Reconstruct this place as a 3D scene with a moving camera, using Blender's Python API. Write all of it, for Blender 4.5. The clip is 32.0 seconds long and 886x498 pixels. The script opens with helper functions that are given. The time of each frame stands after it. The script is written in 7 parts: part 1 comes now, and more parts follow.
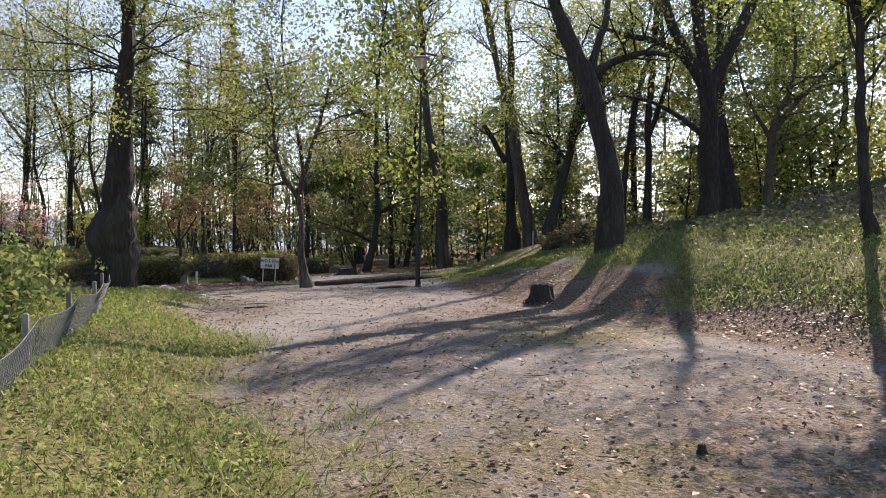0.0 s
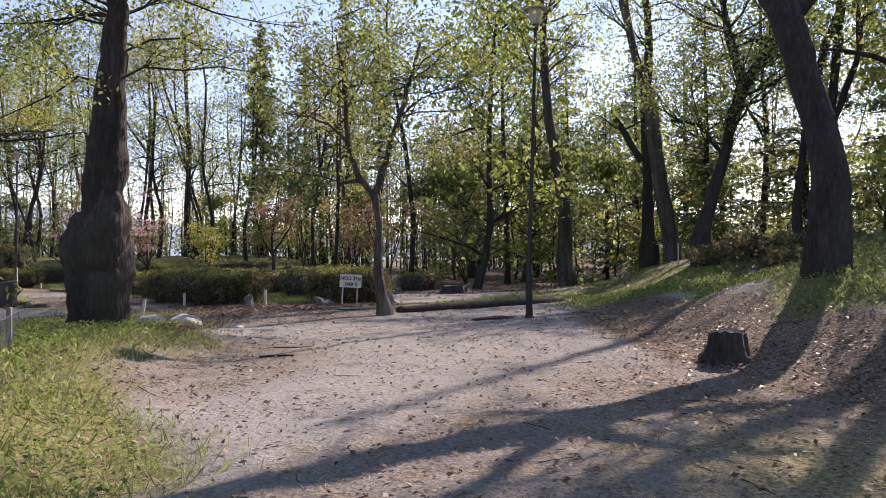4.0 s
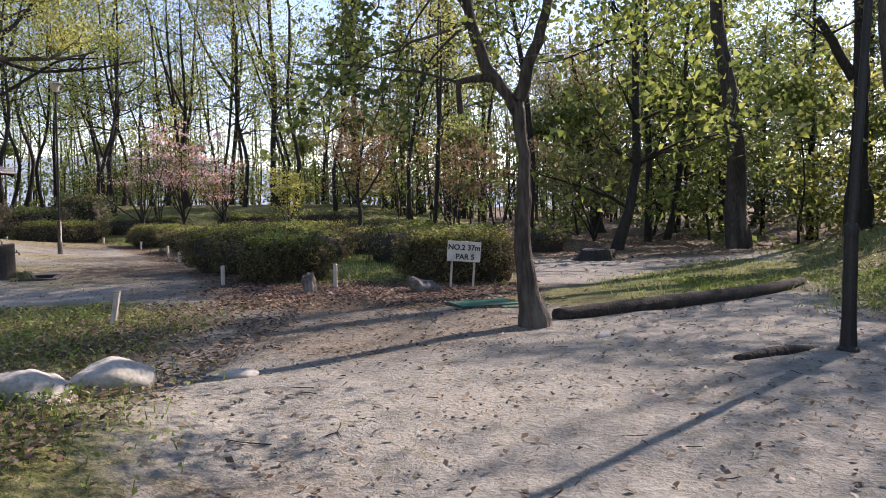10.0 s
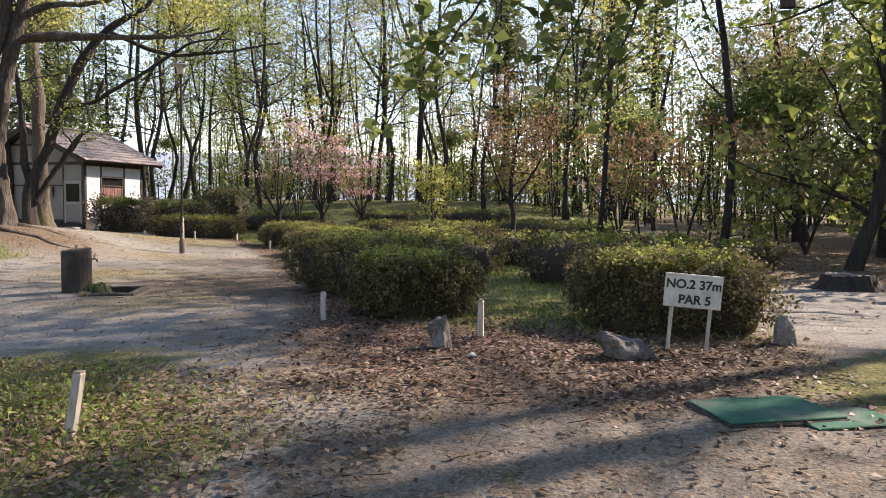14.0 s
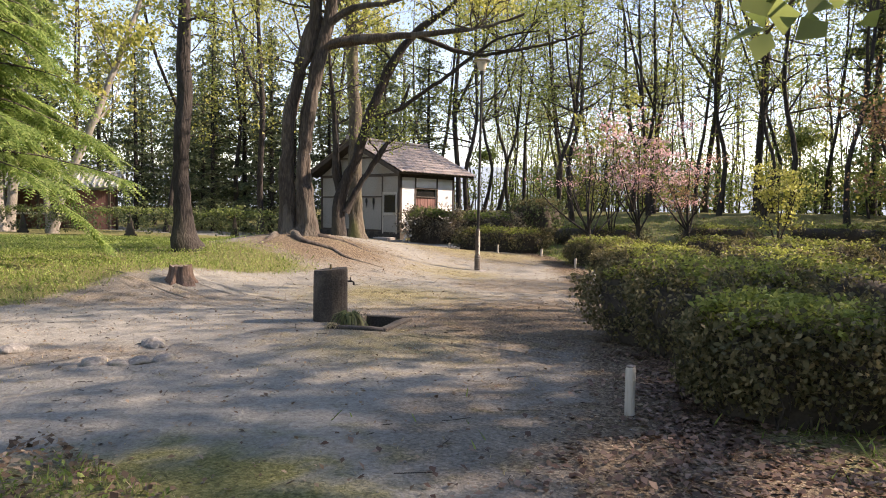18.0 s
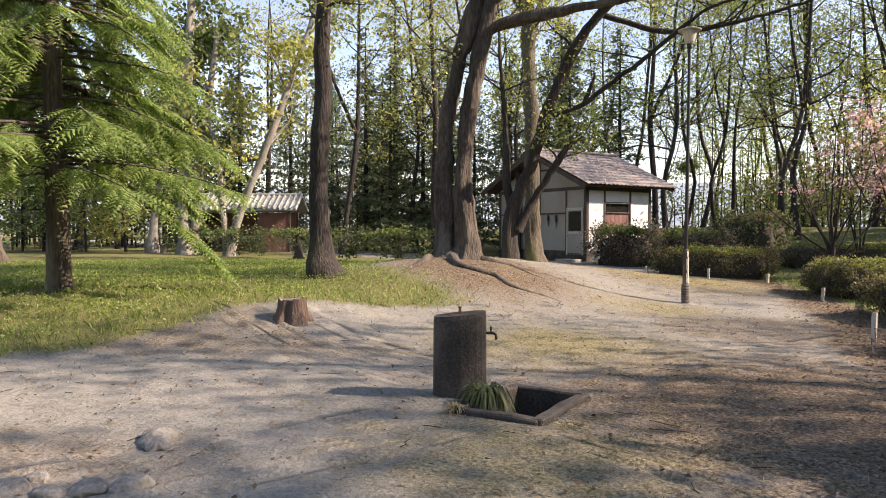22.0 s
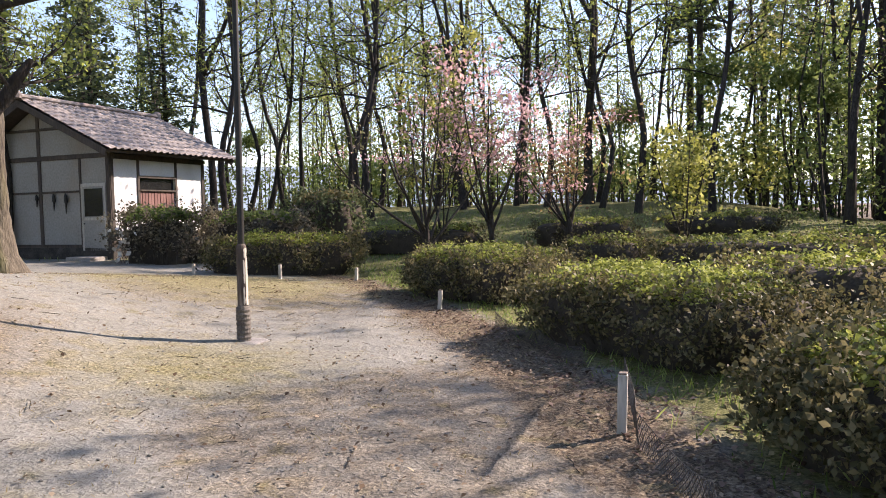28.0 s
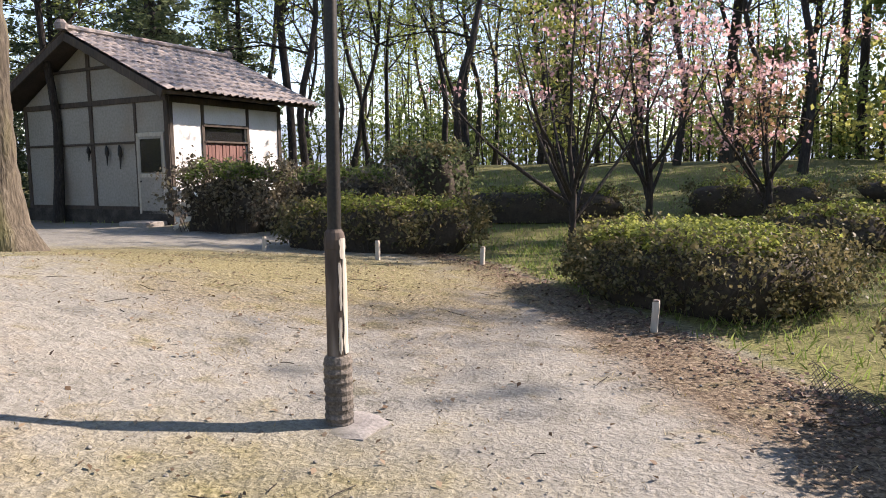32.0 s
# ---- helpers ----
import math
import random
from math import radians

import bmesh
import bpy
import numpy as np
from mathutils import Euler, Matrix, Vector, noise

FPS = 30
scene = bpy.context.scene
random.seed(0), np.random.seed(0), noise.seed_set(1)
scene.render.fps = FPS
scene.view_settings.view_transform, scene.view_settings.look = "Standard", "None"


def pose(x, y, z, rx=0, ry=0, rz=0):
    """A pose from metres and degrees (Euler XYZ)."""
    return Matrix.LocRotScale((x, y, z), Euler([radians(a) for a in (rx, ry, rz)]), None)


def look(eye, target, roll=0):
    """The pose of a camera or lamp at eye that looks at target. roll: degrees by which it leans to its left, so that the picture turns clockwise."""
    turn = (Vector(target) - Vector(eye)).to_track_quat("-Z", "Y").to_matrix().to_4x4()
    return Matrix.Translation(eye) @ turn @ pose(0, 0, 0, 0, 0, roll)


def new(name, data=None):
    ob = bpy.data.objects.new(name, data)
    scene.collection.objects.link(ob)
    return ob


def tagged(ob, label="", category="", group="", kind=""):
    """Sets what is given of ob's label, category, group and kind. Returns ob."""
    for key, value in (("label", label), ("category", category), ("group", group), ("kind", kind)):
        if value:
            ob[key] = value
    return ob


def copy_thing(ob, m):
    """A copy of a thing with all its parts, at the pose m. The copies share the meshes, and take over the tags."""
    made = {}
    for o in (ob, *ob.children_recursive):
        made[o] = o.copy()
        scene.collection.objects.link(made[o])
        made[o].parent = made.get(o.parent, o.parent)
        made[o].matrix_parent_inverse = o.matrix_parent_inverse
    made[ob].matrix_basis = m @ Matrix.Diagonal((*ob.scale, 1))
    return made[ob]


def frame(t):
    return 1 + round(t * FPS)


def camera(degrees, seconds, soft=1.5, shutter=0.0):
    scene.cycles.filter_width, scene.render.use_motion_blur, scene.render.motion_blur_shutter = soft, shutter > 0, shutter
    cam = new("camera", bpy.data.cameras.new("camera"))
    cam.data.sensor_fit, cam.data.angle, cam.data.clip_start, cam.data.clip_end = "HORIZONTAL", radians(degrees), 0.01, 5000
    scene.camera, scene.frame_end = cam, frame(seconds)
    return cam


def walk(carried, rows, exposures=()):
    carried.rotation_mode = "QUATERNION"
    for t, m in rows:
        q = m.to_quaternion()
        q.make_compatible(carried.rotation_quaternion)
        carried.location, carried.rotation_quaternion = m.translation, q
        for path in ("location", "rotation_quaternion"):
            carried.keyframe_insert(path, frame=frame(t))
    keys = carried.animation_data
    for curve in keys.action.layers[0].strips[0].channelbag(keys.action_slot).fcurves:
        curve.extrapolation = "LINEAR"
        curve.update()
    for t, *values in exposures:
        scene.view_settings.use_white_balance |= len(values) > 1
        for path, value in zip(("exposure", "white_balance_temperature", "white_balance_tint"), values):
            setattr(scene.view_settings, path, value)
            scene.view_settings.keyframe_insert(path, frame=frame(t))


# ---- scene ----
# the camera: seconds, place, turn to the left, tilt up, lean
PATH = [
    (0.0, -5.397, -0.626, 1.170, -16.61, -0.26, -0.98),
    (0.5, -5.135, -0.030, 1.186, -15.25, -0.49, -0.93),
    (1.0, -4.910, 0.485, 1.185, -13.97, -0.85, -0.90),
    (1.5, -4.732, 0.950, 1.180, -12.81, -1.09, -0.70),
    (2.0, -4.542, 1.440, 1.181, -11.54, -1.14, -0.46),
    (2.5, -4.339, 2.040, 1.187, -10.26, -0.91, -0.40),
    (3.0, -4.122, 2.700, 1.190, -8.92, -0.34, -0.48),
    (3.5, -3.970, 3.315, 1.200, -7.65, 0.26, -0.55),
    (5.5, -4.143, 5.551, 1.494, -4.43, 1.69, -0.56),
    (6.0, -4.162, 6.255, 1.474, -3.48, 1.38, -0.60),
    (6.5, -4.124, 6.863, 1.445, -2.45, 0.55, -0.62),
    (7.0, -4.155, 7.406, 1.448, -1.62, -0.52, -0.36),
    (7.5, -4.192, 7.946, 1.445, -0.88, -1.14, -0.09),
    (8.0, -4.179, 8.496, 1.453, -0.29, -1.50, -0.11),
    (8.5, -4.170, 8.976, 1.451, -0.11, -1.84, -0.44),
    (9.0, -4.200, 9.500, 1.425, 0.00, -2.26, -0.55),
    (9.5, -4.257, 10.067, 1.432, 0.37, -2.77, -0.47),
    (10.0, -4.363, 10.632, 1.467, 1.14, -3.42, -0.50),
    (10.5, -4.425, 11.204, 1.474, 2.55, -3.83, -0.46),
    (11.0, -4.534, 11.807, 1.480, 4.16, -3.92, -0.35),
    (11.5, -4.618, 12.340, 1.489, 5.68, -3.83, -0.14),
    (12.0, -4.694, 12.895, 1.495, 7.42, -3.82, -0.04),
    (12.5, -4.812, 13.372, 1.528, 8.89, -3.86, 0.19),
    (13.0, -4.880, 13.931, 1.527, 10.48, -3.84, 0.24),
    (13.5, -5.011, 14.470, 1.563, 11.84, -3.85, 0.29),
    (15.5, -5.381, 16.452, 1.601, 18.76, -2.88, 1.00),
    (16.0, -5.548, 16.914, 1.591, 22.62, -2.84, 0.95),
    (16.5, -5.777, 17.348, 1.600, 26.48, -2.96, 1.06),
    (17.0, -5.999, 17.713, 1.600, 30.08, -3.07, 0.96),
    (17.5, -6.274, 18.146, 1.578, 34.11, -3.08, 0.83),
    (18.0, -6.529, 18.503, 1.573, 38.19, -3.01, 0.78),
    (18.5, -6.879, 18.911, 1.555, 41.82, -2.76, 0.64),
    (19.0, -7.176, 19.213, 1.566, 44.97, -2.44, 0.60),
    (19.5, -7.457, 19.552, 1.542, 47.60, -2.05, 0.48),
    (20.0, -7.722, 19.862, 1.510, 49.96, -1.56, 0.30),
    (20.5, -8.102, 20.342, 1.488, 51.97, -1.05, 0.28),
    (21.0, -8.472, 20.821, 1.481, 53.58, -0.69, 0.40),
    (21.5, -8.685, 21.122, 1.504, 53.88, -0.89, 0.17),
    (22.0, -8.895, 21.454, 1.492, 53.53, -1.44, 0.01),
    (22.5, -9.261, 21.938, 1.459, 52.91, -2.29, 0.03),
    (23.0, -9.624, 22.446, 1.441, 51.41, -2.63, 0.17),
    (23.5, -9.930, 22.920, 1.437, 49.75, -2.83, 0.39),
    (24.0, -10.229, 23.370, 1.419, 47.89, -3.05, 0.24),
    (24.5, -10.420, 23.802, 1.408, 46.42, -3.30, 0.13),
    (26.5, -12.027, 26.329, 1.447, 35.69, -1.62, -0.66),
    (27.0, -12.313, 26.736, 1.454, 30.65, -1.76, -0.81),
    (27.5, -12.567, 27.083, 1.453, 24.90, -2.39, -1.15),
    (28.0, -12.846, 27.489, 1.454, 19.81, -3.07, -1.16),
    (28.5, -13.126, 27.869, 1.455, 16.92, -3.91, -1.06),
    (29.0, -13.438, 28.273, 1.473, 16.16, -4.47, -0.95),
    (29.5, -13.795, 28.785, 1.469, 16.54, -5.00, -1.02),
    (30.0, -14.211, 29.302, 1.445, 17.37, -5.43, -1.09),
    (30.5, -14.576, 29.811, 1.421, 18.87, -5.70, -1.13),
    (31.0, -14.916, 30.290, 1.429, 20.88, -5.91, -1.05),
    (31.5, -15.271, 30.759, 1.434, 23.28, -6.09, -0.90),
    (32.0, -15.594, 31.182, 1.437, 25.99, -6.24, -0.75),
]
cam = camera(64.07, 32.0, 0.95)
walk(cam, [(t, pose(x, y, z, 90 + up, 0, turn) @ pose(0, 0, 0, 0, 0, lean)) for t, x, y, z, turn, up, lean in PATH], [(0, 1.1, 7100, 30), (3, 1.15, 6850, 34), (7, .95, 6820, 29), (10, 1.22, 6850, 28), (13, 1.37, 7100, 27), (16, 1.55, 7700, 25), (20, 1.53, 7650, 26), (24, 1.4, 7600, 26), (27, 1.5, 6950, 26), (30, 1.48, 6900, 25), (32, 1.46, 6950, 24)])
# ---- end of path ----


# ---- light ----
SUN_FROM = Vector((0.71, 0.70, 0.0)).normalized()
SUN_UP = radians(35.5)
world = bpy.data.worlds.new("world")
scene.world = world
world.use_nodes = True
wn = world.node_tree
sky = wn.nodes.new("ShaderNodeTexSky")
sky.sky_type, sky.sun_disc = "NISHITA", False
sky.sun_elevation, sky.sun_rotation = SUN_UP, math.atan2(SUN_FROM.x, SUN_FROM.y)
sky.air_density, sky.dust_density, sky.ozone_density = 1.0, 0.05, 1.2
wn.nodes["Background"].inputs[1].default_value = 0.115
wn.links.new(sky.outputs[0], wn.nodes["Background"].inputs[0])
sun = new("sun", bpy.data.lights.new("sun", "SUN"))
sun.data.energy, sun.data.angle, sun.data.color = 4.2, radians(0.55), (1.0, 0.93, 0.82)
sun.matrix_world = look((0, 0, 40), Vector((0, 0, 40)) - SUN_FROM * math.cos(SUN_UP) - Vector((0, 0, math.sin(SUN_UP))))


# ---- materials ----
def material(name, colors, scale=4.0, fine=40.0, rough=0.9, bump=0.25, stretch=(1, 1, 1), coord="Object", metal=0.0,
             stain=None, stain_scale=1.0, stain_amount=0.5, island=0.0, translucent=0.0, distance=0.02):
    """A rough natural surface: colours mixed by coarse and fine noise, stains with their own shapes, relief."""
    m = bpy.data.materials.new(name)
    m.use_nodes = True
    n, l = m.node_tree.nodes, m.node_tree.links
    b = n["Principled BSDF"]
    if coord == "World":
        src = n.new("ShaderNodeNewGeometry").outputs["Position"]
    else:
        src = n.new("ShaderNodeTexCoord").outputs["Object"]
    mp = n.new("ShaderNodeMapping")
    mp.inputs["Scale"].default_value = stretch
    l.new(src, mp.inputs["Vector"])

    def tex(s, detail=5.0):
        t = n.new("ShaderNodeTexNoise")
        t.inputs["Scale"].default_value, t.inputs["Detail"].default_value = s, detail
        l.new(mp.outputs[0], t.inputs["Vector"])
        return t.outputs["Fac"]
    coarse, grain = tex(scale), tex(fine)
    mix = n.new("ShaderNodeMath")
    mix.operation = "MULTIPLY_ADD"
    l.new(grain, mix.inputs[0])
    mix.inputs[1].default_value = 0.7
    half = n.new("ShaderNodeMath")
    half.operation = "MULTIPLY"
    l.new(coarse, half.inputs[0])
    half.inputs[1].default_value = 0.55
    l.new(half.outputs[0], mix.inputs[2])
    fac = mix.outputs[0]
    if island:
        g = n.new("ShaderNodeNewGeometry")
        a = n.new("ShaderNodeMix")
        a.data_type = "FLOAT"
        a.inputs[0].default_value = island
        l.new(fac, a.inputs[2])
        l.new(g.outputs["Random Per Island"], a.inputs[3])
        fac = a.outputs[0]
    ramp = n.new("ShaderNodeValToRGB")
    els = ramp.color_ramp.elements
    lo, hi = (0.38, 0.84) if not island else (0.1, 0.9)
    while len(els) < len(colors):
        els.new(0.5)
    for i, c in enumerate(colors):
        els[i].position = lo + (hi - lo) * i / max(1, len(colors) - 1)
        els[i].color = (*c, 1)
    l.new(fac, ramp.inputs[0])
    col = ramp.outputs[0]
    if stain:
        r2 = n.new("ShaderNodeValToRGB")
        r2.color_ramp.elements[0].position, r2.color_ramp.elements[1].position = 0.5, 0.66
        l.new(tex(stain_scale), r2.inputs[0])
        mu = n.new("ShaderNodeMath")
        mu.operation = "MULTIPLY"
        l.new(r2.outputs[0], mu.inputs[0])
        mu.inputs[1].default_value = stain_amount
        mc = n.new("ShaderNodeMix")
        mc.data_type = "RGBA"
        l.new(mu.outputs[0], mc.inputs[0])
        l.new(col, mc.inputs[6])
        mc.inputs[7].default_value = (*stain, 1)
        col = mc.outputs[2]
    l.new(col, b.inputs["Base Color"])
    b.inputs["Roughness"].default_value, b.inputs["Metallic"].default_value = rough, metal
    if bump:
        bp = n.new("ShaderNodeBump")
        bp.inputs["Strength"].default_value, bp.inputs["Distance"].default_value = bump, distance
        l.new(mix.outputs[0], bp.inputs["Height"])
        l.new(bp.outputs[0], b.inputs["Normal"])
    if translucent:
        tr = n.new("ShaderNodeBsdfTranslucent")
        l.new(col, tr.inputs[0])
        ms = n.new("ShaderNodeMixShader")
        ms.inputs[0].default_value = translucent
        l.new(b.outputs[0], ms.inputs[1])
        l.new(tr.outputs[0], ms.inputs[2])
        l.new(ms.outputs[0], n["Material Output"].inputs[0])
        b.inputs["Specular IOR Level"].default_value = 0.25
    return m


def leafy(name, colors, t=0.5):
    return material(name, colors, scale=0.4, fine=6, rough=0.55, bump=0, island=0.75, translucent=t)


BARK = material("bark_dark", [(.011, .009, .007), (.029, .023, .019), (.068, .056, .046)], 3, 24, .95, 1.0, (1, 1, .22), stain=(.05, .055, .028), stain_scale=1.1, stain_amount=.35, distance=.05)
# pale patches: lichen, and sunlit ridges of the double trunk put into colour
BARK_BROWN = material("bark_brown", [(.018, .014, .01), (.06, .047, .036), (.135, .11, .085)], 3, 26, .95, 1.0, (1, 1, .2), stain=(.19, .18, .145), stain_scale=2.2, stain_amount=.45, distance=.06)
BARK_PALE = material("bark_pale", [(.1, .085, .07), (.22, .2, .17), (.33, .31, .27)], 3, 30, .92, .5, (1, 1, .3), stain=(.1, .11, .06), stain_amount=.5)
BARK_MOSS = material("bark_mossy", [(.03, .024, .018), (.085, .07, .05), (.16, .135, .1)], 2.5, 26, .95, .9, (1, 1, .25), stain=(.13, .13, .04), stain_scale=1.3, stain_amount=.75, distance=.05)
LEAF_SPRING = leafy("leaf_spring", [(.1, .14, .03), (.22, .27, .06), (.36, .4, .12)], .6)
LEAF_YELLOW = leafy("leaf_yellow_green", [(.2, .22, .045), (.36, .37, .09), (.5, .49, .17)], .6)
LEAF_GREEN = leafy("leaf_green", [(.065, .1, .03), (.14, .19, .055), (.25, .3, .1)], .58)
LEAF_DARK = leafy("leaf_dark", [(.045, .068, .034), (.095, .125, .058), (.165, .19, .09)], .5)
LEAF_FIR = leafy("needles_fir", [(.06, .085, .045), (.125, .16, .08), (.22, .25, .13)], .55)
LEAF_BUD = leafy("leaf_bud", [(.15, .135, .06), (.26, .235, .11), (.38, .35, .19)], .58)
LEAF_MAPLE = leafy("leaf_maple", [(.16, .1, .06), (.28, .17, .1), (.34, .27, .12)], .55)
LEAF_PINK = leafy("petal_pink", [(.5, .26, .26), (.7, .43, .42), (.8, .6, .57)], .5)
LEAF_CONIFER = leafy("needles_bright", [(.1, .17, .05), (.22, .32, .09), (.38, .46, .17)], .6)
LEAF_HEDGE = leafy("leaf_hedge", [(.055, .058, .026), (.135, .125, .055), (.27, .225, .115)], .4)
LEAF_BUSH = leafy("leaf_bush", [(.06, .05, .036), (.15, .13, .085), (.28, .25, .17)], .4)
# yellow-green new leaves, with sun on the hedge tops put into the colour
LEAF_HEDGE_TOP = leafy("leaf_hedge_new_sunlit", [(.11, .14, .03), (.27, .31, .065), (.44, .46, .13)], .5)
GRASS = leafy("grass_blade", [(.08, .13, .03), (.19, .27, .06), (.36, .43, .14)], .5)
STRAW = leafy("dry_grass", [(.2, .16, .08), (.34, .28, .15), (.46, .39, .24)], .3)
LITTER_RED = leafy("dry_leaf_red", [(.035, .021, .015), (.12, .07, .047), (.27, .185, .135)], .15)
LITTER = leafy("dry_leaf", [(.06, .038, .022), (.15, .1, .06), (.3, .23, .155)], .15)
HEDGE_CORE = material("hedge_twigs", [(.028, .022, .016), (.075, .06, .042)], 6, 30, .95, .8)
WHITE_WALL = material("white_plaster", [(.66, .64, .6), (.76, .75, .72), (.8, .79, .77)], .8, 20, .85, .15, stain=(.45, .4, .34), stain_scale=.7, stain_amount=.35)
# stained plaster, greyed so that the end wall's shade is in the colour
SHADED_WALL = material("shaded_weathered_plaster", [(.2, .188, .165), (.29, .275, .24), (.36, .34, .305)], .8, 16, .9, .2, stain=(.27, .2, .14), stain_scale=.6, stain_amount=.5)
TIMBER = material("dark_timber", [(.025, .018, .014), (.06, .045, .034), (.1, .075, .055)], 3, 30, .8, .4, (1, 1, .15))
RED_BOARD = material("red_brown_board", [(.1, .045, .038), (.17, .08, .065), (.24, .13, .11)], 3, 34, .8, .4, (1, 1, .1))
TILE = material("roof_tile", [(.15, .12, .11), (.27, .235, .215), (.4, .36, .34)], 1.1, 12, .75, .3, stain=(.2, .12, .1), stain_scale=.8, stain_amount=.5)
PALE_TILE = material("pale_tile", [(.22, .23, .21), (.34, .35, .32), (.46, .46, .43)], 1.1, 12, .7, .3, stain=(.3, .27, .22), stain_scale=.8, stain_amount=.4)
CONCRETE = material("concrete", [(.17, .155, .14), (.29, .27, .245), (.4, .38, .34)], 2.4, 45, .92, .35, stain=(.06, .065, .045), stain_scale=2.2, stain_amount=.7)
CONCRETE_DARK = material("old_concrete", [(.02, .017, .014), (.042, .036, .029), (.085, .074, .062)], 2.6, 40, .92, .6, stain=(.15, .13, .105), stain_scale=3.4, stain_amount=.32)
STONE = material("boulder", [(.24, .23, .2), (.42, .4, .36), (.6, .58, .53)], 2.0, 30, .9, .45, stain=(.16, .17, .1), stain_scale=2.0, stain_amount=.5)
STONE_BROWN = material("brown_rock", [(.055, .048, .04), (.12, .105, .09), (.24, .22, .2)], 3.0, 30, .9, .7, stain=(.26, .26, .25), stain_scale=4, stain_amount=.5, distance=.04)
STONE_GREY = material("rough_rock", [(.1, .1, .09), (.2, .19, .17), (.34, .33, .3)], 3.0, 30, .92, .7, stain=(.1, .1, .06), stain_scale=3, stain_amount=.6, distance=.04)
METAL_DARK = material("dark_metal", [(.012, .012, .011), (.022, .021, .019), (.04, .037, .032)], 4, 60, .5, .1, metal=.3)
METAL_PALE = material("galvanised", [(.3, .3, .29), (.42, .42, .4), (.52, .52, .5)], 5, 60, .5, .1, metal=.6)
RUST = material("rusty_wire", [(.05, .04, .032), (.1, .085, .07), (.16, .14, .12)], 6, 60, .8, .1)
BRASS = material("brass", [(.2, .15, .08), (.35, .27, .15)], 8, 60, .4, .05, metal=.9)
WOOD_PALE = material("weathered_post", [(.3, .27, .22), (.48, .44, .37), (.62, .58, .5)], 5, 40, .88, .4, (1, 1, .15), stain=(.2, .18, .14), stain_scale=5, stain_amount=.5)
WOOD_PEEL = material("peeling_sleeve", [(.03, .022, .017), (.075, .056, .044), (.17, .135, .11)], 4, 22, .85, .6, (1, 1, .12), stain=(.5, .45, .38), stain_scale=1.7, stain_amount=.9)
BARK_ROT = material("rotten_bark", [(.035, .022, .015), (.11, .07, .05), (.2, .14, .11)], 4, 26, .95, 1.0, (1, 1, .25), stain=(.05, .04, .03), stain_scale=5, stain_amount=.6, distance=.05)
WOOD_CUT = material("stump_wood", [(.12, .09, .07), (.24, .19, .15), (.36, .3, .25)], 5, 30, .95, .8, (1, 1, .3))
BARK_LOG = material("log_bark", [(.012, .01, .008), (.03, .024, .019), (.07, .058, .046)], 5, 34, .95, .8, stain=(.1, .09, .06), stain_scale=3, stain_amount=.4, distance=.03)
ROPE = material("rope_wrap", [(.05, .043, .036), (.12, .105, .088), (.21, .185, .155)], 6, 60, .95, .6)
SIGN_WHITE = material("sign_paint", [(.5, .48, .42), (.66, .64, .57), (.74, .72, .66)], 3, 40, .7, .1, stain=(.35, .3, .22), stain_scale=4, stain_amount=.4)
SIGN_INK = material("sign_ink", [(.02, .025, .02), (.045, .05, .045)], 6, 50, .7, .05)
MAT_GREEN = material("green_mat", [(.012, .075, .045), (.022, .13, .08), (.04, .19, .12)], 5, 120, .95, .6, stain=(.2, .19, .14), stain_scale=2.5, stain_amount=.5)
SHADE_GLASS = material("lamp_shade", [(.42, .38, .3), (.55, .5, .4)], 4, 30, .4, .05)
# door pane glass, and the darkness painted into the window gap
DARK_GLASS_GAP = material("dark_pane_and_gap", [(.008, .008, .009), (.02, .02, .02)], 3, 30, .15, 0)
# near-black colour that stands for the shade down in the pit
HOLE = material("pit_darkness", [(.012, .01, .008), (.03, .025, .02)], 5, 40, .95, .5)
# blue-grey base colour carries the distance haze
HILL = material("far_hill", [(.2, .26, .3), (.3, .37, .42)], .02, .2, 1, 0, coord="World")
WOOD_GREY = material("grey_post", [(.1, .095, .09), (.2, .19, .18), (.3, .29, .27)], 5, 40, .9, .4, (1, 1, .15))
WIRE_GREY = material("grey_wire", [(.13, .135, .14), (.22, .23, .235), (.3, .31, .31)], 6, 60, .6, .1, metal=.3)


# ---- helpers for things ----
def mesh_from(name, verts, faces, mat, smooth=False):
    """A mesh from arrays; faces are rows of 3 or 4 indices."""
    verts, faces = np.asarray(verts, np.float32), np.asarray(faces, np.int32)
    me = bpy.data.meshes.new(name)
    me.vertices.add(len(verts))
    me.vertices.foreach_set("co", verts.ravel())
    k = faces.shape[1]
    me.loops.add(faces.size)
    me.loops.foreach_set("vertex_index", faces.ravel())
    me.polygons.add(len(faces))
    me.polygons.foreach_set("loop_start", np.arange(0, faces.size, k, dtype=np.int32))
    if smooth:
        me.polygons.foreach_set("use_smooth", np.ones(len(faces), bool))
    me.update(calc_edges=True)
    me.materials.append(mat)
    return me


def part(name, bm, mat, parent, label="", smooth=False):
    if isinstance(bm, bmesh.types.BMesh):
        me = bpy.data.meshes.new(name)
        if smooth:
            for f in bm.faces:
                f.smooth = True
        bm.to_mesh(me)
        bm.free()
        me.materials.append(mat)
    else:
        me = bm
    ob = new(name, me)
    if parent:
        ob.parent = parent
    return tagged(ob, label)


def thing(name, x, y, z, label, category, group="", rz=0, kind=""):
    ob = new(name)
    ob.empty_display_size = 0.1
    ob.matrix_world = pose(x, y, z, 0, 0, rz)
    return tagged(ob, label, category, group, kind)


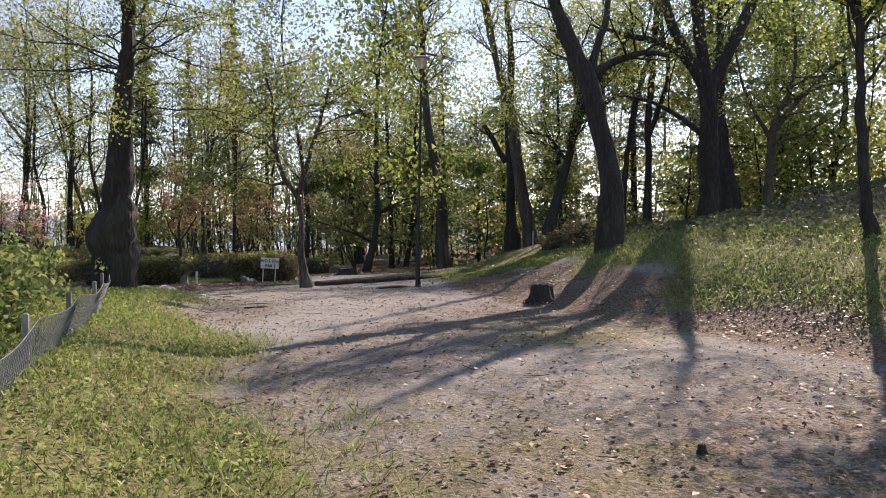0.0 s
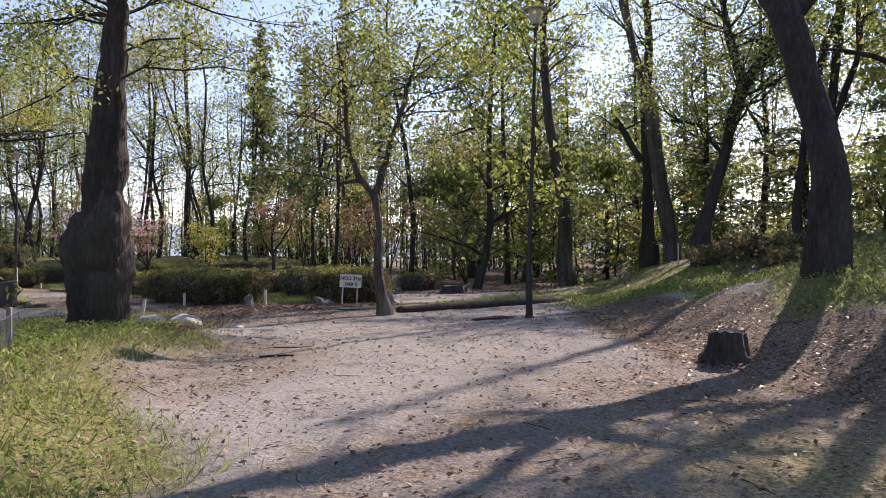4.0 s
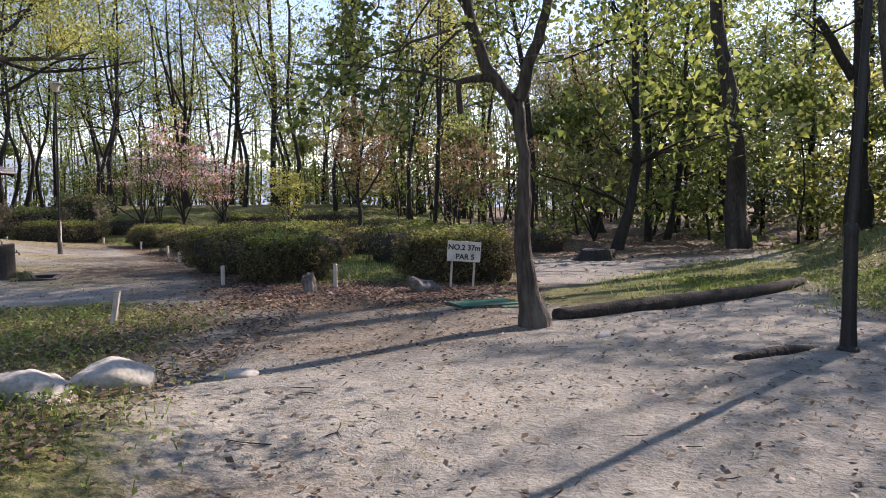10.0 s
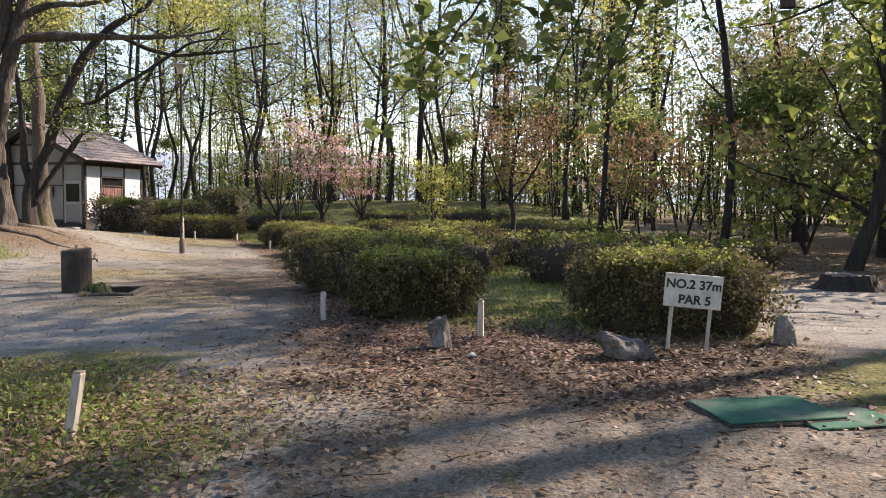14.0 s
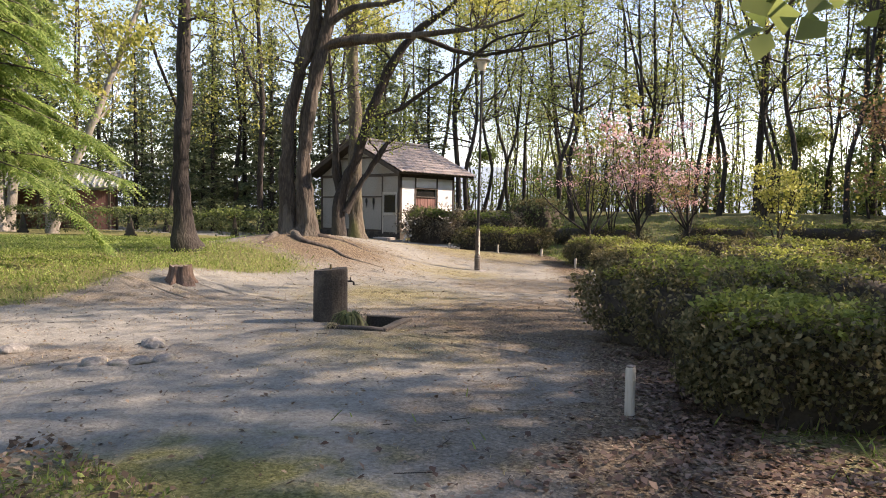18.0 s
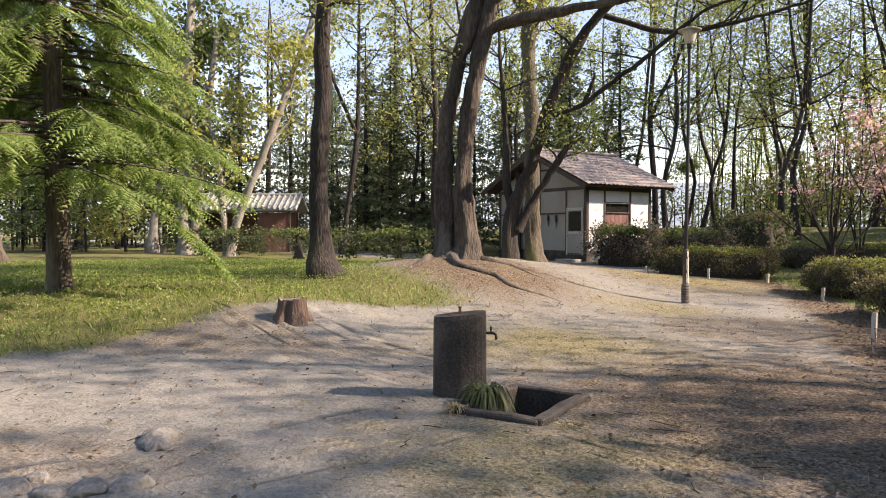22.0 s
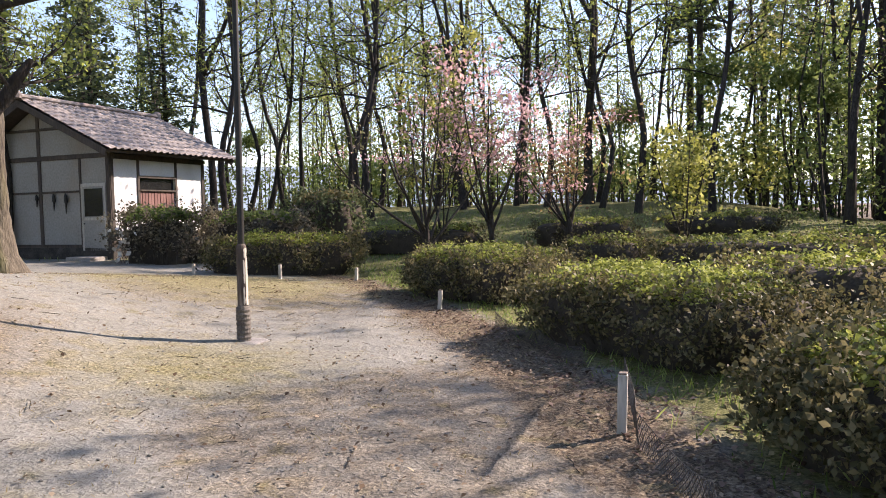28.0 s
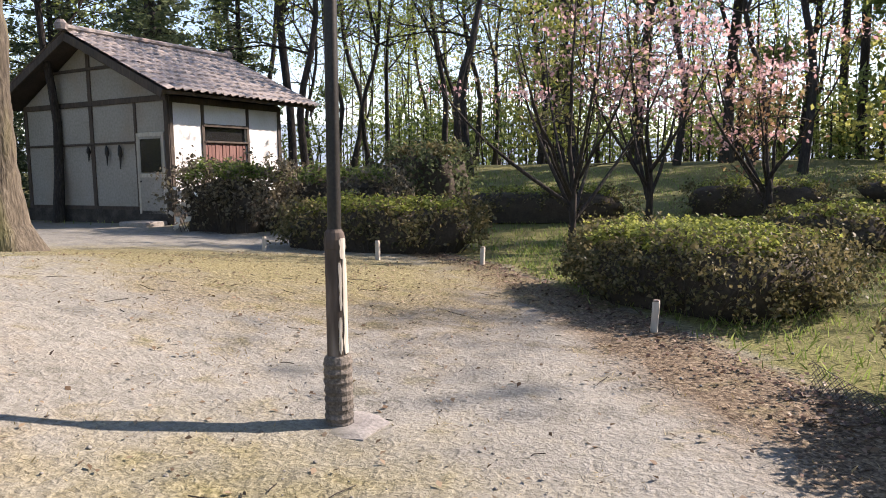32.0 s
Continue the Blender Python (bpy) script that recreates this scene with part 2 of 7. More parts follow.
def slab(bm, x0, y0, z0, x1, y1, z1, bevel=0.0):
    """A box with its edges broken, added to bm."""
    r = bmesh.ops.create_cube(bm, size=1, matrix=Matrix.Translation(((x0 + x1) / 2, (y0 + y1) / 2, (z0 + z1) / 2)) @ Matrix.Diagonal((x1 - x0, y1 - y0, z1 - z0, 1)))
    if bevel:
        edges = list({e for v in r["verts"] for e in v.link_edges})
        bmesh.ops.bevel(bm, geom=edges, offset=bevel, segments=1, affect="EDGES")
    return bm


def box(x0, y0, z0, x1, y1, z1, bevel=0.006):
    return slab(bmesh.new(), x0, y0, z0, x1, y1, z1, bevel)


def turned(profile, sides=14, wob=0.0, seed=1, center=(0, 0)):
    """A body of revolution from (radius, z) pairs, closed at both ends, with a worn outline."""
    rng = np.random.default_rng(seed)
    v, f = [], []
    for r, z in profile:
        for k in range(sides):
            a = 2 * math.pi * k / sides
            q = r * (1 + wob * rng.standard_normal())
            v.append((center[0] + q * math.cos(a), center[1] + q * math.sin(a), z))
    bm = bmesh.new()
    vs = [bm.verts.new(c) for c in v]
    for i in range(len(profile) - 1):
        for k in range(sides):
            a, b = i * sides + k, i * sides + (k + 1) % sides
            bm.faces.new((vs[a], vs[b], vs[b + sides], vs[a + sides]))
    bm.faces.new(vs[:sides][::-1])
    bm.faces.new(vs[-sides:])
    return bm


def tubes(lines, sides=8):
    """Verts and quads of tapered tubes along lines of (x, y, z, r)."""
    V, Fc, base = [], [], 0
    ring = np.arange(sides)
    ang = 2 * np.pi * ring / sides
    for ln in lines:
        p = np.asarray(ln, float)
        c, r = p[:, :3], p[:, 3]
        t = np.gradient(c, axis=0)
        t /= np.linalg.norm(t, axis=1)[:, None] + 1e-9
        ref = np.array([1.0, 0, 0]) if abs(t[0, 0]) < .8 else np.array([0, 1.0, 0])
        u = np.cross(t, ref)
        u /= np.linalg.norm(u, axis=1)[:, None] + 1e-9
        w = np.cross(t, u)
        pts = c[:, None] + r[:, None, None] * (np.cos(ang)[None, :, None] * u[:, None] + np.sin(ang)[None, :, None] * w[:, None])
        V.append(pts.reshape(-1, 3))
        n = len(p)
        i = np.arange(n - 1)[:, None] * sides
        a, b = i + ring, i + (ring + 1) % sides
        Fc.append(base + np.stack([a, b, b + sides, a + sides], -1).reshape(-1, 4))
        base += n * sides
    return np.concatenate(V), np.concatenate(Fc)


def leaves(centers, size, rng, flat=0.0, long=1.6, tri=False):
    """Verts and quads of small pointed leaves, turned every way (flat: towards level)."""
    n = len(centers)
    nrm = rng.standard_normal((n, 3))
    nrm[:, 2] = np.abs(nrm[:, 2]) + flat * 2
    nrm /= np.linalg.norm(nrm, axis=1)[:, None]
    a = np.cross(nrm, rng.standard_normal((n, 3)))
    a /= np.linalg.norm(a, axis=1)[:, None] + 1e-9
    b = np.cross(nrm, a)
    s = (size * (0.6 + 0.8 * rng.random(n)))[:, None]
    c = np.asarray(centers)
    bend = nrm * s * 0.18
    if tri:
        s = s * 1.35
        return np.stack([c + a * s * .8, c - a * s * .4 + b * s * .55 + bend, c - a * s * .5 - b * s * .5], 1).reshape(-1, 3), np.arange(3 * n).reshape(-1, 3)
    v = np.stack([c + a * s * long / 2, c + b * s / 2 + bend, c - a * s * long / 2, c - b * s / 2 + bend], 1).reshape(-1, 3)
    return v, np.arange(4 * n).reshape(-1, 4)


def smooth_line(ln, step=0.35, wob=0.0, rng=None):
    """The line of (x, y, z, r) rounded by Catmull-Rom."""
    p = np.asarray(ln, float)
    q = np.vstack([2 * p[0] - p[1], p, 2 * p[-1] - p[-2]])
    out = []
    for i in range(1, len(q) - 2):
        n = max(2, int(np.linalg.norm(q[i + 1, :3] - q[i, :3]) / step))
        for t in np.arange(n) / n:
            a, b, c, d = q[i - 1], q[i], q[i + 1], q[i + 2]
            out.append(0.5 * (2 * b + (c - a) * t + (2 * a - 5 * b + 4 * c - d) * t * t + (3 * b - a - 3 * c + d) * t ** 3))
    out.append(p[-1])
    out = np.array(out)
    out[:, 3] = np.maximum(out[:, 3], 0.004)
    if rng is not None and wob:
        out[1:, :3] += rng.standard_normal((len(out) - 1, 3)) * wob
    return out


def shoot(p, d, length, r, n, rng, wander=0.25, lift=0.06):
    """A branch from p along d."""
    d = np.asarray(d, float) / np.linalg.norm(d)
    pts, c = [np.append(p, r)], np.array(p, float)
    for i in range(n):
        d = d + rng.standard_normal(3) * wander / math.sqrt(n) + np.array([0, 0, lift])
        d /= np.linalg.norm(d)
        c = c + d * length / n
        pts.append(np.append(c, r * (1 - 0.88 * (i + 1) / n)))
    return np.array(pts)


def branch_out(stems, rng, limbs, limb_len, crown_from, twigs=4, lift=0.05, up=0.35, limb_r=.07):
    """Limbs and twigs off the stems, and the places where leaves sit."""
    out1, out2, spots = [], [], []
    weights = np.array([len(s) for s in stems], float)
    for _ in range(limbs):
        s = stems[rng.choice(len(stems), p=weights / weights.sum())]
        k = int((crown_from + (1 - crown_from) * rng.random() ** 0.8) * (len(s) - 1))
        a = rng.random() * 2 * math.pi
        rest = 1 - 0.45 * k / len(s)
        L = limb_len * rest * (0.6 + 0.7 * rng.random())
        b = shoot(s[k, :3], (math.cos(a), math.sin(a), up + 0.5 * rng.random()), L, min(s[k, 3] * 0.5, limb_r), 5, rng, 0.5, lift)
        out1.append(b)
        for _ in range(twigs):
            j = rng.integers(1, len(b))
            a2 = rng.random() * 2 * math.pi
            w = shoot(b[j, :3], b[j, :3] - b[j - 1, :3] + 0.6 * L / 5 * np.array([math.cos(a2), math.sin(a2), 0.2]), L * 0.45 * (0.5 + rng.random()), max(b[j, 3] * 0.5, 0.006), 3, rng, 0.5, lift)
            out2.append(w)
            spots.extend(w[1:, :3])
        spots.extend(b[2:, :3])
    return out1, out2, np.array(spots)


def tree(name, stems, seed, label, bark=BARK, leaf=LEAF_SPRING, limbs=26, limb_len=2.6, crown_from=0.5, n_leaf=5000, leaf_size=0.1,
         spread=0.3, category="tree", group="", twigs=4, flare=0.5, lift=0.05, step=0.4, sides=10, up=0.35, clear=0.0, furrow=.07, thin=1.0, far=False, limb_r=.07):
    """A tree from its main stems, in world places: a flared trunk, limbs, twigs and a crown of single leaves."""
    rng = np.random.default_rng(seed)
    base = np.array(stems[0][0][:3])
    made = []
    for i, s in enumerate(stems):
        q = smooth_line(s, step, 0.012, rng)
        q[:, :3] -= base
        q[:, 3] *= thin
        if i == 0 or s[0][2] - stems[0][0][2] < 0.6:
            low = q[0].copy()
            low[2] = min(low[2], at_ground(base[0], base[1]) - base[2]) - 0.5
            q = np.vstack([low, q])
            q[:, 3] *= 1 + flare * np.exp(-np.maximum(q[:, 2], 0) / 0.28)
        made.append(q)
    t = thing(name, *base, label, category, group)
    for i, q in enumerate(made):
        v, f = tubes([q], sides)
        g = rng.standard_normal((len(q), sides))
        wide = g.copy()
        for k in range(4):
            g[1:-1] = (g[:-2] + 2 * g[1:-1] + g[2:]) / 4
            wide = (wide + np.roll(wide, 1, 1) + np.roll(wide, -1, 1)) / 3
            wide[1:-1] = (wide[:-2] + wide[1:-1] + wide[2:]) / 3
        ax = np.repeat(q[:, :3], sides, 0)
        v = ax + (v - ax) * (1 + furrow * 1.6 * g + .45 * wide).reshape(-1, 1)
        nm = "trunk" if i == 0 or q[1, 2] < .5 else "limb"
        part(nm, mesh_from(nm, v, f, bark, True), bark, t)
    b1, b2, spots = branch_out(made, rng, limbs, limb_len, crown_from, twigs, lift, up, limb_r)
    if clear:
        b1, b2 = [b for b in b1 if b[:, 2].min() > clear - .3], [b for b in b2 if b[:, 2].min() > clear - .2]
    v1, f1 = tubes(b1, 3 if far else 5)
    v2, f2 = tubes(b2, 3)
    tagged(part("branchwork", mesh_from("branchwork", np.concatenate([v1, v2]), np.concatenate([f1, f2 + len(v1)]), bark, True), bark, t), kind="stuff")
    if n_leaf:
        spots = spots[spots[:, 2] > clear]
        c = spots[rng.integers(0, len(spots), n_leaf)] + rng.standard_normal((n_leaf, 3)) * spread * np.array([1, 1, .6])
        tagged(part("crown", mesh_from("crown", *leaves(c, leaf_size, rng, tri=far), leaf), leaf, t), kind="stuff")
    return t


def conifer(name, x, y, z, h, r, seed, label, leaf=LEAF_DARK, low=0.15, reach=2.4, n=70, size=0.2, per=26, droop=-0.05, bark=BARK, lean=(0, 0), group="", long=2.2, hang=.12):
    """A conifer: a straight mast, level tiers of boughs, flat sprays of needles along them."""
    rng = np.random.default_rng(seed)
    t = thing(name, x, y, z, label, "conifer", group)
    mast = smooth_line([(0, 0, -.4, r * 1.3), (0, 0, .3, r), (lean[0] * h * .5, lean[1] * h * .5, h * .5, r * .7), (lean[0] * h, lean[1] * h, h, .02)], .8)
    v, f = tubes([mast], 10)
    part("trunk", mesh_from("trunk", v, f, bark, True), bark, t)
    boughs, cs = [], []
    for i in range(n):
        k = low + (1 - low) * (i + rng.random()) / n
        p = np.array([np.interp(k * h, mast[:, 2], mast[:, j]) for j in range(3)])
        a = rng.random() * 2 * math.pi
        L = reach * (1.05 - k) ** 0.7 * (0.6 + 0.6 * rng.random())
        b = shoot(p, (math.cos(a), math.sin(a), 0.15), L, 0.035, 6, rng, 0.25, droop)
        boughs.append(b)
        m = max(4, int(per * L / reach))
        j = rng.random(m) ** 0.7 * (len(b) - 1)
        q = np.stack([np.interp(j, np.arange(len(b)), b[:, c]) for c in range(3)], 1)
        side = np.array([-math.sin(a), math.cos(a), 0]) * (rng.standard_normal(m) * 0.28 * L / 2)[:, None]
        q = q + side + rng.standard_normal((m, 3)) * [.06, .06, .07]
        q[:, 2] -= np.abs(rng.standard_normal(m)) * hang
        cs.append(q)
    v, f = tubes(boughs, 4)
    tagged(part("branchwork", mesh_from("branchwork", v, f, bark), bark, t), kind="stuff")
    tagged(part("crown", mesh_from("crown", *leaves(np.concatenate(cs), size, rng, 0.5, long, tri=bool(group)), leaf), leaf, t), kind="stuff")
    return t


def feather_tree(x, y, z, h, r, seed):
    """A conifer whose boughs carry drooping feathery sprays: leaflets in two rows along thin hanging twigs."""
    rng = np.random.default_rng(seed)
    t = thing("conifer", x, y, z, "bright green drooping conifer on the lawn", "conifer")
    mast = smooth_line([(0, 0, -.4, r * 1.4), (0, 0, .3, r * 1.05), (-.1, -.05, h * .5, r * .7), (-.15, -.1, h, .02)], .5, .01, rng)
    part("trunk", mesh_from("trunk", *tubes([mast], 14), BARK_BROWN, True), BARK_BROWN, t)
    boughs, st, di = [], [], []
    for i in range(190):
        k = .2 + .78 * (i + rng.random()) / 190
        p = np.array([np.interp(k * h, mast[:, 2], mast[:, j]) for j in range(3)])
        a = rng.random() * 2 * math.pi
        L = 3.7 * (1.04 - k) ** .65 * (.55 + .55 * rng.random())
        b = shoot(p, (math.cos(a), math.sin(a), .12), L, .035, 8, rng, .25, -.09)
        boughs.append(b)
        m = int(40 * L / 2)
        j = (.2 + .8 * rng.random(m) ** .8) * 8
        st.append(np.stack([np.interp(j, np.arange(9), b[:, c]) for c in range(3)], 1))
        out = np.array([math.cos(a), math.sin(a), 0])
        side = np.array([-math.sin(a), math.cos(a), 0])
        d = out * (.5 + .5 * rng.random((m, 1))) + side * rng.standard_normal((m, 1)) * .8 + np.array([0, 0, -1]) * (.25 + .5 * rng.random((m, 1)))
        di.append(d / np.linalg.norm(d, axis=1)[:, None])
    tagged(part("branchwork", mesh_from("branchwork", *tubes(boughs, 5), BARK_BROWN, True), BARK_BROWN, t), kind="stuff")
    st, di = np.concatenate(st), np.concatenate(di)
    n, rows = len(st), 10
    ln = (.35 + .45 * rng.random(n))[:, None]
    lat = np.cross(di, np.array([0, 0, 1.0]) + .35 * rng.standard_normal((n, 3)))
    lat /= np.linalg.norm(lat, axis=1)[:, None] + 1e-9
    V = []
    for k in range(rows):
        u = (k + .5) / rows
        c = st + di * ln * u + np.array([0, 0, -.25]) * ln * u * u
        w = .19 * ln * (1 - u) ** .6 + .02
        for sg in (1, -1):
            ax = lat * sg * .8 + di * .6 + np.array([0, 0, -.25])
            tip = c + ax * w * (.8 + .4 * rng.random((n, 1)))
            q = di * .03
            V.append(np.stack([c - q * .4, c + q, tip, c + (tip - c) * .55 - q * .5], 1))
    v = np.concatenate(V).reshape(-1, 3)
    tagged(part("crown", mesh_from("crown", v, np.arange(len(v)).reshape(-1, 4), LEAF_CONIFER), LEAF_CONIFER, t), kind="stuff")
    return t


# ---- ground ----
def ramp01(a, b, v):
    v = np.clip((v - a) / (b - a), 0, 1)
    return v * v * (3 - 2 * v)


TOE_Y = (-8, 3, 8, 11.5, 15.5, 18, 24, 31, 40, 60)
TOE_X = (2.2, 1.2, 0.2, -0.3, 0.1, 0.6, 3.0, 5.2, 7.0, 9)
EDGE_Y = (20, 23, 28.5, 32, 35.3, 38.5, 41.5, 46)
EDGE_X = (-7.0, -8.4, -11.2, -13.4, -15.2, -17.6, -20.5, -27)


def mound(x, y, cx, cy, r, h):
    return h * np.exp(-((x - cx) ** 2 + (y - cy) ** 2) / (r * r))


PIT = [(-13.52, 24.99), (-12.85, 25.28), (-13.23, 26.22), (-13.86, 25.98)]


def in_pit(x, y):
    """1 inside the drain pit, 0 outside."""
    k = 1.0
    for (xa, ya), (xb, yb) in zip(PIT, PIT[1:] + PIT[:1]):
        q = math.hypot(xb - xa, yb - ya)
        k = k * ramp01(-.045, .0, ((xb - xa) * (y - ya) - (yb - ya) * (x - xa)) / q)
    return k


def height(x, y):
    """The lie of the land: a flat path, a verge and a mound, the wooded bank, the lawn that climbs to the wood."""
    x, y = np.asarray(x, float), np.asarray(y, float)
    z = 0.12 * ramp01(6, 14, y) * ramp01(-13, -6, x) * (1 - ramp01(20, 27, y)) - .24 * (1 - ramp01(1, 7, y))
    d = x - np.interp(y, TOE_Y, TOE_X)
    z = z - 0.1 * ramp01(28, 33, y) * (1 - ramp01(40, 46, y)) + (0.7 - .32 * ramp01(14, 16.5, y)) * ramp01(-.2, 2.4, d) + (0.6 - .35 * ramp01(13.2, 16.5, y)) * ramp01(1.2, 4.5, d) + (0.3 - .1 * ramp01(15.5, 18, y)) * ramp01(4.4, 6.4, d) + .6 * ramp01(6.8, 8.8, d)
    z = z - 1.0 * ramp01(0, 3, d) * ramp01(25, 40, y)
    z = z + 0.33 * (1 - ramp01(-6.9, -5.4, x)) * (1 - ramp01(12.5, 17, y)) * ramp01(-24, -16, x)
    z = z + mound(x, y, -19.2, 25.8, 1.7, 0.22) + mound(x, y, -20.8, 31.0, 2.6, 0.5) + mound(x, y, -23.5, 33.5, 3.2, 0.3)
    z = z + 0.5 * ramp01(17.5, 23, -x) * ramp01(18, 24, y) * (1 - ramp01(36, 44, y))
    z = z + 0.22 * ramp01(23, 29, -x) * ramp01(37, 43, y) * (1 - ramp01(46, 52, y))
    z = z + 1.75 * ramp01(45, 66, y) * (1 - 0.75 * ramp01(-14, -2, x))
    z = z + mound(x, y, 9.0, 29.0, 4.0, 0.85)
    z = z + mound(x, y, 7.6, 21.3, 2.4, 0.5)
    return z - .34 * in_pit(x, y)


def at_ground(x, y):
    return float(height(x, y))


def cover(x, y):
    """How far the ground is grass, and how far brown moss and leaf litter, each 0 to 1. Some litter also stands for
    tree shade.
    """
    d = x - np.interp(y, TOE_Y, TOE_X)
    e = x - np.interp(y, EDGE_Y, EDGE_X)
    verge = (1 - ramp01(-6.1, -4.7, x + 0.35 * np.sin(y * 1.3) + .9 * ramp01(7, 12, y))) * (1 - ramp01(14.5, 17.5, y)) * (1 - .3 * ramp01(11, 14, y))
    strip = (1 - ramp01(-8.3, -6.6, x)) * ramp01(14, 16, y) * (1 - ramp01(18.8, 20.4, y)) * 0.62 * ramp01(-14, -11, x) + mound(x, y, -9.9, 20.3, 1.1, .8)
    lip = np.interp(y, (3, 8, 10, 16), (.7, .4, -.35, -.6))
    bank = ramp01(0.9, 1.8, d + lip + .35 * np.sin(y * 1.7)) * (1 - ramp01(24, 30, y)) * (1 - 0.9 * ramp01(4.1 - .7 * ramp01(10, 13, y), 4.8 - .7 * ramp01(10, 13, y), d))
    lawn = ramp01(18.6, 19.8, -x + 0.5 * np.sin(y * .9)) * ramp01(17, 20, y) * (1 - ramp01(28.3, 30, y))
    lawn = np.maximum(lawn, ramp01(23, 25, -x) * ramp01(17, 20, y) * (1 - ramp01(35, 38, y)))
    beds = ramp01(0.5, 1.6, e) * ramp01(22.5, 24.5, y) * (1 - ramp01(-4.5, -2.5, x)) * 0.85
    far = ramp01(43, 46, y) * (1 - ramp01(-9, -5, x)) * 0.9
    right = ramp01(-1.5, 0.5, d) * (1 - ramp01(1.6, 3.0, d)) * ramp01(18.5, 20.5, y) * (1 - ramp01(30, 36, y)) * 0.8
    start = (1 - ramp01(3, 7, y)) * 0.25 * (1 - ramp01(-3.5, -1.5, x))
    side, along = (x + 3.2) * -.634 + (y - 18.95) * .774, (x + 3.2) * .774 + (y - 18.95) * .634
    glade = ramp01(.0, .4, side) * (1 - ramp01(1.3, 2.2, side - .25 * along)) * ramp01(.6, 1.6, along) * (1 - ramp01(9, 12, along)) * .85
    g = np.clip(np.maximum.reduce([verge, strip, bank, lawn, beds, far, right, start, glade]), 0, 1)
    rim = np.exp(-((e - 0.25) / .7) ** 2) * ramp01(19, 22, y)
    # brown litter patches that also darken the ground in place of tree shade
    shade = mound(x, y, -11.5, 27.5, 3.2, .7) + mound(x, y, -20, 38.5, 2.5, .5) + mound(x, y, -20.5, 31, 2.2, .8) + mound(x, y, -6.0, 21.8, 2.0, 1.0) + mound(x, y, -8.0, 23.4, 1.2, .8) + mound(x, y, -4.6, 22.6, 1.8, .9)
    early = (1 - ramp01(2, 8, y)) * 0.5 + mound(x, y, -0.8, 9.5, 2.2, .5)
    wood = ramp01(25, 32, y) * ramp01(-1, 3, d) * .9 + ramp01(28, 34, y) * ramp01(-5, -1, x) * .7 + ramp01(60, 66, y)
    outer = (1 - ramp01(-15, -12, x)) * (1 - ramp01(16, 20, y)) * .8
    open_ = .34 * ramp01(.52, .8, .5 + .5 * np.sin(x * .55 + 1.3 * np.sin(y * .4)) * np.cos(y * .5 + np.sin(x * .6)))
    left = (1 - ramp01(-8.5, -6.5, x)) * ramp01(14, 17, y) * (1 - ramp01(18, 21, y)) * .7
    m = np.clip(np.maximum.reduce([rim * .95, shade, early, wood, left, outer, open_, ramp01(3, 6, d) * .8, ramp01(-.7, .2, d) * (1 - ramp01(1.2, 2.0, d)) * .9]), 0, 1)
    moss = mound(x, y, -21.5, 39.0, 2.6, .85) + mound(x, y, -17.5, 33.2, 1.3, .6) + mound(x, y, -15.6, 28.3, 1.6, .7) + mound(x, y, -12.2, 24.6, 1.2, .5) + mound(x, y, -1.2, 7.6, 1.2, .8) + mound(x, y, -24.5, 38.5, 2.0, .6) + mound(x, y, -9.8, 19.5, 1.3, .6)
    return g, m, np.clip(moss, 0, 1)


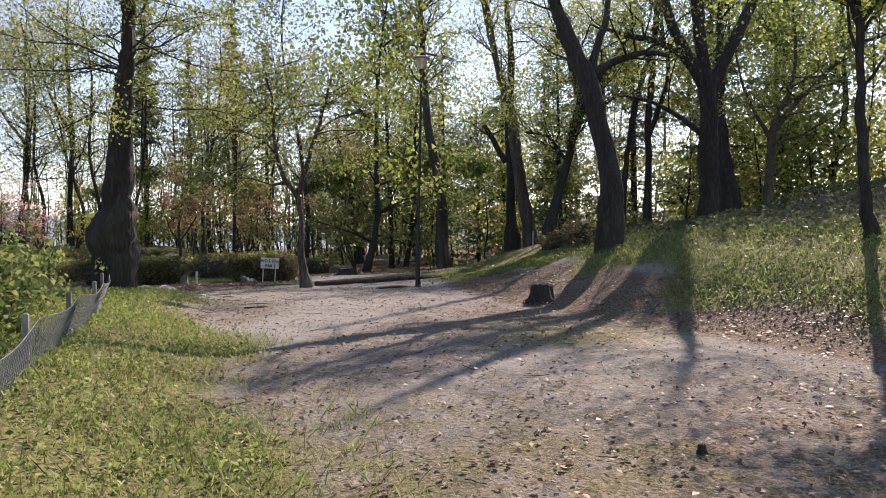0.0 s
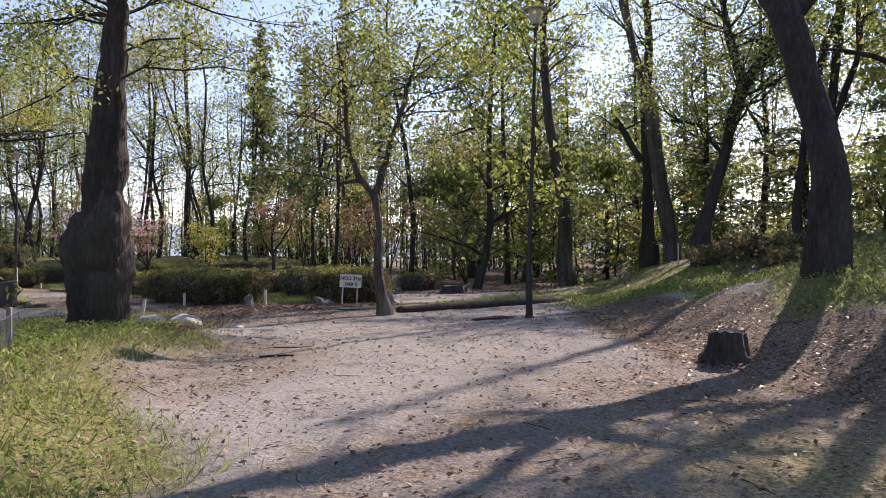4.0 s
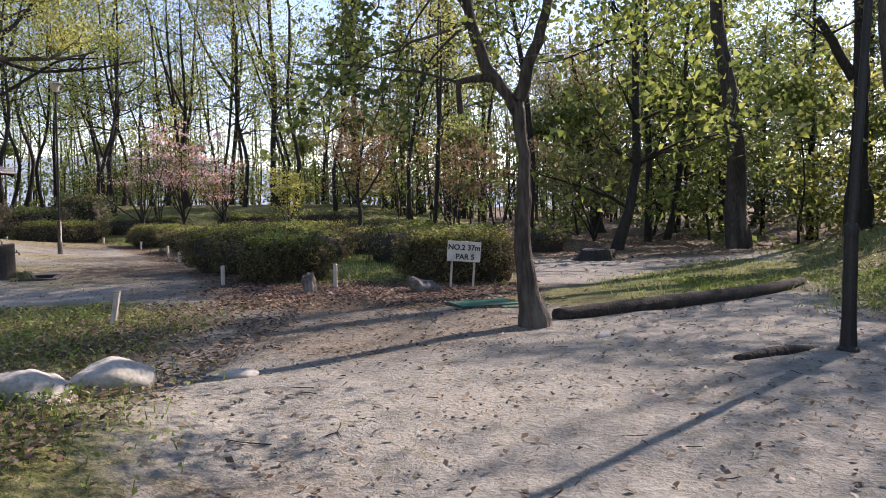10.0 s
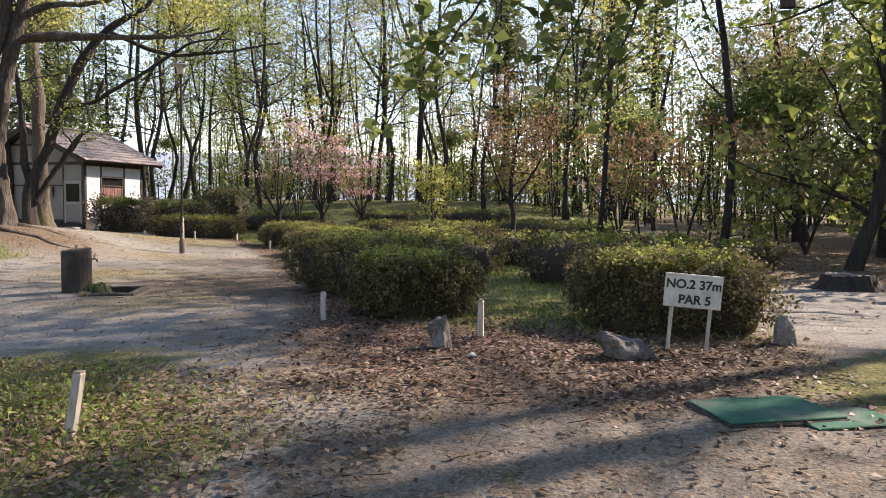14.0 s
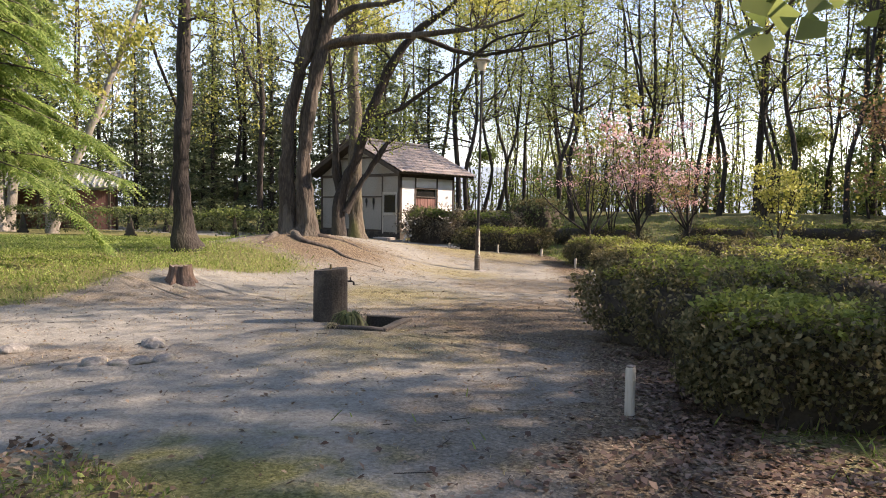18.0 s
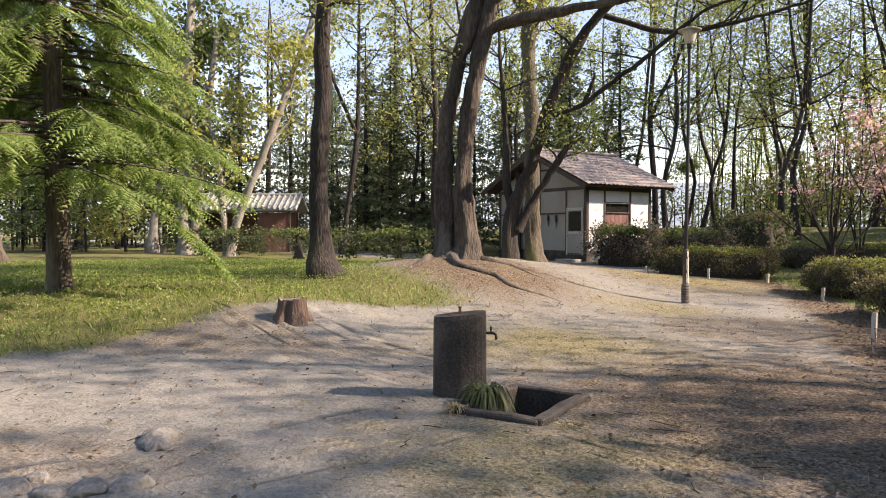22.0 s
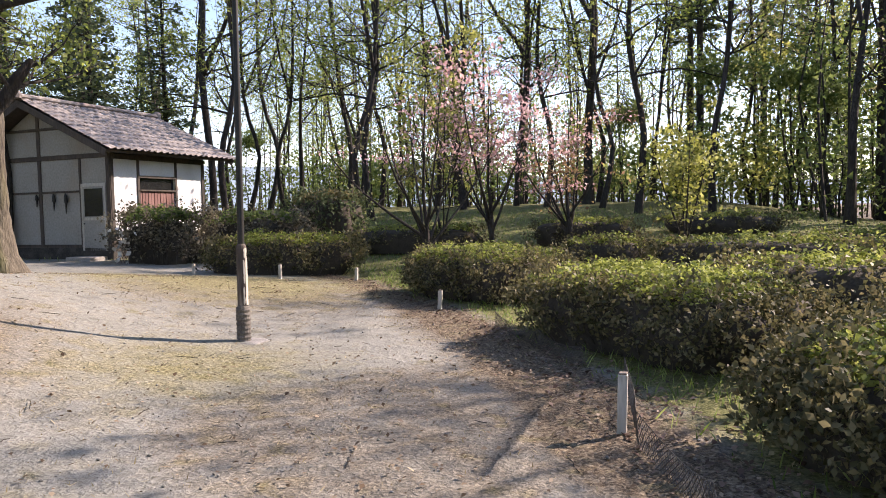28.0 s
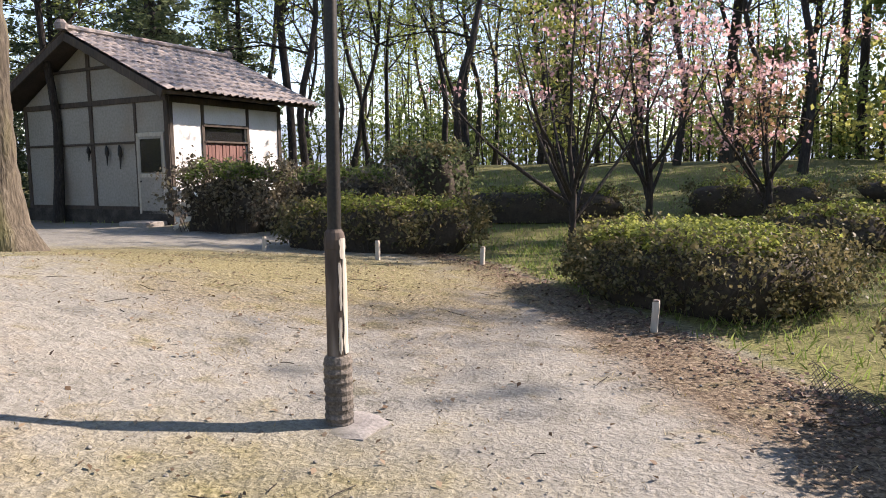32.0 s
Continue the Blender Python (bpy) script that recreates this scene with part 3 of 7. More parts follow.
def ground_material():
    m = bpy.data.materials.new("trodden_earth")
    m.use_nodes = True
    n, l = m.node_tree.nodes, m.node_tree.links
    b = n["Principled BSDF"]
    pos = n.new("ShaderNodeNewGeometry").outputs["Position"]

    def tex(s, detail=6.0, dist=0.0):
        t = n.new("ShaderNodeTexNoise")
        t.inputs["Scale"].default_value, t.inputs["Detail"].default_value, t.inputs["Distortion"].default_value = s, detail, dist
        l.new(pos, t.inputs["Vector"])
        return t.outputs["Fac"]

    def ramp(f, stops):
        r = n.new("ShaderNodeValToRGB")
        e = r.color_ramp.elements
        while len(e) < len(stops):
            e.new(.5)
        for i, (p, c) in enumerate(stops):
            e[i].position, e[i].color = p, (*c, 1)
        l.new(f, r.inputs[0])
        return r.outputs[0]

    def mix(f, a, c):
        x = n.new("ShaderNodeMix")
        x.data_type = "RGBA"
        l.new(f, x.inputs[0])
        l.new(a, x.inputs[6])
        l.new(c, x.inputs[7])
        return x.outputs[2]

    def edge(attr, noise_fac, lo=.35, hi=.75):
        a = n.new("ShaderNodeAttribute")
        a.attribute_name = attr
        s = n.new("ShaderNodeMath")
        s.operation = "MULTIPLY_ADD"
        l.new(noise_fac, s.inputs[0])
        s.inputs[1].default_value = .9
        l.new(a.outputs["Fac"], s.inputs[2])
        r = n.new("ShaderNodeMapRange")
        r.inputs["From Min"].default_value, r.inputs["From Max"].default_value = lo + .4, hi + .5
        l.new(s.outputs[0], r.inputs["Value"])
        return r.outputs[0]
    big, mid, clod, fine, grit = tex(.55), tex(3.2, 8, .5), tex(11, 6, 1.2), tex(34, 7, .8), tex(95, 4, .6)
    earth = ramp(mid, [(.3, (.095, .090, .071)), (.48, (.209, .203, .172)), (.66, (.319, .312, .275))])
    pale = ramp(clod, [(.28, (.144, .139, .118)), (.5, (.266, .260, .228)), (.7, (.365, .357, .323))])
    base = mix(big, earth, pale)
    speck = ramp(fine, [(.34, (.061, .053, .042)), (.46, (.213, .204, .172)), (.68, (.342, .332, .296))])
    half = n.new("ShaderNodeMath")
    half.operation = "MULTIPLY"
    l.new(clod, half.inputs[0])
    half.inputs[1].default_value = .6
    base = mix(half.outputs[0], base, speck)
    moss = ramp(fine, [(.34, (.045, .032, .022)), (.5, (.13, .098, .066)), (.68, (.28, .225, .155))])
    base = mix(edge("litter", mid, .12, .5), base, moss)
    green = ramp(fine, [(.34, (.085, .074, .034)), (.5, (.19, .168, .085)), (.68, (.33, .295, .17))])
    base = mix(edge("moss", mid, .12, .6), base, green)
    turf = ramp(fine, [(.3, (.06, .062, .022)), (.5, (.13, .13, .046)), (.7, (.24, .225, .1))])
    base = mix(edge("grass", mid, .15, .5), base, turf)
    l.new(base, b.inputs["Base Color"])
    b.inputs["Roughness"].default_value = .97
    b.inputs["Specular IOR Level"].default_value = .2
    add = n.new("ShaderNodeMath")
    small = n.new("ShaderNodeMath")
    small.operation = "MULTIPLY_ADD"
    l.new(grit, small.inputs[0])
    small.inputs[1].default_value = .3
    l.new(fine, small.inputs[2])
    lump = n.new("ShaderNodeMath")
    lump.operation = "MULTIPLY"
    l.new(clod, lump.inputs[0])
    lump.inputs[1].default_value = 1.6
    l.new(small.outputs[0], add.inputs[0])
    l.new(lump.outputs[0], add.inputs[1])
    bp = n.new("ShaderNodeBump")
    bp.inputs["Strength"].default_value, bp.inputs["Distance"].default_value = .6, .028
    l.new(add.outputs[0], bp.inputs["Height"])
    l.new(bp.outputs[0], b.inputs["Normal"])
    return m


def spaced(lo, hi, near_lo, near_hi, step):
    a = [near_lo]
    s = step
    while a[-1] > lo:
        s *= 1.18
        a.append(a[-1] - s)
    b, s = [near_hi], step
    while b[-1] < hi:
        s *= 1.18
        b.append(b[-1] + s)
    return np.array(a[::-1] + list(np.arange(near_lo + step, near_hi - step / 2, step)) + b)


def build_ground():
    xs, ys = spaced(-1500, 1500, -30, 6, .16), spaced(-1500, 1500, -2, 46, .16)
    xs = np.unique(np.concatenate([xs, np.arange(-14.0, -12.7, .035)]))
    ys = np.unique(np.concatenate([ys, np.arange(24.85, 26.35, .035)]))
    X, Y = np.meshgrid(xs, ys)
    Z = height(X, Y)
    rng = np.random.default_rng(5)
    near = (X > -31) & (X < 7) & (Y > -3) & (Y < 47)
    rough = rng.standard_normal(Z.shape)
    for _ in range(2):
        rough = (rough + np.roll(rough, 1, 0) + np.roll(rough, -1, 0) + np.roll(rough, 1, 1) + np.roll(rough, -1, 1)) / 5
    Z = Z + np.where(near, rough * .022, 0) * (1 - ((X > -14.1) & (X < -12.6) & (Y > 24.7) & (Y < 26.5)))
    v = np.stack([X, Y, Z], -1).reshape(-1, 3)
    w = len(xs)
    i = (np.arange(len(ys) - 1)[:, None] * w + np.arange(w - 1)).ravel()
    me = mesh_from("ground", v, np.stack([i, i + 1, i + 1 + w, i + w], 1), ground_material(), True)
    g, m, o = cover(X, Y)
    for nm, val in (("grass", g), ("litter", m), ("moss", o)):
        a = me.attributes.new(nm, "FLOAT", "POINT")
        a.data.foreach_set("value", val.astype(np.float32).ravel())
    return tagged(new("ground", me), "pale trodden earth with grass, moss and leaf litter", "ground", kind="structure")


build_ground()

# a low ridge far behind the wood, its haze only a blue-grey colour
rng = np.random.default_rng(8)
ang = np.linspace(0, 2 * np.pi, 181)
top = 34 + 9 * np.sin(ang * 3 + 1) + 6 * np.sin(ang * 7) + 3 * np.sin(ang * 17)
hv = np.concatenate([np.stack([-15 + 520 * np.cos(ang), 30 + 520 * np.sin(ang), -4 + 0 * ang], 1), np.stack([-15 + 640 * np.cos(ang), 30 + 640 * np.sin(ang), top], 1)])
hi_ = np.arange(180)
tagged(new("far_hills", mesh_from("far_hills", hv, np.stack([hi_, hi_ + 1, hi_ + 182, hi_ + 181], 1), HILL, True)), "low wooded hills on the horizon, haze put into their colour", "hills", kind="structure")


# ---- the trees that stand near the path: main stems as (x, y, z, radius) ----
OAK_A = [
    [(2.32, 12.89, 1.01, 0.26), (2.40, 12.88, 2.17, 0.22), (2.46, 13.18, 3.17, 0.21), (2.41, 13.57, 4.32, 0.22), (2.33, 13.78, 4.91, 0.22), (2.17, 14.01, 5.52, 0.18), (1.96, 14.35, 6.45, 0.15), (1.81, 14.70, 7.52, 0.13), (1.76, 15.21, 9.29, 0.08), (1.81, 15.75, 11.38, 0.03)],
    [(2.53, 13.73, 4.96, 0.13), (2.93, 13.70, 5.25, 0.09), (3.69, 13.55, 5.51, 0.07), (4.22, 13.37, 5.43, 0.04)],
    [(2.43, 13.75, 4.91, 0.12), (2.68, 13.89, 5.61, 0.08), (3.04, 14.02, 6.43, 0.07), (3.29, 14.25, 7.49, 0.05), (3.64, 14.58, 9.02, 0.03)],
]
OAK_B = [
    [(6.46, 15.18, 1.36, 0.32), (6.57, 15.15, 2.35, 0.24), (6.61, 15.15, 3.63, 0.24), (6.60, 15.16, 5.03, 0.23), (6.54, 15.18, 5.67, 0.18), (6.45, 15.21, 6.64, 0.17), (6.39, 15.23, 7.71, 0.14), (6.31, 15.26, 9.11, 0.10), (6.30, 15.28, 11.04, 0.03)],
    [(6.55, 15.17, 5.19, 0.15), (6.20, 15.28, 5.89, 0.15), (5.76, 15.42, 6.86, 0.13), (5.52, 15.49, 7.73, 0.11), (5.28, 15.57, 8.80, 0.08), (5.10, 15.63, 10.31, 0.03)],
    [(6.70, 15.13, 5.08, 0.18), (7.08, 15.02, 5.98, 0.15), (7.61, 14.87, 7.04, 0.14), (7.93, 14.77, 7.90, 0.11), (8.26, 14.68, 9.07, 0.06), (8.50, 14.62, 10.67, 0.03)],
    [(6.43, 15.20, 4.01, 0.08), (6.12, 15.30, 4.28, 0.06), (5.62, 15.45, 4.61, 0.05), (5.00, 15.63, 4.89, 0.04), (4.39, 15.82, 5.01, 0.02)],
    [(6.20, 15.28, 5.73, 0.11), (5.85, 15.39, 6.16, 0.10), (5.24, 15.57, 6.47, 0.09), (4.57, 15.77, 6.62, 0.06), (3.70, 16.03, 6.90, 0.03)],
]
SLIM_D = [
    [(3.77, 7.70, 1.05, 0.12), (3.71, 7.72, 1.80, 0.07), (3.67, 7.74, 2.72, 0.07), (3.66, 7.75, 3.64, 0.06), (3.66, 7.75, 4.38, 0.06), (3.64, 7.76, 5.11, 0.04), (3.65, 7.76, 6.22, 0.02)],
    [(3.67, 7.75, 4.41, 0.04), (3.87, 7.69, 4.68, 0.03), (4.08, 7.63, 5.04, 0.02)],
    [(3.67, 7.75, 4.38, 0.04), (3.57, 7.78, 4.62, 0.03), (3.61, 7.77, 5.11, 0.02)],
    [(3.69, 7.74, 4.13, 0.02), (3.94, 7.66, 4.16, 0.02), (4.21, 7.58, 4.31, 0.01)],
]
LEANER = [
    [(10.07, 18.68, 2.64, 0.45), (9.99, 18.71, 3.67, 0.32), (9.86, 18.75, 5.00, 0.21), (9.78, 18.78, 6.06, 0.16), (9.84, 18.77, 7.65, 0.13), (9.94, 18.75, 9.64, 0.09), (10.05, 18.73, 12.29, 0.04)],
]
SPREADING = [
    [(11.14, 18.16, 2.55, 0.14), (11.19, 18.15, 3.63, 0.13), (11.26, 18.13, 4.55, 0.12), (11.53, 18.06, 5.33, 0.08), (11.89, 17.95, 6.05, 0.07), (12.04, 17.91, 7.29, 0.05), (12.00, 17.93, 8.61, 0.03)],
    [(11.30, 18.12, 4.61, 0.09), (12.01, 17.91, 5.52, 0.08), (12.91, 17.65, 6.42, 0.07), (13.94, 17.35, 7.65, 0.04), (14.58, 17.16, 8.30, 0.03)],
    [(11.23, 18.14, 4.42, 0.07), (10.75, 18.29, 5.34, 0.05), (10.38, 18.40, 6.27, 0.04), (10.21, 18.46, 7.33, 0.03)],
    [(11.57, 18.04, 5.40, 0.05), (12.27, 17.84, 5.84, 0.04), (13.28, 17.54, 6.22, 0.03), (13.91, 17.35, 6.34, 0.02)],
]
THIN_PAIR = [
    [(11.40, 25.50, 2.76, 0.16), (11.50, 25.48, 4.83, 0.14), (11.49, 25.49, 6.21, 0.14), (11.72, 25.43, 8.28, 0.14), (11.89, 25.39, 10.34, 0.12), (12.02, 25.36, 12.76, 0.10), (12.17, 25.34, 16.55, 0.05)],
    [(10.40, 25.80, 2.78, 0.14), (10.64, 25.74, 4.84, 0.14), (10.92, 25.66, 6.57, 0.14), (11.36, 25.54, 8.28, 0.12), (11.71, 25.44, 9.31, 0.09), (12.08, 25.34, 11.38, 0.05)],
    [(11.53, 25.47, 5.69, 0.12), (12.09, 25.32, 7.23, 0.10), (12.36, 25.24, 8.44, 0.09), (12.21, 25.29, 9.65, 0.07), (12.08, 25.34, 11.38, 0.05)],
]
TWIN_R = [
    [(8.26, 30.55, 1.62, 0.42), (7.75, 30.52, 4.18, 0.36), (7.38, 30.47, 7.18, 0.3), (6.80, 30.46, 9.18, 0.22), (6.17, 30.43, 11.98, 0.2), (5.75, 30.38, 14.77, 0.15), (5.4, 30.3, 18.5, 0.06)],
]
TWIN_L = [
    [(8.71, 34.03, 1.66, 0.4), (8.67, 33.94, 5.25, 0.34), (8.60, 33.89, 7.52, 0.3), (8.79, 33.80, 10.71, 0.24), (8.52, 33.76, 13.44, 0.2), (8.39, 33.70, 15.94, 0.14), (8.2, 33.6, 19.5, 0.05)],
    [(8.45, 33.95, 5.48, 0.2), (7.62, 33.97, 6.85, 0.2), (7.24, 33.98, 7.43, 0.14)],
]
BROAD = [
    [(7.17, 26.10, 1.80, 0.36), (7.81, 26.01, 4.00, 0.28), (8.35, 25.93, 5.79, 0.26), (8.79, 25.88, 7.09, 0.24), (9.81, 25.78, 8.39, 0.16), (10.81, 25.68, 10.02, 0.1)],
    [(8.66, 25.89, 6.93, 0.2), (8.18, 25.88, 8.41, 0.2), (7.87, 25.86, 10.05, 0.12)],
    [(7.98, 25.99, 4.49, 0.1), (7.17, 26.01, 5.56, 0.09), (6.20, 26.07, 5.73, 0.06)],
]
STRAIGHT = [
    [(5.37, 35.48, 0.41, 0.52), (5.26, 35.63, 4.27, 0.36), (4.81, 35.76, 7.38, 0.3), (4.62, 35.84, 9.46, 0.28), (4.55, 35.94, 12.16, 0.22), (4.4, 36.0, 15.5, 0.14), (4.3, 36.1, 19.0, 0.05)],
]
FORKED = [
    [(-3.51, 18.56, 0.18, 0.15), (-3.65, 18.59, 1.00, 0.11), (-3.60, 18.62, 1.87, 0.1), (-3.67, 18.65, 2.63, 0.1)],
    [(-3.67, 18.65, 2.61, 0.09), (-3.92, 18.66, 2.89, 0.085), (-4.19, 18.69, 3.54, 0.07), (-4.27, 18.72, 4.27, 0.055), (-4.30, 18.75, 5.07, 0.04), (-4.47, 18.79, 5.94, 0.02)],
    [(-3.65, 18.66, 2.65, 0.09), (-3.41, 18.69, 3.46, 0.08), (-3.15, 18.72, 4.26, 0.065), (-2.96, 18.74, 4.91, 0.05), (-2.69, 18.78, 5.85, 0.025)],
    [(-3.96, 18.67, 2.90, 0.05), (-4.32, 18.66, 2.85, 0.045), (-4.30, 18.65, 2.49, 0.03)],
    [(-4.22, 18.69, 3.65, 0.035), (-4.48, 18.71, 3.98, 0.03), (-4.85, 18.72, 4.19, 0.025), (-5.50, 18.72, 4.32, 0.015)],
    [(-3.15, 18.72, 4.26, 0.03), (-2.60, 18.74, 4.69, 0.025), (-1.94, 18.74, 4.90, 0.015)],
]
BLOSSOM = [
    [(3.14, 48.47, -0.21, 0.36), (2.86, 48.59, 2.96, 0.26), (2.66, 48.66, 4.83, 0.24), (2.13, 48.76, 7.32, 0.14), (1.69, 48.89, 10.44, 0.06)],
    [(2.72, 48.66, 4.67, 0.16), (3.68, 48.74, 6.84, 0.13), (4.02, 48.85, 9.48, 0.06)],
    [(2.57, 48.68, 5.14, 0.12), (1.18, 48.72, 6.24, 0.1), (0.58, 48.79, 7.96, 0.05)],
]
BURLED = [
    [(-7.53, 14.00, 0.35, 0.34), (-7.50, 13.99, 0.98, 0.31), (-7.48, 13.97, 1.46, 0.3), (-7.46, 13.96, 1.94, 0.25), (-7.40, 13.93, 3.14, 0.2), (-7.26, 13.89, 4.33, 0.155), (-7.18, 13.86, 5.35, 0.13), (-7.12, 13.82, 6.72, 0.09), (-7.1, 13.8, 8.2, .04)],
]
SOLE = [
    [(-21.90, 28.06, 0.64, 0.33), (-21.97, 28.05, 1.14, 0.25), (-22.05, 28.06, 1.91, 0.19), (-22.09, 28.08, 2.67, 0.17), (-22.12, 28.15, 4.11, 0.17), (-22.18, 28.21, 5.55, 0.17), (-22.22, 28.24, 6.50, 0.16), (-22.28, 28.30, 7.94, 0.12), (-22.33, 28.37, 9.67, 0.05)],
]
DOUBLE = [
    [(-21.64, 31.05, 0.69, 0.40), (-21.75, 31.03, 1.34, 0.31), (-21.79, 31.05, 2.00, 0.26), (-21.86, 31.08, 3.10, 0.22), (-21.83, 31.17, 4.30, 0.22), (-21.66, 31.33, 5.29, 0.22), (-21.42, 31.53, 6.29, 0.23), (-21.32, 31.65, 7.28, 0.21), (-21.27, 31.76, 8.60, 0.16), (-21.17, 31.94, 10.57, 0.08)],
    [(-21.28, 31.26, 0.64, 0.40), (-21.31, 31.28, 1.24, 0.31), (-21.35, 31.29, 1.79, 0.26), (-21.45, 31.30, 2.88, 0.22), (-21.38, 31.42, 4.20, 0.21), (-21.24, 31.58, 5.30, 0.21), (-21.04, 31.75, 6.29, 0.20), (-20.94, 31.87, 7.28, 0.18), (-20.85, 32.00, 8.60, 0.13), (-20.74, 32.19, 10.58, 0.05)],
]
CLUSTER = [
    [(-23.49, 34.56, 0.66, 0.32), (-23.52, 34.59, 1.32, 0.28), (-23.48, 34.65, 1.98, 0.26), (-23.29, 34.81, 2.78, 0.22), (-23.08, 34.96, 3.31, 0.21), (-22.85, 35.17, 4.50, 0.20), (-22.49, 35.44, 5.57, 0.19), (-22.13, 35.71, 6.50, 0.17), (-21.70, 36.00, 7.17, 0.16), (-21.15, 36.35, 7.71, 0.13), (-20.70, 36.63, 8.04, 0.11), (-20.06, 37.07, 9.05, 0.07), (-19.43, 37.52, 10.51, 0.04)],
    [(-23.50, 34.64, 1.98, 0.17), (-23.66, 34.58, 2.64, 0.15), (-23.72, 34.60, 3.43, 0.13), (-23.78, 34.63, 4.48, 0.11), (-23.93, 34.62, 5.80, 0.08), (-24.08, 34.62, 7.12, 0.05), (-24.18, 34.65, 8.44, 0.03)],
    [(-23.35, 34.69, 1.52, 0.17), (-22.99, 34.96, 2.36, 0.13), (-22.61, 35.21, 3.03, 0.12), (-22.37, 35.39, 3.52, 0.12), (-22.22, 35.49, 3.83, 0.07)],
    [(-22.83, 35.19, 4.57, 0.09), (-22.34, 35.48, 4.71, 0.08), (-21.89, 35.75, 4.89, 0.09), (-21.39, 36.06, 5.32, 0.08), (-20.84, 36.41, 5.73, 0.08), (-19.96, 36.97, 6.54, 0.07), (-19.18, 37.46, 7.11, 0.05), (-18.16, 38.06, 7.30, 0.03)],
    [(-21.87, 35.76, 4.92, 0.08), (-21.76, 35.85, 5.32, 0.07), (-21.68, 35.92, 5.67, 0.04)],
]
MOSSY = [
    [(-25.63, 37.54, 0.37, 0.34), (-25.73, 37.54, 1.28, 0.26), (-25.80, 37.56, 2.20, 0.24), (-25.90, 37.62, 4.18, 0.23), (-26.05, 37.67, 6.47, 0.21), (-26.15, 37.73, 8.31, 0.23), (-26.31, 37.71, 9.52, 0.20), (-26.50, 37.75, 11.81, 0.14), (-26.68, 37.81, 14.56, 0.06)],
    [(-26.10, 37.72, 7.69, 0.14), (-25.90, 37.89, 8.62, 0.12), (-25.65, 38.10, 9.54, 0.09), (-25.46, 38.28, 10.76, 0.06)],
    [(-26.19, 37.72, 8.61, 0.12), (-26.59, 37.53, 9.21, 0.11), (-27.02, 37.34, 10.12, 0.08)],
]
LIMB_A = [
    [(-21.23, 31.61, 5.85, 0.12), (-20.75, 31.91, 6.08, 0.11), (-19.99, 32.35, 6.18, 0.10), (-19.23, 32.80, 6.24, 0.08), (-18.28, 33.35, 6.29, 0.07), (-17.34, 33.90, 6.42, 0.04), (-16.49, 34.41, 6.71, 0.03)],
    [(-21.01, 31.79, 6.62, 0.10), (-20.40, 32.16, 6.99, 0.09), (-19.74, 32.55, 7.09, 0.07), (-18.99, 33.00, 7.32, 0.04), (-18.16, 33.52, 7.89, 0.03)],
]
LIMB_B = [
    [(-22.04, 36.41, 7.43, 0.09), (-20.62, 37.79, 6.83, 0.06), (-19.24, 39.19, 7.12, 0.05), (-17.62, 40.84, 7.77, 0.03)],
]
SLANT = [
    [(-38.90, 32.21, 0.24, 0.22), (-38.69, 32.63, 2.32, 0.19), (-38.03, 33.72, 5.56, 0.16), (-37.44, 34.72, 8.80, 0.12), (-36.97, 35.52, 11.58, 0.07)],
    [(-38.94, 32.16, 0.29, 0.14), (-39.21, 32.01, 2.55, 0.12), (-39.63, 31.74, 5.78, 0.1), (-40.42, 30.89, 7.63, 0.07)],
]
PALE_PAIR = [
    [(-41.72, 31.11, 0.58, 0.28), (-41.93, 31.26, 5.76, 0.24), (-42.00, 31.55, 10.63, 0.2), (-42.17, 31.73, 15.49, 0.1)],
    [(-41.48, 31.42, 0.59, 0.22), (-41.45, 31.67, 3.33, 0.2), (-41.38, 32.00, 6.49, 0.18), (-41.21, 32.54, 10.63, 0.1)],
]
PALE_SLIM = [
    [(-44.26, 30.35, 0.79, 0.2), (-44.19, 30.61, 2.91, 0.17), (-43.90, 31.18, 5.46, 0.14), (-43.44, 31.95, 8.02, 0.1), (-43.09, 32.64, 11.08, 0.06)],
]
CONIFER = [
    [(-22.49, 23.35, 0.15, 0.24), (-22.53, 23.34, 1.91, 0.18), (-22.60, 23.30, 4.77, 0.15), (-22.68, 23.26, 8.34, 0.06)],
]
FAR_LEFT = [
    [(-34.63, 23.25, 0.52, 0.4), (-34.72, 23.17, 2.75, 0.3), (-34.83, 23.07, 5.44, 0.28), (-34.94, 23.00, 9.03, 0.22), (-34.99, 23.01, 12.62, 0.1)],
]
tree("tree", OAK_A, 11, "dark-barked leaning tree on the grassy bank", limbs=26, limb_len=3.0, crown_from=.5, n_leaf=3200, leaf_size=.045, up=.1, step=.2, sides=18, spread=.2, flare=.15, twigs=6, limb_r=.03)
tree("tree", OAK_B, 12, "dark forked tree with spreading limbs on the bank", limbs=28, limb_len=3.0, crown_from=.45, n_leaf=3200, leaf_size=.045, up=.1, step=.2, sides=18, spread=.2, flare=.15, twigs=6, limb_r=.03)
tree("tree", SLIM_D, 13, "slim dark tree at the top of the bank", limbs=20, limb_len=2.2, crown_from=.5, n_leaf=4000, leaf_size=.05, flare=.15, step=.2, sides=14, spread=.2, twigs=5)
tree("tree", [[(x, y, z, r * .7) for x, y, z, r in q] for q in LEANER], 14, "thick dark tapering trunk behind the bank", limbs=10, limb_len=2.6, crown_from=.6, n_leaf=2500, leaf_size=.07, step=.3, sides=14, flare=.2)
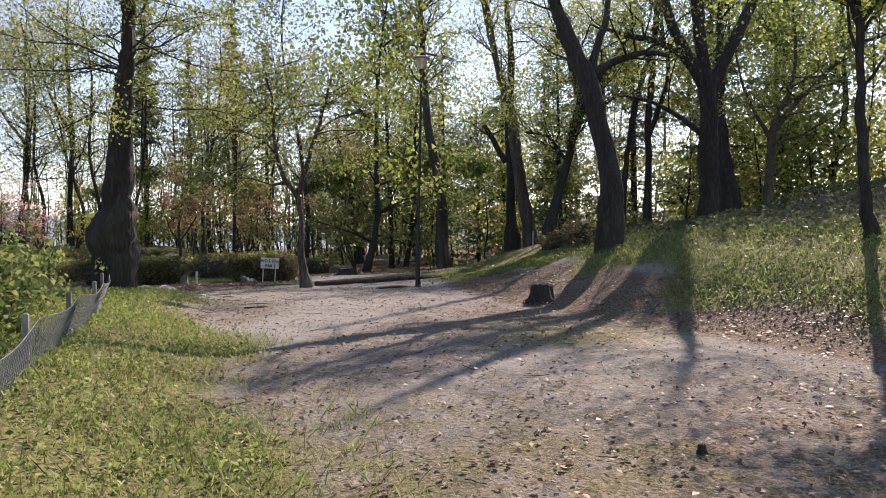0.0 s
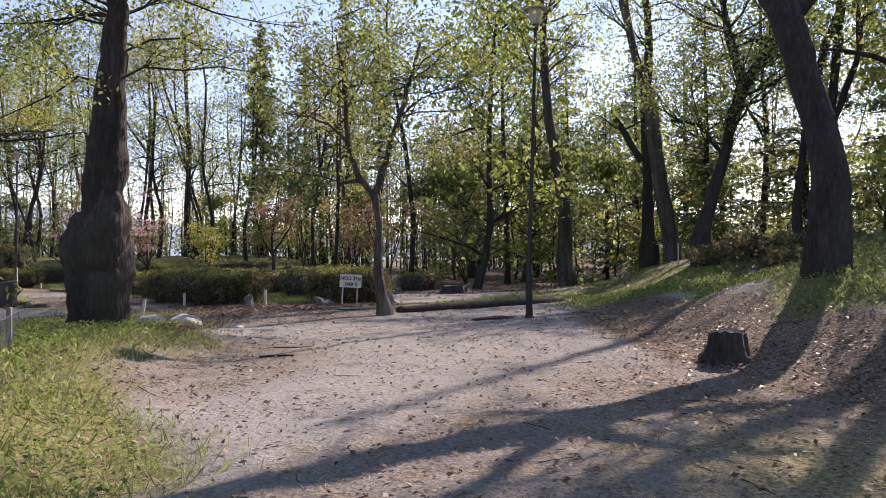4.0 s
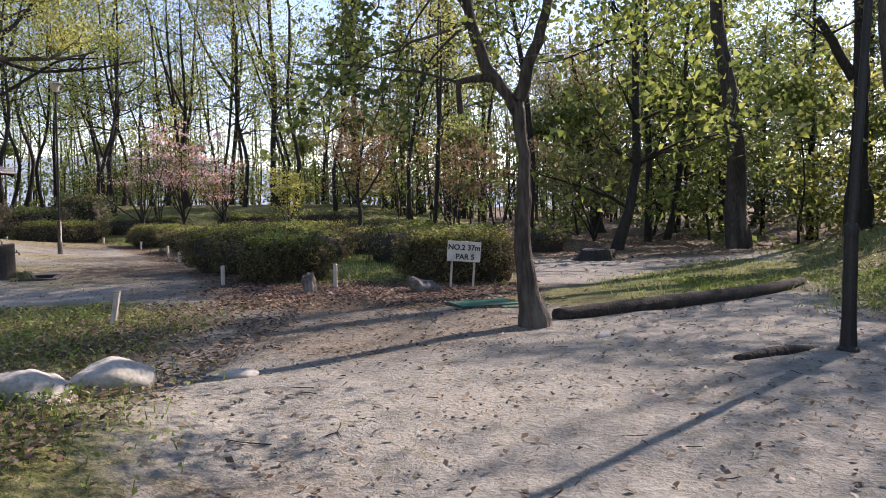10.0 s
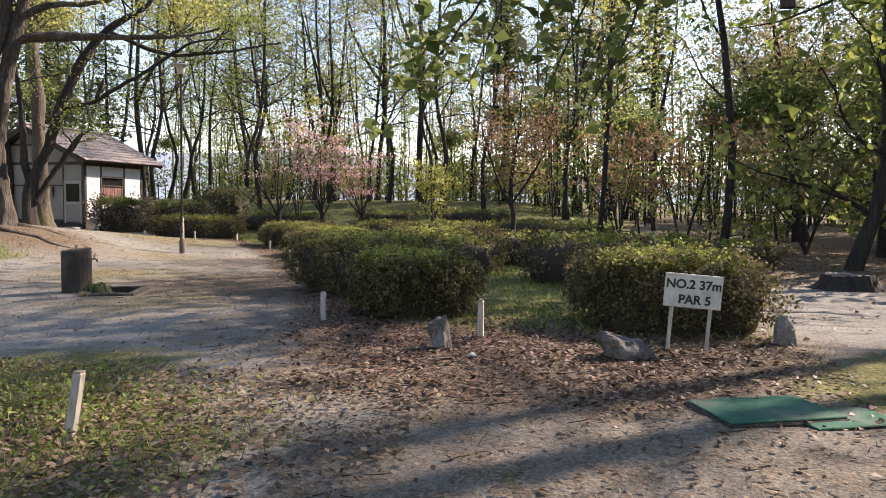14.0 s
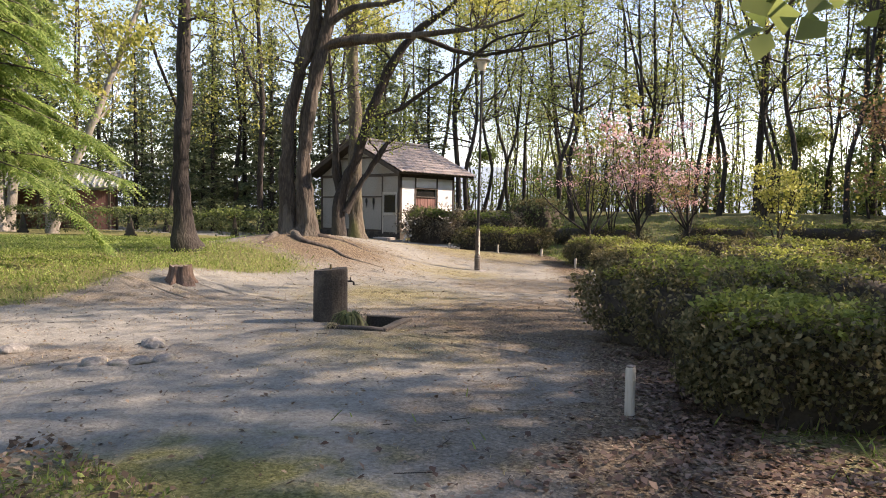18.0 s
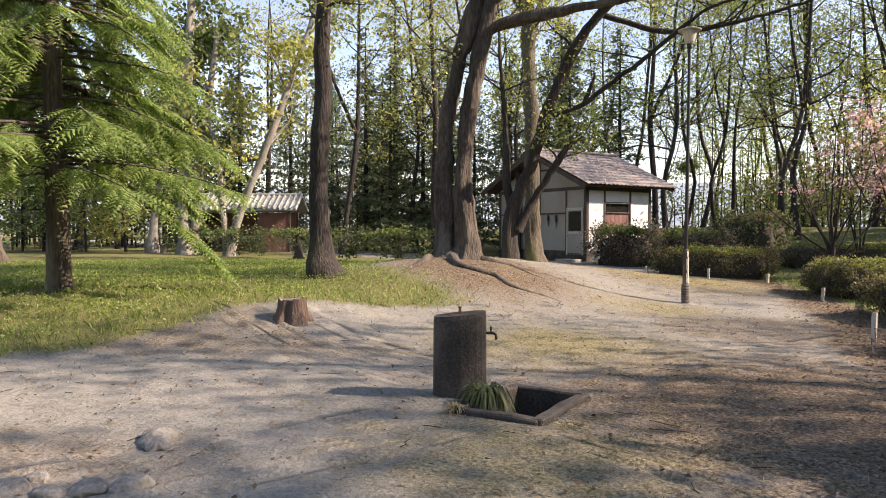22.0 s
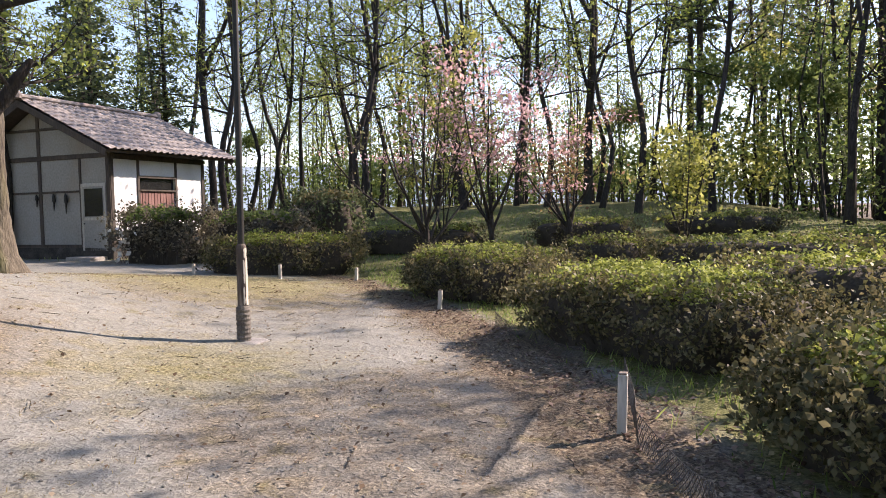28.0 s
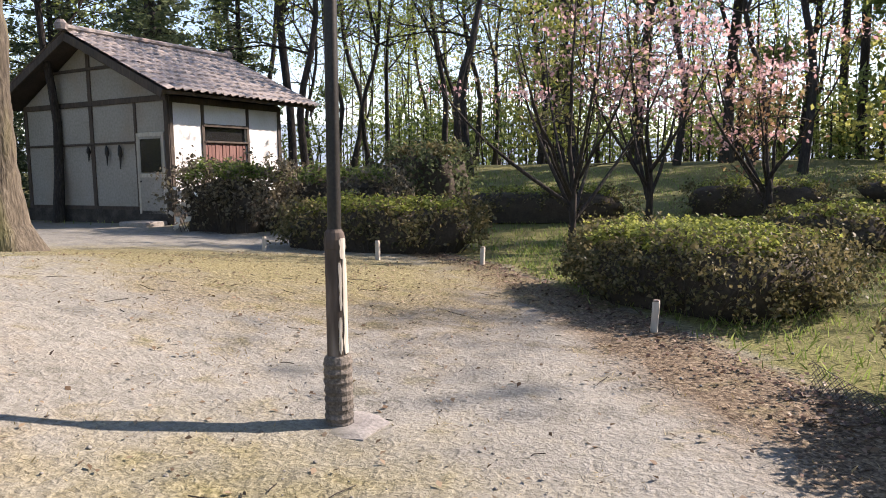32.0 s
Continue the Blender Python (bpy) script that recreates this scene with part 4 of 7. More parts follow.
tree("tree", SPREADING, 141, "low spreading tree with bright green leaves behind the bank", bark=BARK_MOSS, limbs=44, limb_len=2.6, crown_from=.3, n_leaf=7000, leaf_size=.06, step=.25, sides=12, flare=.2, leaf=LEAF_SPRING, up=.12, spread=.3, twigs=5)
tree("tree", THIN_PAIR, 142, "thin dark twin-stemmed tree behind the bank", limbs=16, limb_len=2.6, crown_from=.5, n_leaf=1600, leaf_size=.06, step=.3, sides=10, flare=.2, twigs=5)
tree("tree", TWIN_R, 15, "tall leaning tree with grey-brown bark", bark=BARK_BROWN, limbs=30, limb_len=4, crown_from=.45, n_leaf=6000, leaf_size=.065, spread=.3, step=.3, sides=14, thin=.78, flare=.2, limb_r=.05, twigs=6)
tree("tree", TWIN_L, 16, "dark tall tree with a broken side limb", limbs=30, limb_len=4, crown_from=.45, n_leaf=6000, leaf_size=.065, spread=.3, step=.3, sides=14, thin=.74, flare=.2, limb_r=.05, twigs=6)
tree("tree", BROAD, 17, "broad old tree leaning over the bank", limbs=48, limb_len=4.5, crown_from=.3, n_leaf=14000, leaf_size=.07, leaf=LEAF_SPRING, spread=.3, step=.3, sides=14, thin=.7, flare=.25, limb_r=.05, twigs=6)
tree("tree", STRAIGHT, 18, "tall straight tree with grey-brown bark", bark=BARK_BROWN, limbs=60, limb_len=5.2, crown_from=.45, n_leaf=7500, leaf_size=.075, leaf=LEAF_SPRING, spread=.35, step=.3, sides=14, thin=.75, flare=.25, limb_r=.06, twigs=6)
forked = tree("tree", [[(x, y, z, r * .8) for x, y, z, r in q] for q in FORKED], 19, "slender forked tree with scaly brown bark", bark=BARK_BROWN, furrow=.12, flare=.6, limbs=64, limb_len=3.3, crown_from=.5, n_leaf=10500, leaf_size=.045, spread=.16, step=.15, sides=18, up=.12, lift=.02, leaf=LEAF_SPRING, clear=2.9, limb_r=.022, twigs=6)
rng = np.random.default_rng(191)
fb = np.array(FORKED[0][0][:3])
sprays, tips = [], []
for sx, sy, sz in ((-7.2, 21.15, 2.2), (-6.79, 21.0, 2.67), (-5.6, 20.63, 2.42), (-5.32, 20.94, 2.2), (-6.36, 21.29, 2.6)):
    a = np.array(FORKED[1][2 + len(sprays) % 3][:3])
    e = np.array((sx, sy, sz))
    m = (a + e) / 2 + np.array((0, 0, .35))
    q = smooth_line([(*(a - fb), .02), (*(m - fb), .012), (*(e - fb), .005)], .15, .012, rng)
    sprays.append(q)
    for k in range(4):
        b = shoot(q[int(len(q) * (.45 + .13 * k)), :3], rng.standard_normal(3) * [1, 1, .4], .35, .005, 4, rng, .5, -.05)
        sprays.append(b)
        tips.extend(b[1:, :3])
    tips.extend(q[len(q) // 2:, :3])
v, f = tubes(sprays, 5)
part("hanging_branch", mesh_from("hanging_branch", v, f, BARK_BROWN, True), BARK_BROWN, forked)
tips = np.array(tips)
c = tips[rng.integers(0, len(tips), 620)] + rng.standard_normal((620, 3)) * [.1, .1, .07]
tagged(part("hanging_leaves", mesh_from("hanging_leaves", *leaves(c, .1, rng, .3, 1.2), LEAF_GREEN), LEAF_GREEN, forked, "drooping sprays of fresh green leaves"), kind="stuff")
tree("tree", BLOSSOM, 20, "small spreading tree with pale young leaves", limbs=60, limb_len=4.0, crown_from=.3, n_leaf=14000, leaf_size=.085, leaf=LEAF_BUD, spread=.4, up=.05, step=.3, limb_r=.05, twigs=6)
tree("tree", BURLED, 21, "thick dark tree with a swollen burl on its trunk", limbs=52, limb_len=3.8, crown_from=.36, n_leaf=26000, leaf_size=.036, step=.12, sides=26, flare=.3, lift=-.02, leaf=LEAF_SPRING, up=.1, spread=.15, clear=2.8, furrow=.1, limb_r=.02, twigs=9)
tree("tree", SOLE, 22, "straight dark tree with a scarred base on the lawn", limbs=26, limb_len=3.4, crown_from=.55, n_leaf=4500, leaf_size=.06, step=.2, sides=18, flare=.25, limb_r=.04, twigs=6)
tree("tree", [[(x, y, z, r * .82) for x, y, z, r in q] for q in DOUBLE] + LIMB_A, 23, "old double-trunked tree with deeply ridged bark", bark=BARK_BROWN, limbs=46, limb_len=3.6, crown_from=.45, n_leaf=11000, leaf_size=.055, step=.18, sides=22, flare=.25, leaf=LEAF_YELLOW, furrow=.13, limb_r=.04, twigs=6, spread=.24)
tree("tree", [[(x, y, z, r * .72) for x, y, z, r in q] for q in CLUSTER] + LIMB_B, 24, "dark crooked tree with several stems", limbs=46, limb_len=2.8, crown_from=.4, n_leaf=8000, leaf_size=.055, step=.18, sides=18, furrow=.09, leaf=LEAF_SPRING, flare=.25, limb_r=.035, twigs=6, spread=.24)
tree("tree", MOSSY, 25, "mossy brown-barked tree beside the house", bark=BARK_MOSS, limbs=36, limb_len=3.2, crown_from=.5, n_leaf=7000, leaf_size=.06, step=.18, sides=20, leaf=LEAF_YELLOW, furrow=.08, flare=.3, limb_r=.04, twigs=6)
tree("tree", SLANT, 26, "slanting pale tree on the lawn", bark=BARK_PALE, limbs=20, limb_len=3.2, crown_from=.45, n_leaf=2750, leaf_size=.14, leaf=LEAF_YELLOW, spread=.4)
tree("tree", PALE_PAIR, 27, "pale straight twin tree at the edge of the lawn", bark=BARK_PALE, limbs=24, limb_len=3, crown_from=.35, n_leaf=2750, leaf_size=.15, leaf=LEAF_GREEN, spread=.4)
tree("tree", PALE_SLIM, 28, "pale slim bent tree at the edge of the lawn", bark=BARK_PALE, limbs=16, limb_len=2.6, crown_from=.35, n_leaf=2250, leaf_size=.15, leaf=LEAF_GREEN, spread=.4)
tree("tree", FAR_LEFT, 29, "thick brown trunk at the lawn's far edge", bark=BARK_BROWN, limbs=22, limb_len=3.2, crown_from=.4, n_leaf=2500, leaf_size=.14, leaf=LEAF_GREEN, spread=.4, thin=.75)
cb = CONIFER[0][0]
feather_tree(cb[0], cb[1], at_ground(cb[0], cb[1]), 9.8, .19, 31)


def vase_tree(name, x, y, seed, h, label, leaf, n_leaf, leaf_size, stems_n=5, bark=BARK, leaf2=None, wide=.5, category="tree", group="", trunk=0.0, sprays=0):
    """A small tree of several stems that open like a vase, from the ground or from a short trunk; sprays gathers its blossom in flat layers."""
    rng = np.random.default_rng(seed)
    z = at_ground(x, y)
    st = []
    for i in range(stems_n):
        a = 2 * math.pi * (i + rng.random() * .6) / stems_n
        w = wide * h * (.3 + .7 * rng.random())
        top = h * (.75 + .35 * rng.random())
        if trunk and i == 0:
            st.append([(x, y, z - .1, .075), (x + .03, y, z + trunk, .062), (x - .05, y + .04, z + h * .5, .035), (x + .06, y, z + h, .008)])
            continue
        if trunk:
            b = trunk * (.45 + .75 * i / stems_n)
            st.append([(x, y, z + b, .036), (x + math.cos(a) * w * .3, y + math.sin(a) * w * .3, z + b + (top - b) * .22, .03), (x + math.cos(a) * w * .68, y + math.sin(a) * w * .68, z + b + (top - b) * .55, .018), (x + math.cos(a) * w, y + math.sin(a) * w, z + top, .005)])
            continue
        st.append([(x, y, z, .03 + .025 / (i + 1)), (x + math.cos(a) * w * .2, y + math.sin(a) * w * .2, z + top * .25, .028), (x + math.cos(a) * w * .6, y + math.sin(a) * w * .6, z + top * .6, .018), (x + math.cos(a) * w, y + math.sin(a) * w, z + top, .006)])
    t = tree(name, st, seed, label, bark, leaf, (6 if trunk else 11) * stems_n, h * .34, .4, n_leaf, leaf_size, .14, category, group, 5, .3, up=.12, clear=h * .3, limb_r=.018)
    if leaf2:
        rng = np.random.default_rng(seed + 1)
        pts = np.concatenate([smooth_line(s, .2)[int(h * 2):, :3] for s in st]) - np.array([x, y, z])
        if sprays:
            pts = pts[pts[:, 2] > h * .45]
            seat = pts[rng.integers(0, len(pts), sprays)] + rng.standard_normal((sprays, 3)) * [.35, .35, .15]
            c = seat[rng.integers(0, sprays, n_leaf)] + rng.standard_normal((n_leaf, 3)) * [.3, .3, .07]
        else:
            c = pts[rng.integers(0, len(pts), n_leaf // 2)] + rng.standard_normal((n_leaf // 2, 3)) * .3
        part("blossom", mesh_from("blossom", *leaves(c, leaf_size, rng), leaf2), leaf2, t, "pale pink blossom")
    return t


bk = BURLED[0][2]
bt = thing("tree_burl", bk[0] - .1, bk[1] - .05, bk[2], "rough dark swollen burl on the old trunk", "burl")
bm = bmesh.new()
bmesh.ops.create_icosphere(bm, subdivisions=4, radius=1)
for v in bm.verts:
    k = 1 + .2 * noise.noise(v.co * 1.6 + Vector((3, 1, 7))) + .1 * noise.noise(v.co * 4) + .04 * noise.noise(v.co * 11)
    v.co = Vector((v.co.x * .4 * k, v.co.y * .38 * k, v.co.z * (.5 if v.co.z > 0 else .6) * k))
part("growth", bm, BARK, bt, smooth=True)
bm = bmesh.new()
bmesh.ops.create_icosphere(bm, subdivisions=4, radius=1)
for v in bm.verts:
    k = 1 + .22 * noise.noise(v.co * 1.9 + Vector((8, 4, 1))) + .12 * noise.noise(v.co * 5) + .05 * noise.noise(v.co * 12)
    v.co = Vector((.22 + v.co.x * .25 * k, v.co.y * .3 * k, .3 + v.co.z * .55 * k))
part("growth", bm, BARK, bt, smooth=True)
vase_tree("dogwood", -19.05, 43.5, 41, 4.6, "bare-twigged small tree with a forked trunk among the hedges", LEAF_BUD, 420, .05, 10, wide=.62, leaf2=LEAF_PINK, category="blossom tree", trunk=1.0, sprays=12)
vase_tree("dogwood", -18.2, 46.2, 48, 5.4, "tall pink blossoming tree behind the hedges", LEAF_PINK, 1100, .065, 7, wide=.6, leaf2=LEAF_PINK, category="blossom tree", trunk=1.2, sprays=22)
vase_tree("dogwood", -15.95, 45.6, 42, 3.9, "small tree with salmon-pink blossom and young leaves", LEAF_MAPLE, 900, .055, 7, leaf2=LEAF_PINK, wide=.55, category="blossom tree", trunk=1.1, sprays=20)
vase_tree("dogwood", -20.4, 48.5, 43, 6.0, "yellow-green young tree behind the pink blossom", LEAF_YELLOW, 2600, .085, 4, wide=.4)
mz = at_ground(-7.75, 35.3)
tree("maple", [[(-7.75, 35.3, mz, .09), (-7.72, 35.3, mz + 1.2, .07), (-7.8, 35.3, mz + 2.4, .055), (-7.6, 35.3, mz + 3.8, .03), (-7.5, 35.3, mz + 5.0, .012)], [(-7.75, 35.3, mz + 1.5, .045), (-8.3, 35.4, mz + 2.6, .035), (-8.7, 35.4, mz + 4.0, .015)], [(-7.76, 35.3, mz + 1.7, .04), (-7.1, 35.3, mz + 2.7, .03), (-6.6, 35.2, mz + 3.9, .012)]], 44, "small single-trunked maple with bronze young leaves", leaf=LEAF_MAPLE, limbs=40, limb_len=1.7, crown_from=.35, n_leaf=3800, leaf_size=.05, spread=.16, step=.2, limb_r=.02, twigs=6, up=.2)
vase_tree("maple", -2.7, 38.9, 45, 4.4, "small maple with dull red and green leaves", LEAF_MAPLE, 1000, .09, 4, wide=.5)
vase_tree("maple", -4.6, 46, 46, 5.0, "wide maple with red-brown young leaves", LEAF_MAPLE, 1300, .1, 5, wide=.55)
vase_tree("sapling", -13.16, 47.5, 47, 3.3, "light green sapling among the far hedges", LEAF_YELLOW, 1500, .08, 4, wide=.3)
vase_tree("maple", 1.6, 41.5, 49, 4.2, "small tree with white-green leaves under the wood", LEAF_BUD, 1500, .12, 5, wide=.6)


# ---- the wood around ----
def wood_tree(seed, h, r, label, leaf, n_leaf, leaf_size, limbs, limb_len, crown_from, bark=BARK, fork=False, spread=.5):
    rng = np.random.default_rng(seed)
    lean = rng.standard_normal(2) * .04 * h
    bend = rng.standard_normal((3, 2)) * .018 * h
    st = [[(0, 0, 0, r), (bend[0, 0], bend[0, 1], h * .18, r * .85), (lean[0] * .3 + bend[1, 0], lean[1] * .3 + bend[1, 1], h * .38, r * .72), (lean[0] * .8 + bend[2, 0], lean[1] * .8 + bend[2, 1], h * .7, r * .45), (lean[0], lean[1], h, .02)]]
    if fork:
        k = rng.standard_normal(2) * .1 * h
        st.append([(lean[0] * .3 + bend[1, 0], lean[1] * .3 + bend[1, 1], h * .38, r * .55), (lean[0] * .3 + k[0] * .5, lean[1] * .3 + k[1] * .5, h * .6, r * .4), (lean[0] * .3 + k[0], lean[1] * .3 + k[1], h * .95, .02)])
    return tree("tree", st, seed, label, bark, leaf, limbs, limb_len, crown_from, n_leaf, leaf_size, spread, "tree", "trees of the wood", 5, .3, .03, 1.2, 6, up=.25, far=True)


KINDS = [
    wood_tree(101, 19, .17, "tall bare-stemmed tree with thin spring leaves", LEAF_SPRING, 3200, .085, 26, 4.6, .3, spread=.6),
    wood_tree(102, 17, .14, "slender dark tree with sparse young leaves", LEAF_BUD, 2000, .085, 24, 4.2, .35, fork=True, spread=.6),
    wood_tree(103, 20, .2, "tall forked tree with yellow-green leaves", LEAF_YELLOW, 3200, .09, 28, 5.0, .3, fork=True, spread=.65),
    wood_tree(104, 16, .12, "thin dark tree of the wood with green leaves", LEAF_GREEN, 2800, .095, 26, 4.0, .25, spread=.6),
    wood_tree(105, 18, .15, "nearly leafless tall tree", LEAF_SPRING, 1300, .08, 30, 4.4, .3, fork=True, spread=.6),
    wood_tree(106, 7, .06, "thin understorey sapling with bright leaves", LEAF_YELLOW, 1500, .11, 14, 2.0, .2, spread=.45),
    wood_tree(108, 15, .17, "leafy tree with bright spring foliage", LEAF_SPRING, 3800, .13, 30, 4.2, .2, spread=.7),
    wood_tree(107, 6, .05, "thin understorey sapling with green leaves", LEAF_GREEN, 1700, .11, 14, 2.0, .15, spread=.45),
]
PINES = [
    conifer("conifer", 0, 0, 0, 17, .2, 111, "dark fir of the wood with level boughs", LEAF_FIR, low=.1, reach=3.2, n=90, size=.13, per=70, group="conifers of the wood"),
    conifer("conifer", 0, 0, 0, 14, .17, 112, "dark dense fir behind the house", LEAF_FIR, low=.05, reach=2.8, n=90, size=.13, per=70, group="conifers of the wood"),
    conifer("conifer", 0, 0, 0, 20, .22, 113, "tall pine with a bare lower trunk", LEAF_DARK, low=.45, reach=2.8, n=70, size=.22, per=44, group="conifers of the wood"),
]
used = set()


def plant(kind, x, y, s, turn):
    m = pose(x, y, at_ground(x, y) - .05, 0, 0, turn) @ Matrix.Diagonal((s, s, s, 1))
    if kind not in used:
        used.add(kind)
        kind.matrix_basis = m
        return kind
    c = copy_thing(kind, pose(0, 0, 0))
    c.matrix_basis = m
    return c


def plant_area(seed, n, x0, x1, y0, y1, kinds, weights, gap=2.0, smin=.8, smax=1.15, keep=None):
    rng = np.random.default_rng(seed)
    done = []
    tries = 0
    while len(done) < n and tries < n * 30:
        tries += 1
        x, y = x0 + (x1 - x0) * rng.random(), y0 + (y1 - y0) * rng.random()
        if any((x - a) ** 2 + (y - b) ** 2 < gap * gap for a, b in done) or (keep and not keep(x, y)):
            continue
        done.append((x, y))
        k = rng.choice(len(kinds), p=np.array(weights) / sum(weights))
        plant(kinds[k], x, y, smin + (smax - smin) * rng.random(), rng.random() * 360)


T1, T2, T3, T4, T5, S1, T6, S2 = KINDS
P1, P2, P3 = PINES
plant_area(1, 15, -48, -8, 60, 72, [T1, T2, T3, T5], [3, 2, 2, 4], 2.6)
plant_area(2, 18, -60, 0, 72, 92, [T1, T2, T4, T5], [3, 2, 1, 4], 2.6)
plant_area(3, 10, -45, -8, 64, 84, [S1, S2], [3, 2], 2.0, .7, 1.0)
plant_area(4, 22, -14, 4, 54, 75, [T2, T4, P3, S1, T5, S2], [3, 3, 1.5, 1, 2, 2], 1.8)
plant_area(5, 28, 4, 20, 42, 75, [T4, T6, S2, S1, P1, P2], [3, 2, 4, 3, 2, 2], 1.9)
plant_area(20, 8, -8, 16, 68, 84, [P1, P2, T6], [2, 2, 2], 2.6, .7, 1.0)
plant_area(6, 28, 9.5, 26, 2, 44, [S1, S2], [3, 2], 1.8, .6, 1.1, keep=lambda x, y: (x - 8) ** 2 + (y - 31) ** 2 > 6)
plant_area(7, 22, -72, -47, 28, 58, [P1, P2, T4, T3], [4, 4, 1, 3], 2.8, keep=lambda x, y: (x + 47) ** 2 + (y - 35.5) ** 2 > 40)
plant_area(8, 11, -48, -34, 43, 56, [P1, P2, T1], [2, 3, 2], 2.3, .7, 1.0, keep=lambda x, y: x < -37 or y > 52)
plant_area(9, 16, -72, -46, 4, 30, [T6, T1, S2, S1, P2], [3, 2, 3, 3, 1], 2.6)
plant_area(10, 12, -50, -14, -12, 10, [T1, T2, T4, S1, T5], [2, 2, 2, 2, 2], 3.2, keep=lambda x, y: x < -17)
# unseen trees added behind the start, for shade and to close the wood
plant_area(11, 6, -30, -10, -30, -12, [T1, T3, T4], [1, 1, 1], 4)
plant_area(12, 5, -8, 25, -34, -10, [T1, T3, T4], [1, 1, 1], 4)
plant_area(13, 9, -36, -14, 52, 62, [T1, T3, T5], [2, 2, 3], 3.0, .8, 1.0, keep=lambda x, y: y > 56 or x < -25)
plant(T3, -5.4, 41.6, .6, 120)
plant(T6, 1.2, 35.4, 1.1, 10)
plant(T4, 3.8, 41.0, 1.15, 75)
plant(T4, -1.6, 38.2, 1.1, 160)
for px, py, ps in ((1.6, 45.5, 1.1), (5.0, 44.5, 1.2), (6.6, 41.5, 1.2), (-.6, 48.5, 1.0), (3.4, 52, 1.3), (8.5, 37.5, 1.1), (7.0, 47.5, 1.3), (-3.5, 51.5, 1.0)):
    plant(S2, px, py, ps, px * 60)
for px, py, ps, pr in ((-36, 41, .85, 20), (-40.5, 38.5, .8, 140), (-43.5, 45, .95, 250), (-33.5, 44, .8, 70), (-31, 52, .9, 190)):
    plant(T1 if pr % 20 else T3, px, py, ps, pr)
plant_area(14, 16, -80, 30, 95, 125, [T1, T2, T5], [3, 2, 3], 4, .9, 1.2)
plant_area(16, 14, 24, 50, 8, 70, [T4, T3, T1, T6], [2, 2, 2, 2], 3.0, .7, .95)
plant_area(21, 9, 13, 23, 22, 42, [T6, T4, T3], [3, 2, 1], 2.6, .75, 1.0)
for px, py, ps in ((-34.5, 48.5, .85), (-37.5, 51, 1.0), (-40, 54, 1.0), (-36.2, 54.5, .9)):
    plant(P2, px, py, ps, px * 40)
plant_area(17, 6, -70, -30, 62, 90, [P1, T1, T4], [1, 2, 2], 3)
plant_area(18, 13, 19.5, 36, -3, 36, [T6, T4, T3], [4, 1, 1], 2.6, .75, 1.02)
plant(P1, 8.2, 44.5, .9, 70)
for px, py, ps in ((11.5, 34.0, .9), (14.2, 31.0, 1.0), (16.8, 28.2, 1.0)):
    plant(P2, px, py, ps, px * 50)
for k in KINDS + PINES:
    if k not in used:
        k.matrix_basis = pose(40, 60, at_ground(40, 60))


def thicket(seed, n, x0, x1, y0, y1, h, label, n_leaf, leaf):
    """A dense stand of thin bare poles with a few leaves between them."""
    rng = np.random.default_rng(seed)
    lines, spots = [], []
    for x, y in zip(x0 + (x1 - x0) * rng.random(n), y0 + (y1 - y0) * rng.random(n)):
        z, top = at_ground(x, y), h * (.6 + .6 * rng.random())
        b = rng.standard_normal((2, 2)) * .025 * top
        q = smooth_line([(x, y, z - .2, .06), (x + b[0, 0], y + b[0, 1], z + top * .5, .045), (x + b[1, 0], y + b[1, 1], z + top, .012)], 2.5)
        lines.append(q)
        spots.extend(q[1:, :3])
    t = thing("thicket", (x0 + x1) / 2, (y0 + y1) / 2, 0, label, "thicket", kind="stuff")
    off = np.array([(x0 + x1) / 2, (y0 + y1) / 2, 0])
    v, f = tubes(lines, 4)
    tagged(part("poles", mesh_from("poles", v - off, f, BARK, True), BARK, t), kind="stuff")
    spots = np.array(spots)
    c = spots[rng.integers(0, len(spots), n_leaf)] + rng.standard_normal((n_leaf, 3)) * [.7, .7, .8] - off
    tagged(part("foliage", mesh_from("foliage", *leaves(c, .13, rng, tri=True), leaf), leaf, t), kind="stuff")


thicket(201, 130, -10, 18, 56, 86, 11, "dense thicket of thin dark poles behind the clearing", 16000, LEAF_GREEN)
thicket(206, 120, -46, -8, 66, 84, 3.2, "low leafy undergrowth in the far wood", 20000, LEAF_GREEN)
thicket(202, 90, -48, -10, 70, 96, 12, "thin dark poles of the far wood", 9000, LEAF_SPRING)
thicket(204, 110, -80, -52, 26, 64, 10, "dense dark wood behind the shed", 42000, LEAF_DARK)
thicket(205, 50, 15, 32, 14, 46, 5, "leafy undergrowth behind the bank", 15000, LEAF_GREEN)
thicket(203, 60, -74, -46, 4, 30, 7, "undergrowth at the lawn's far edge", 12000, LEAF_GREEN)


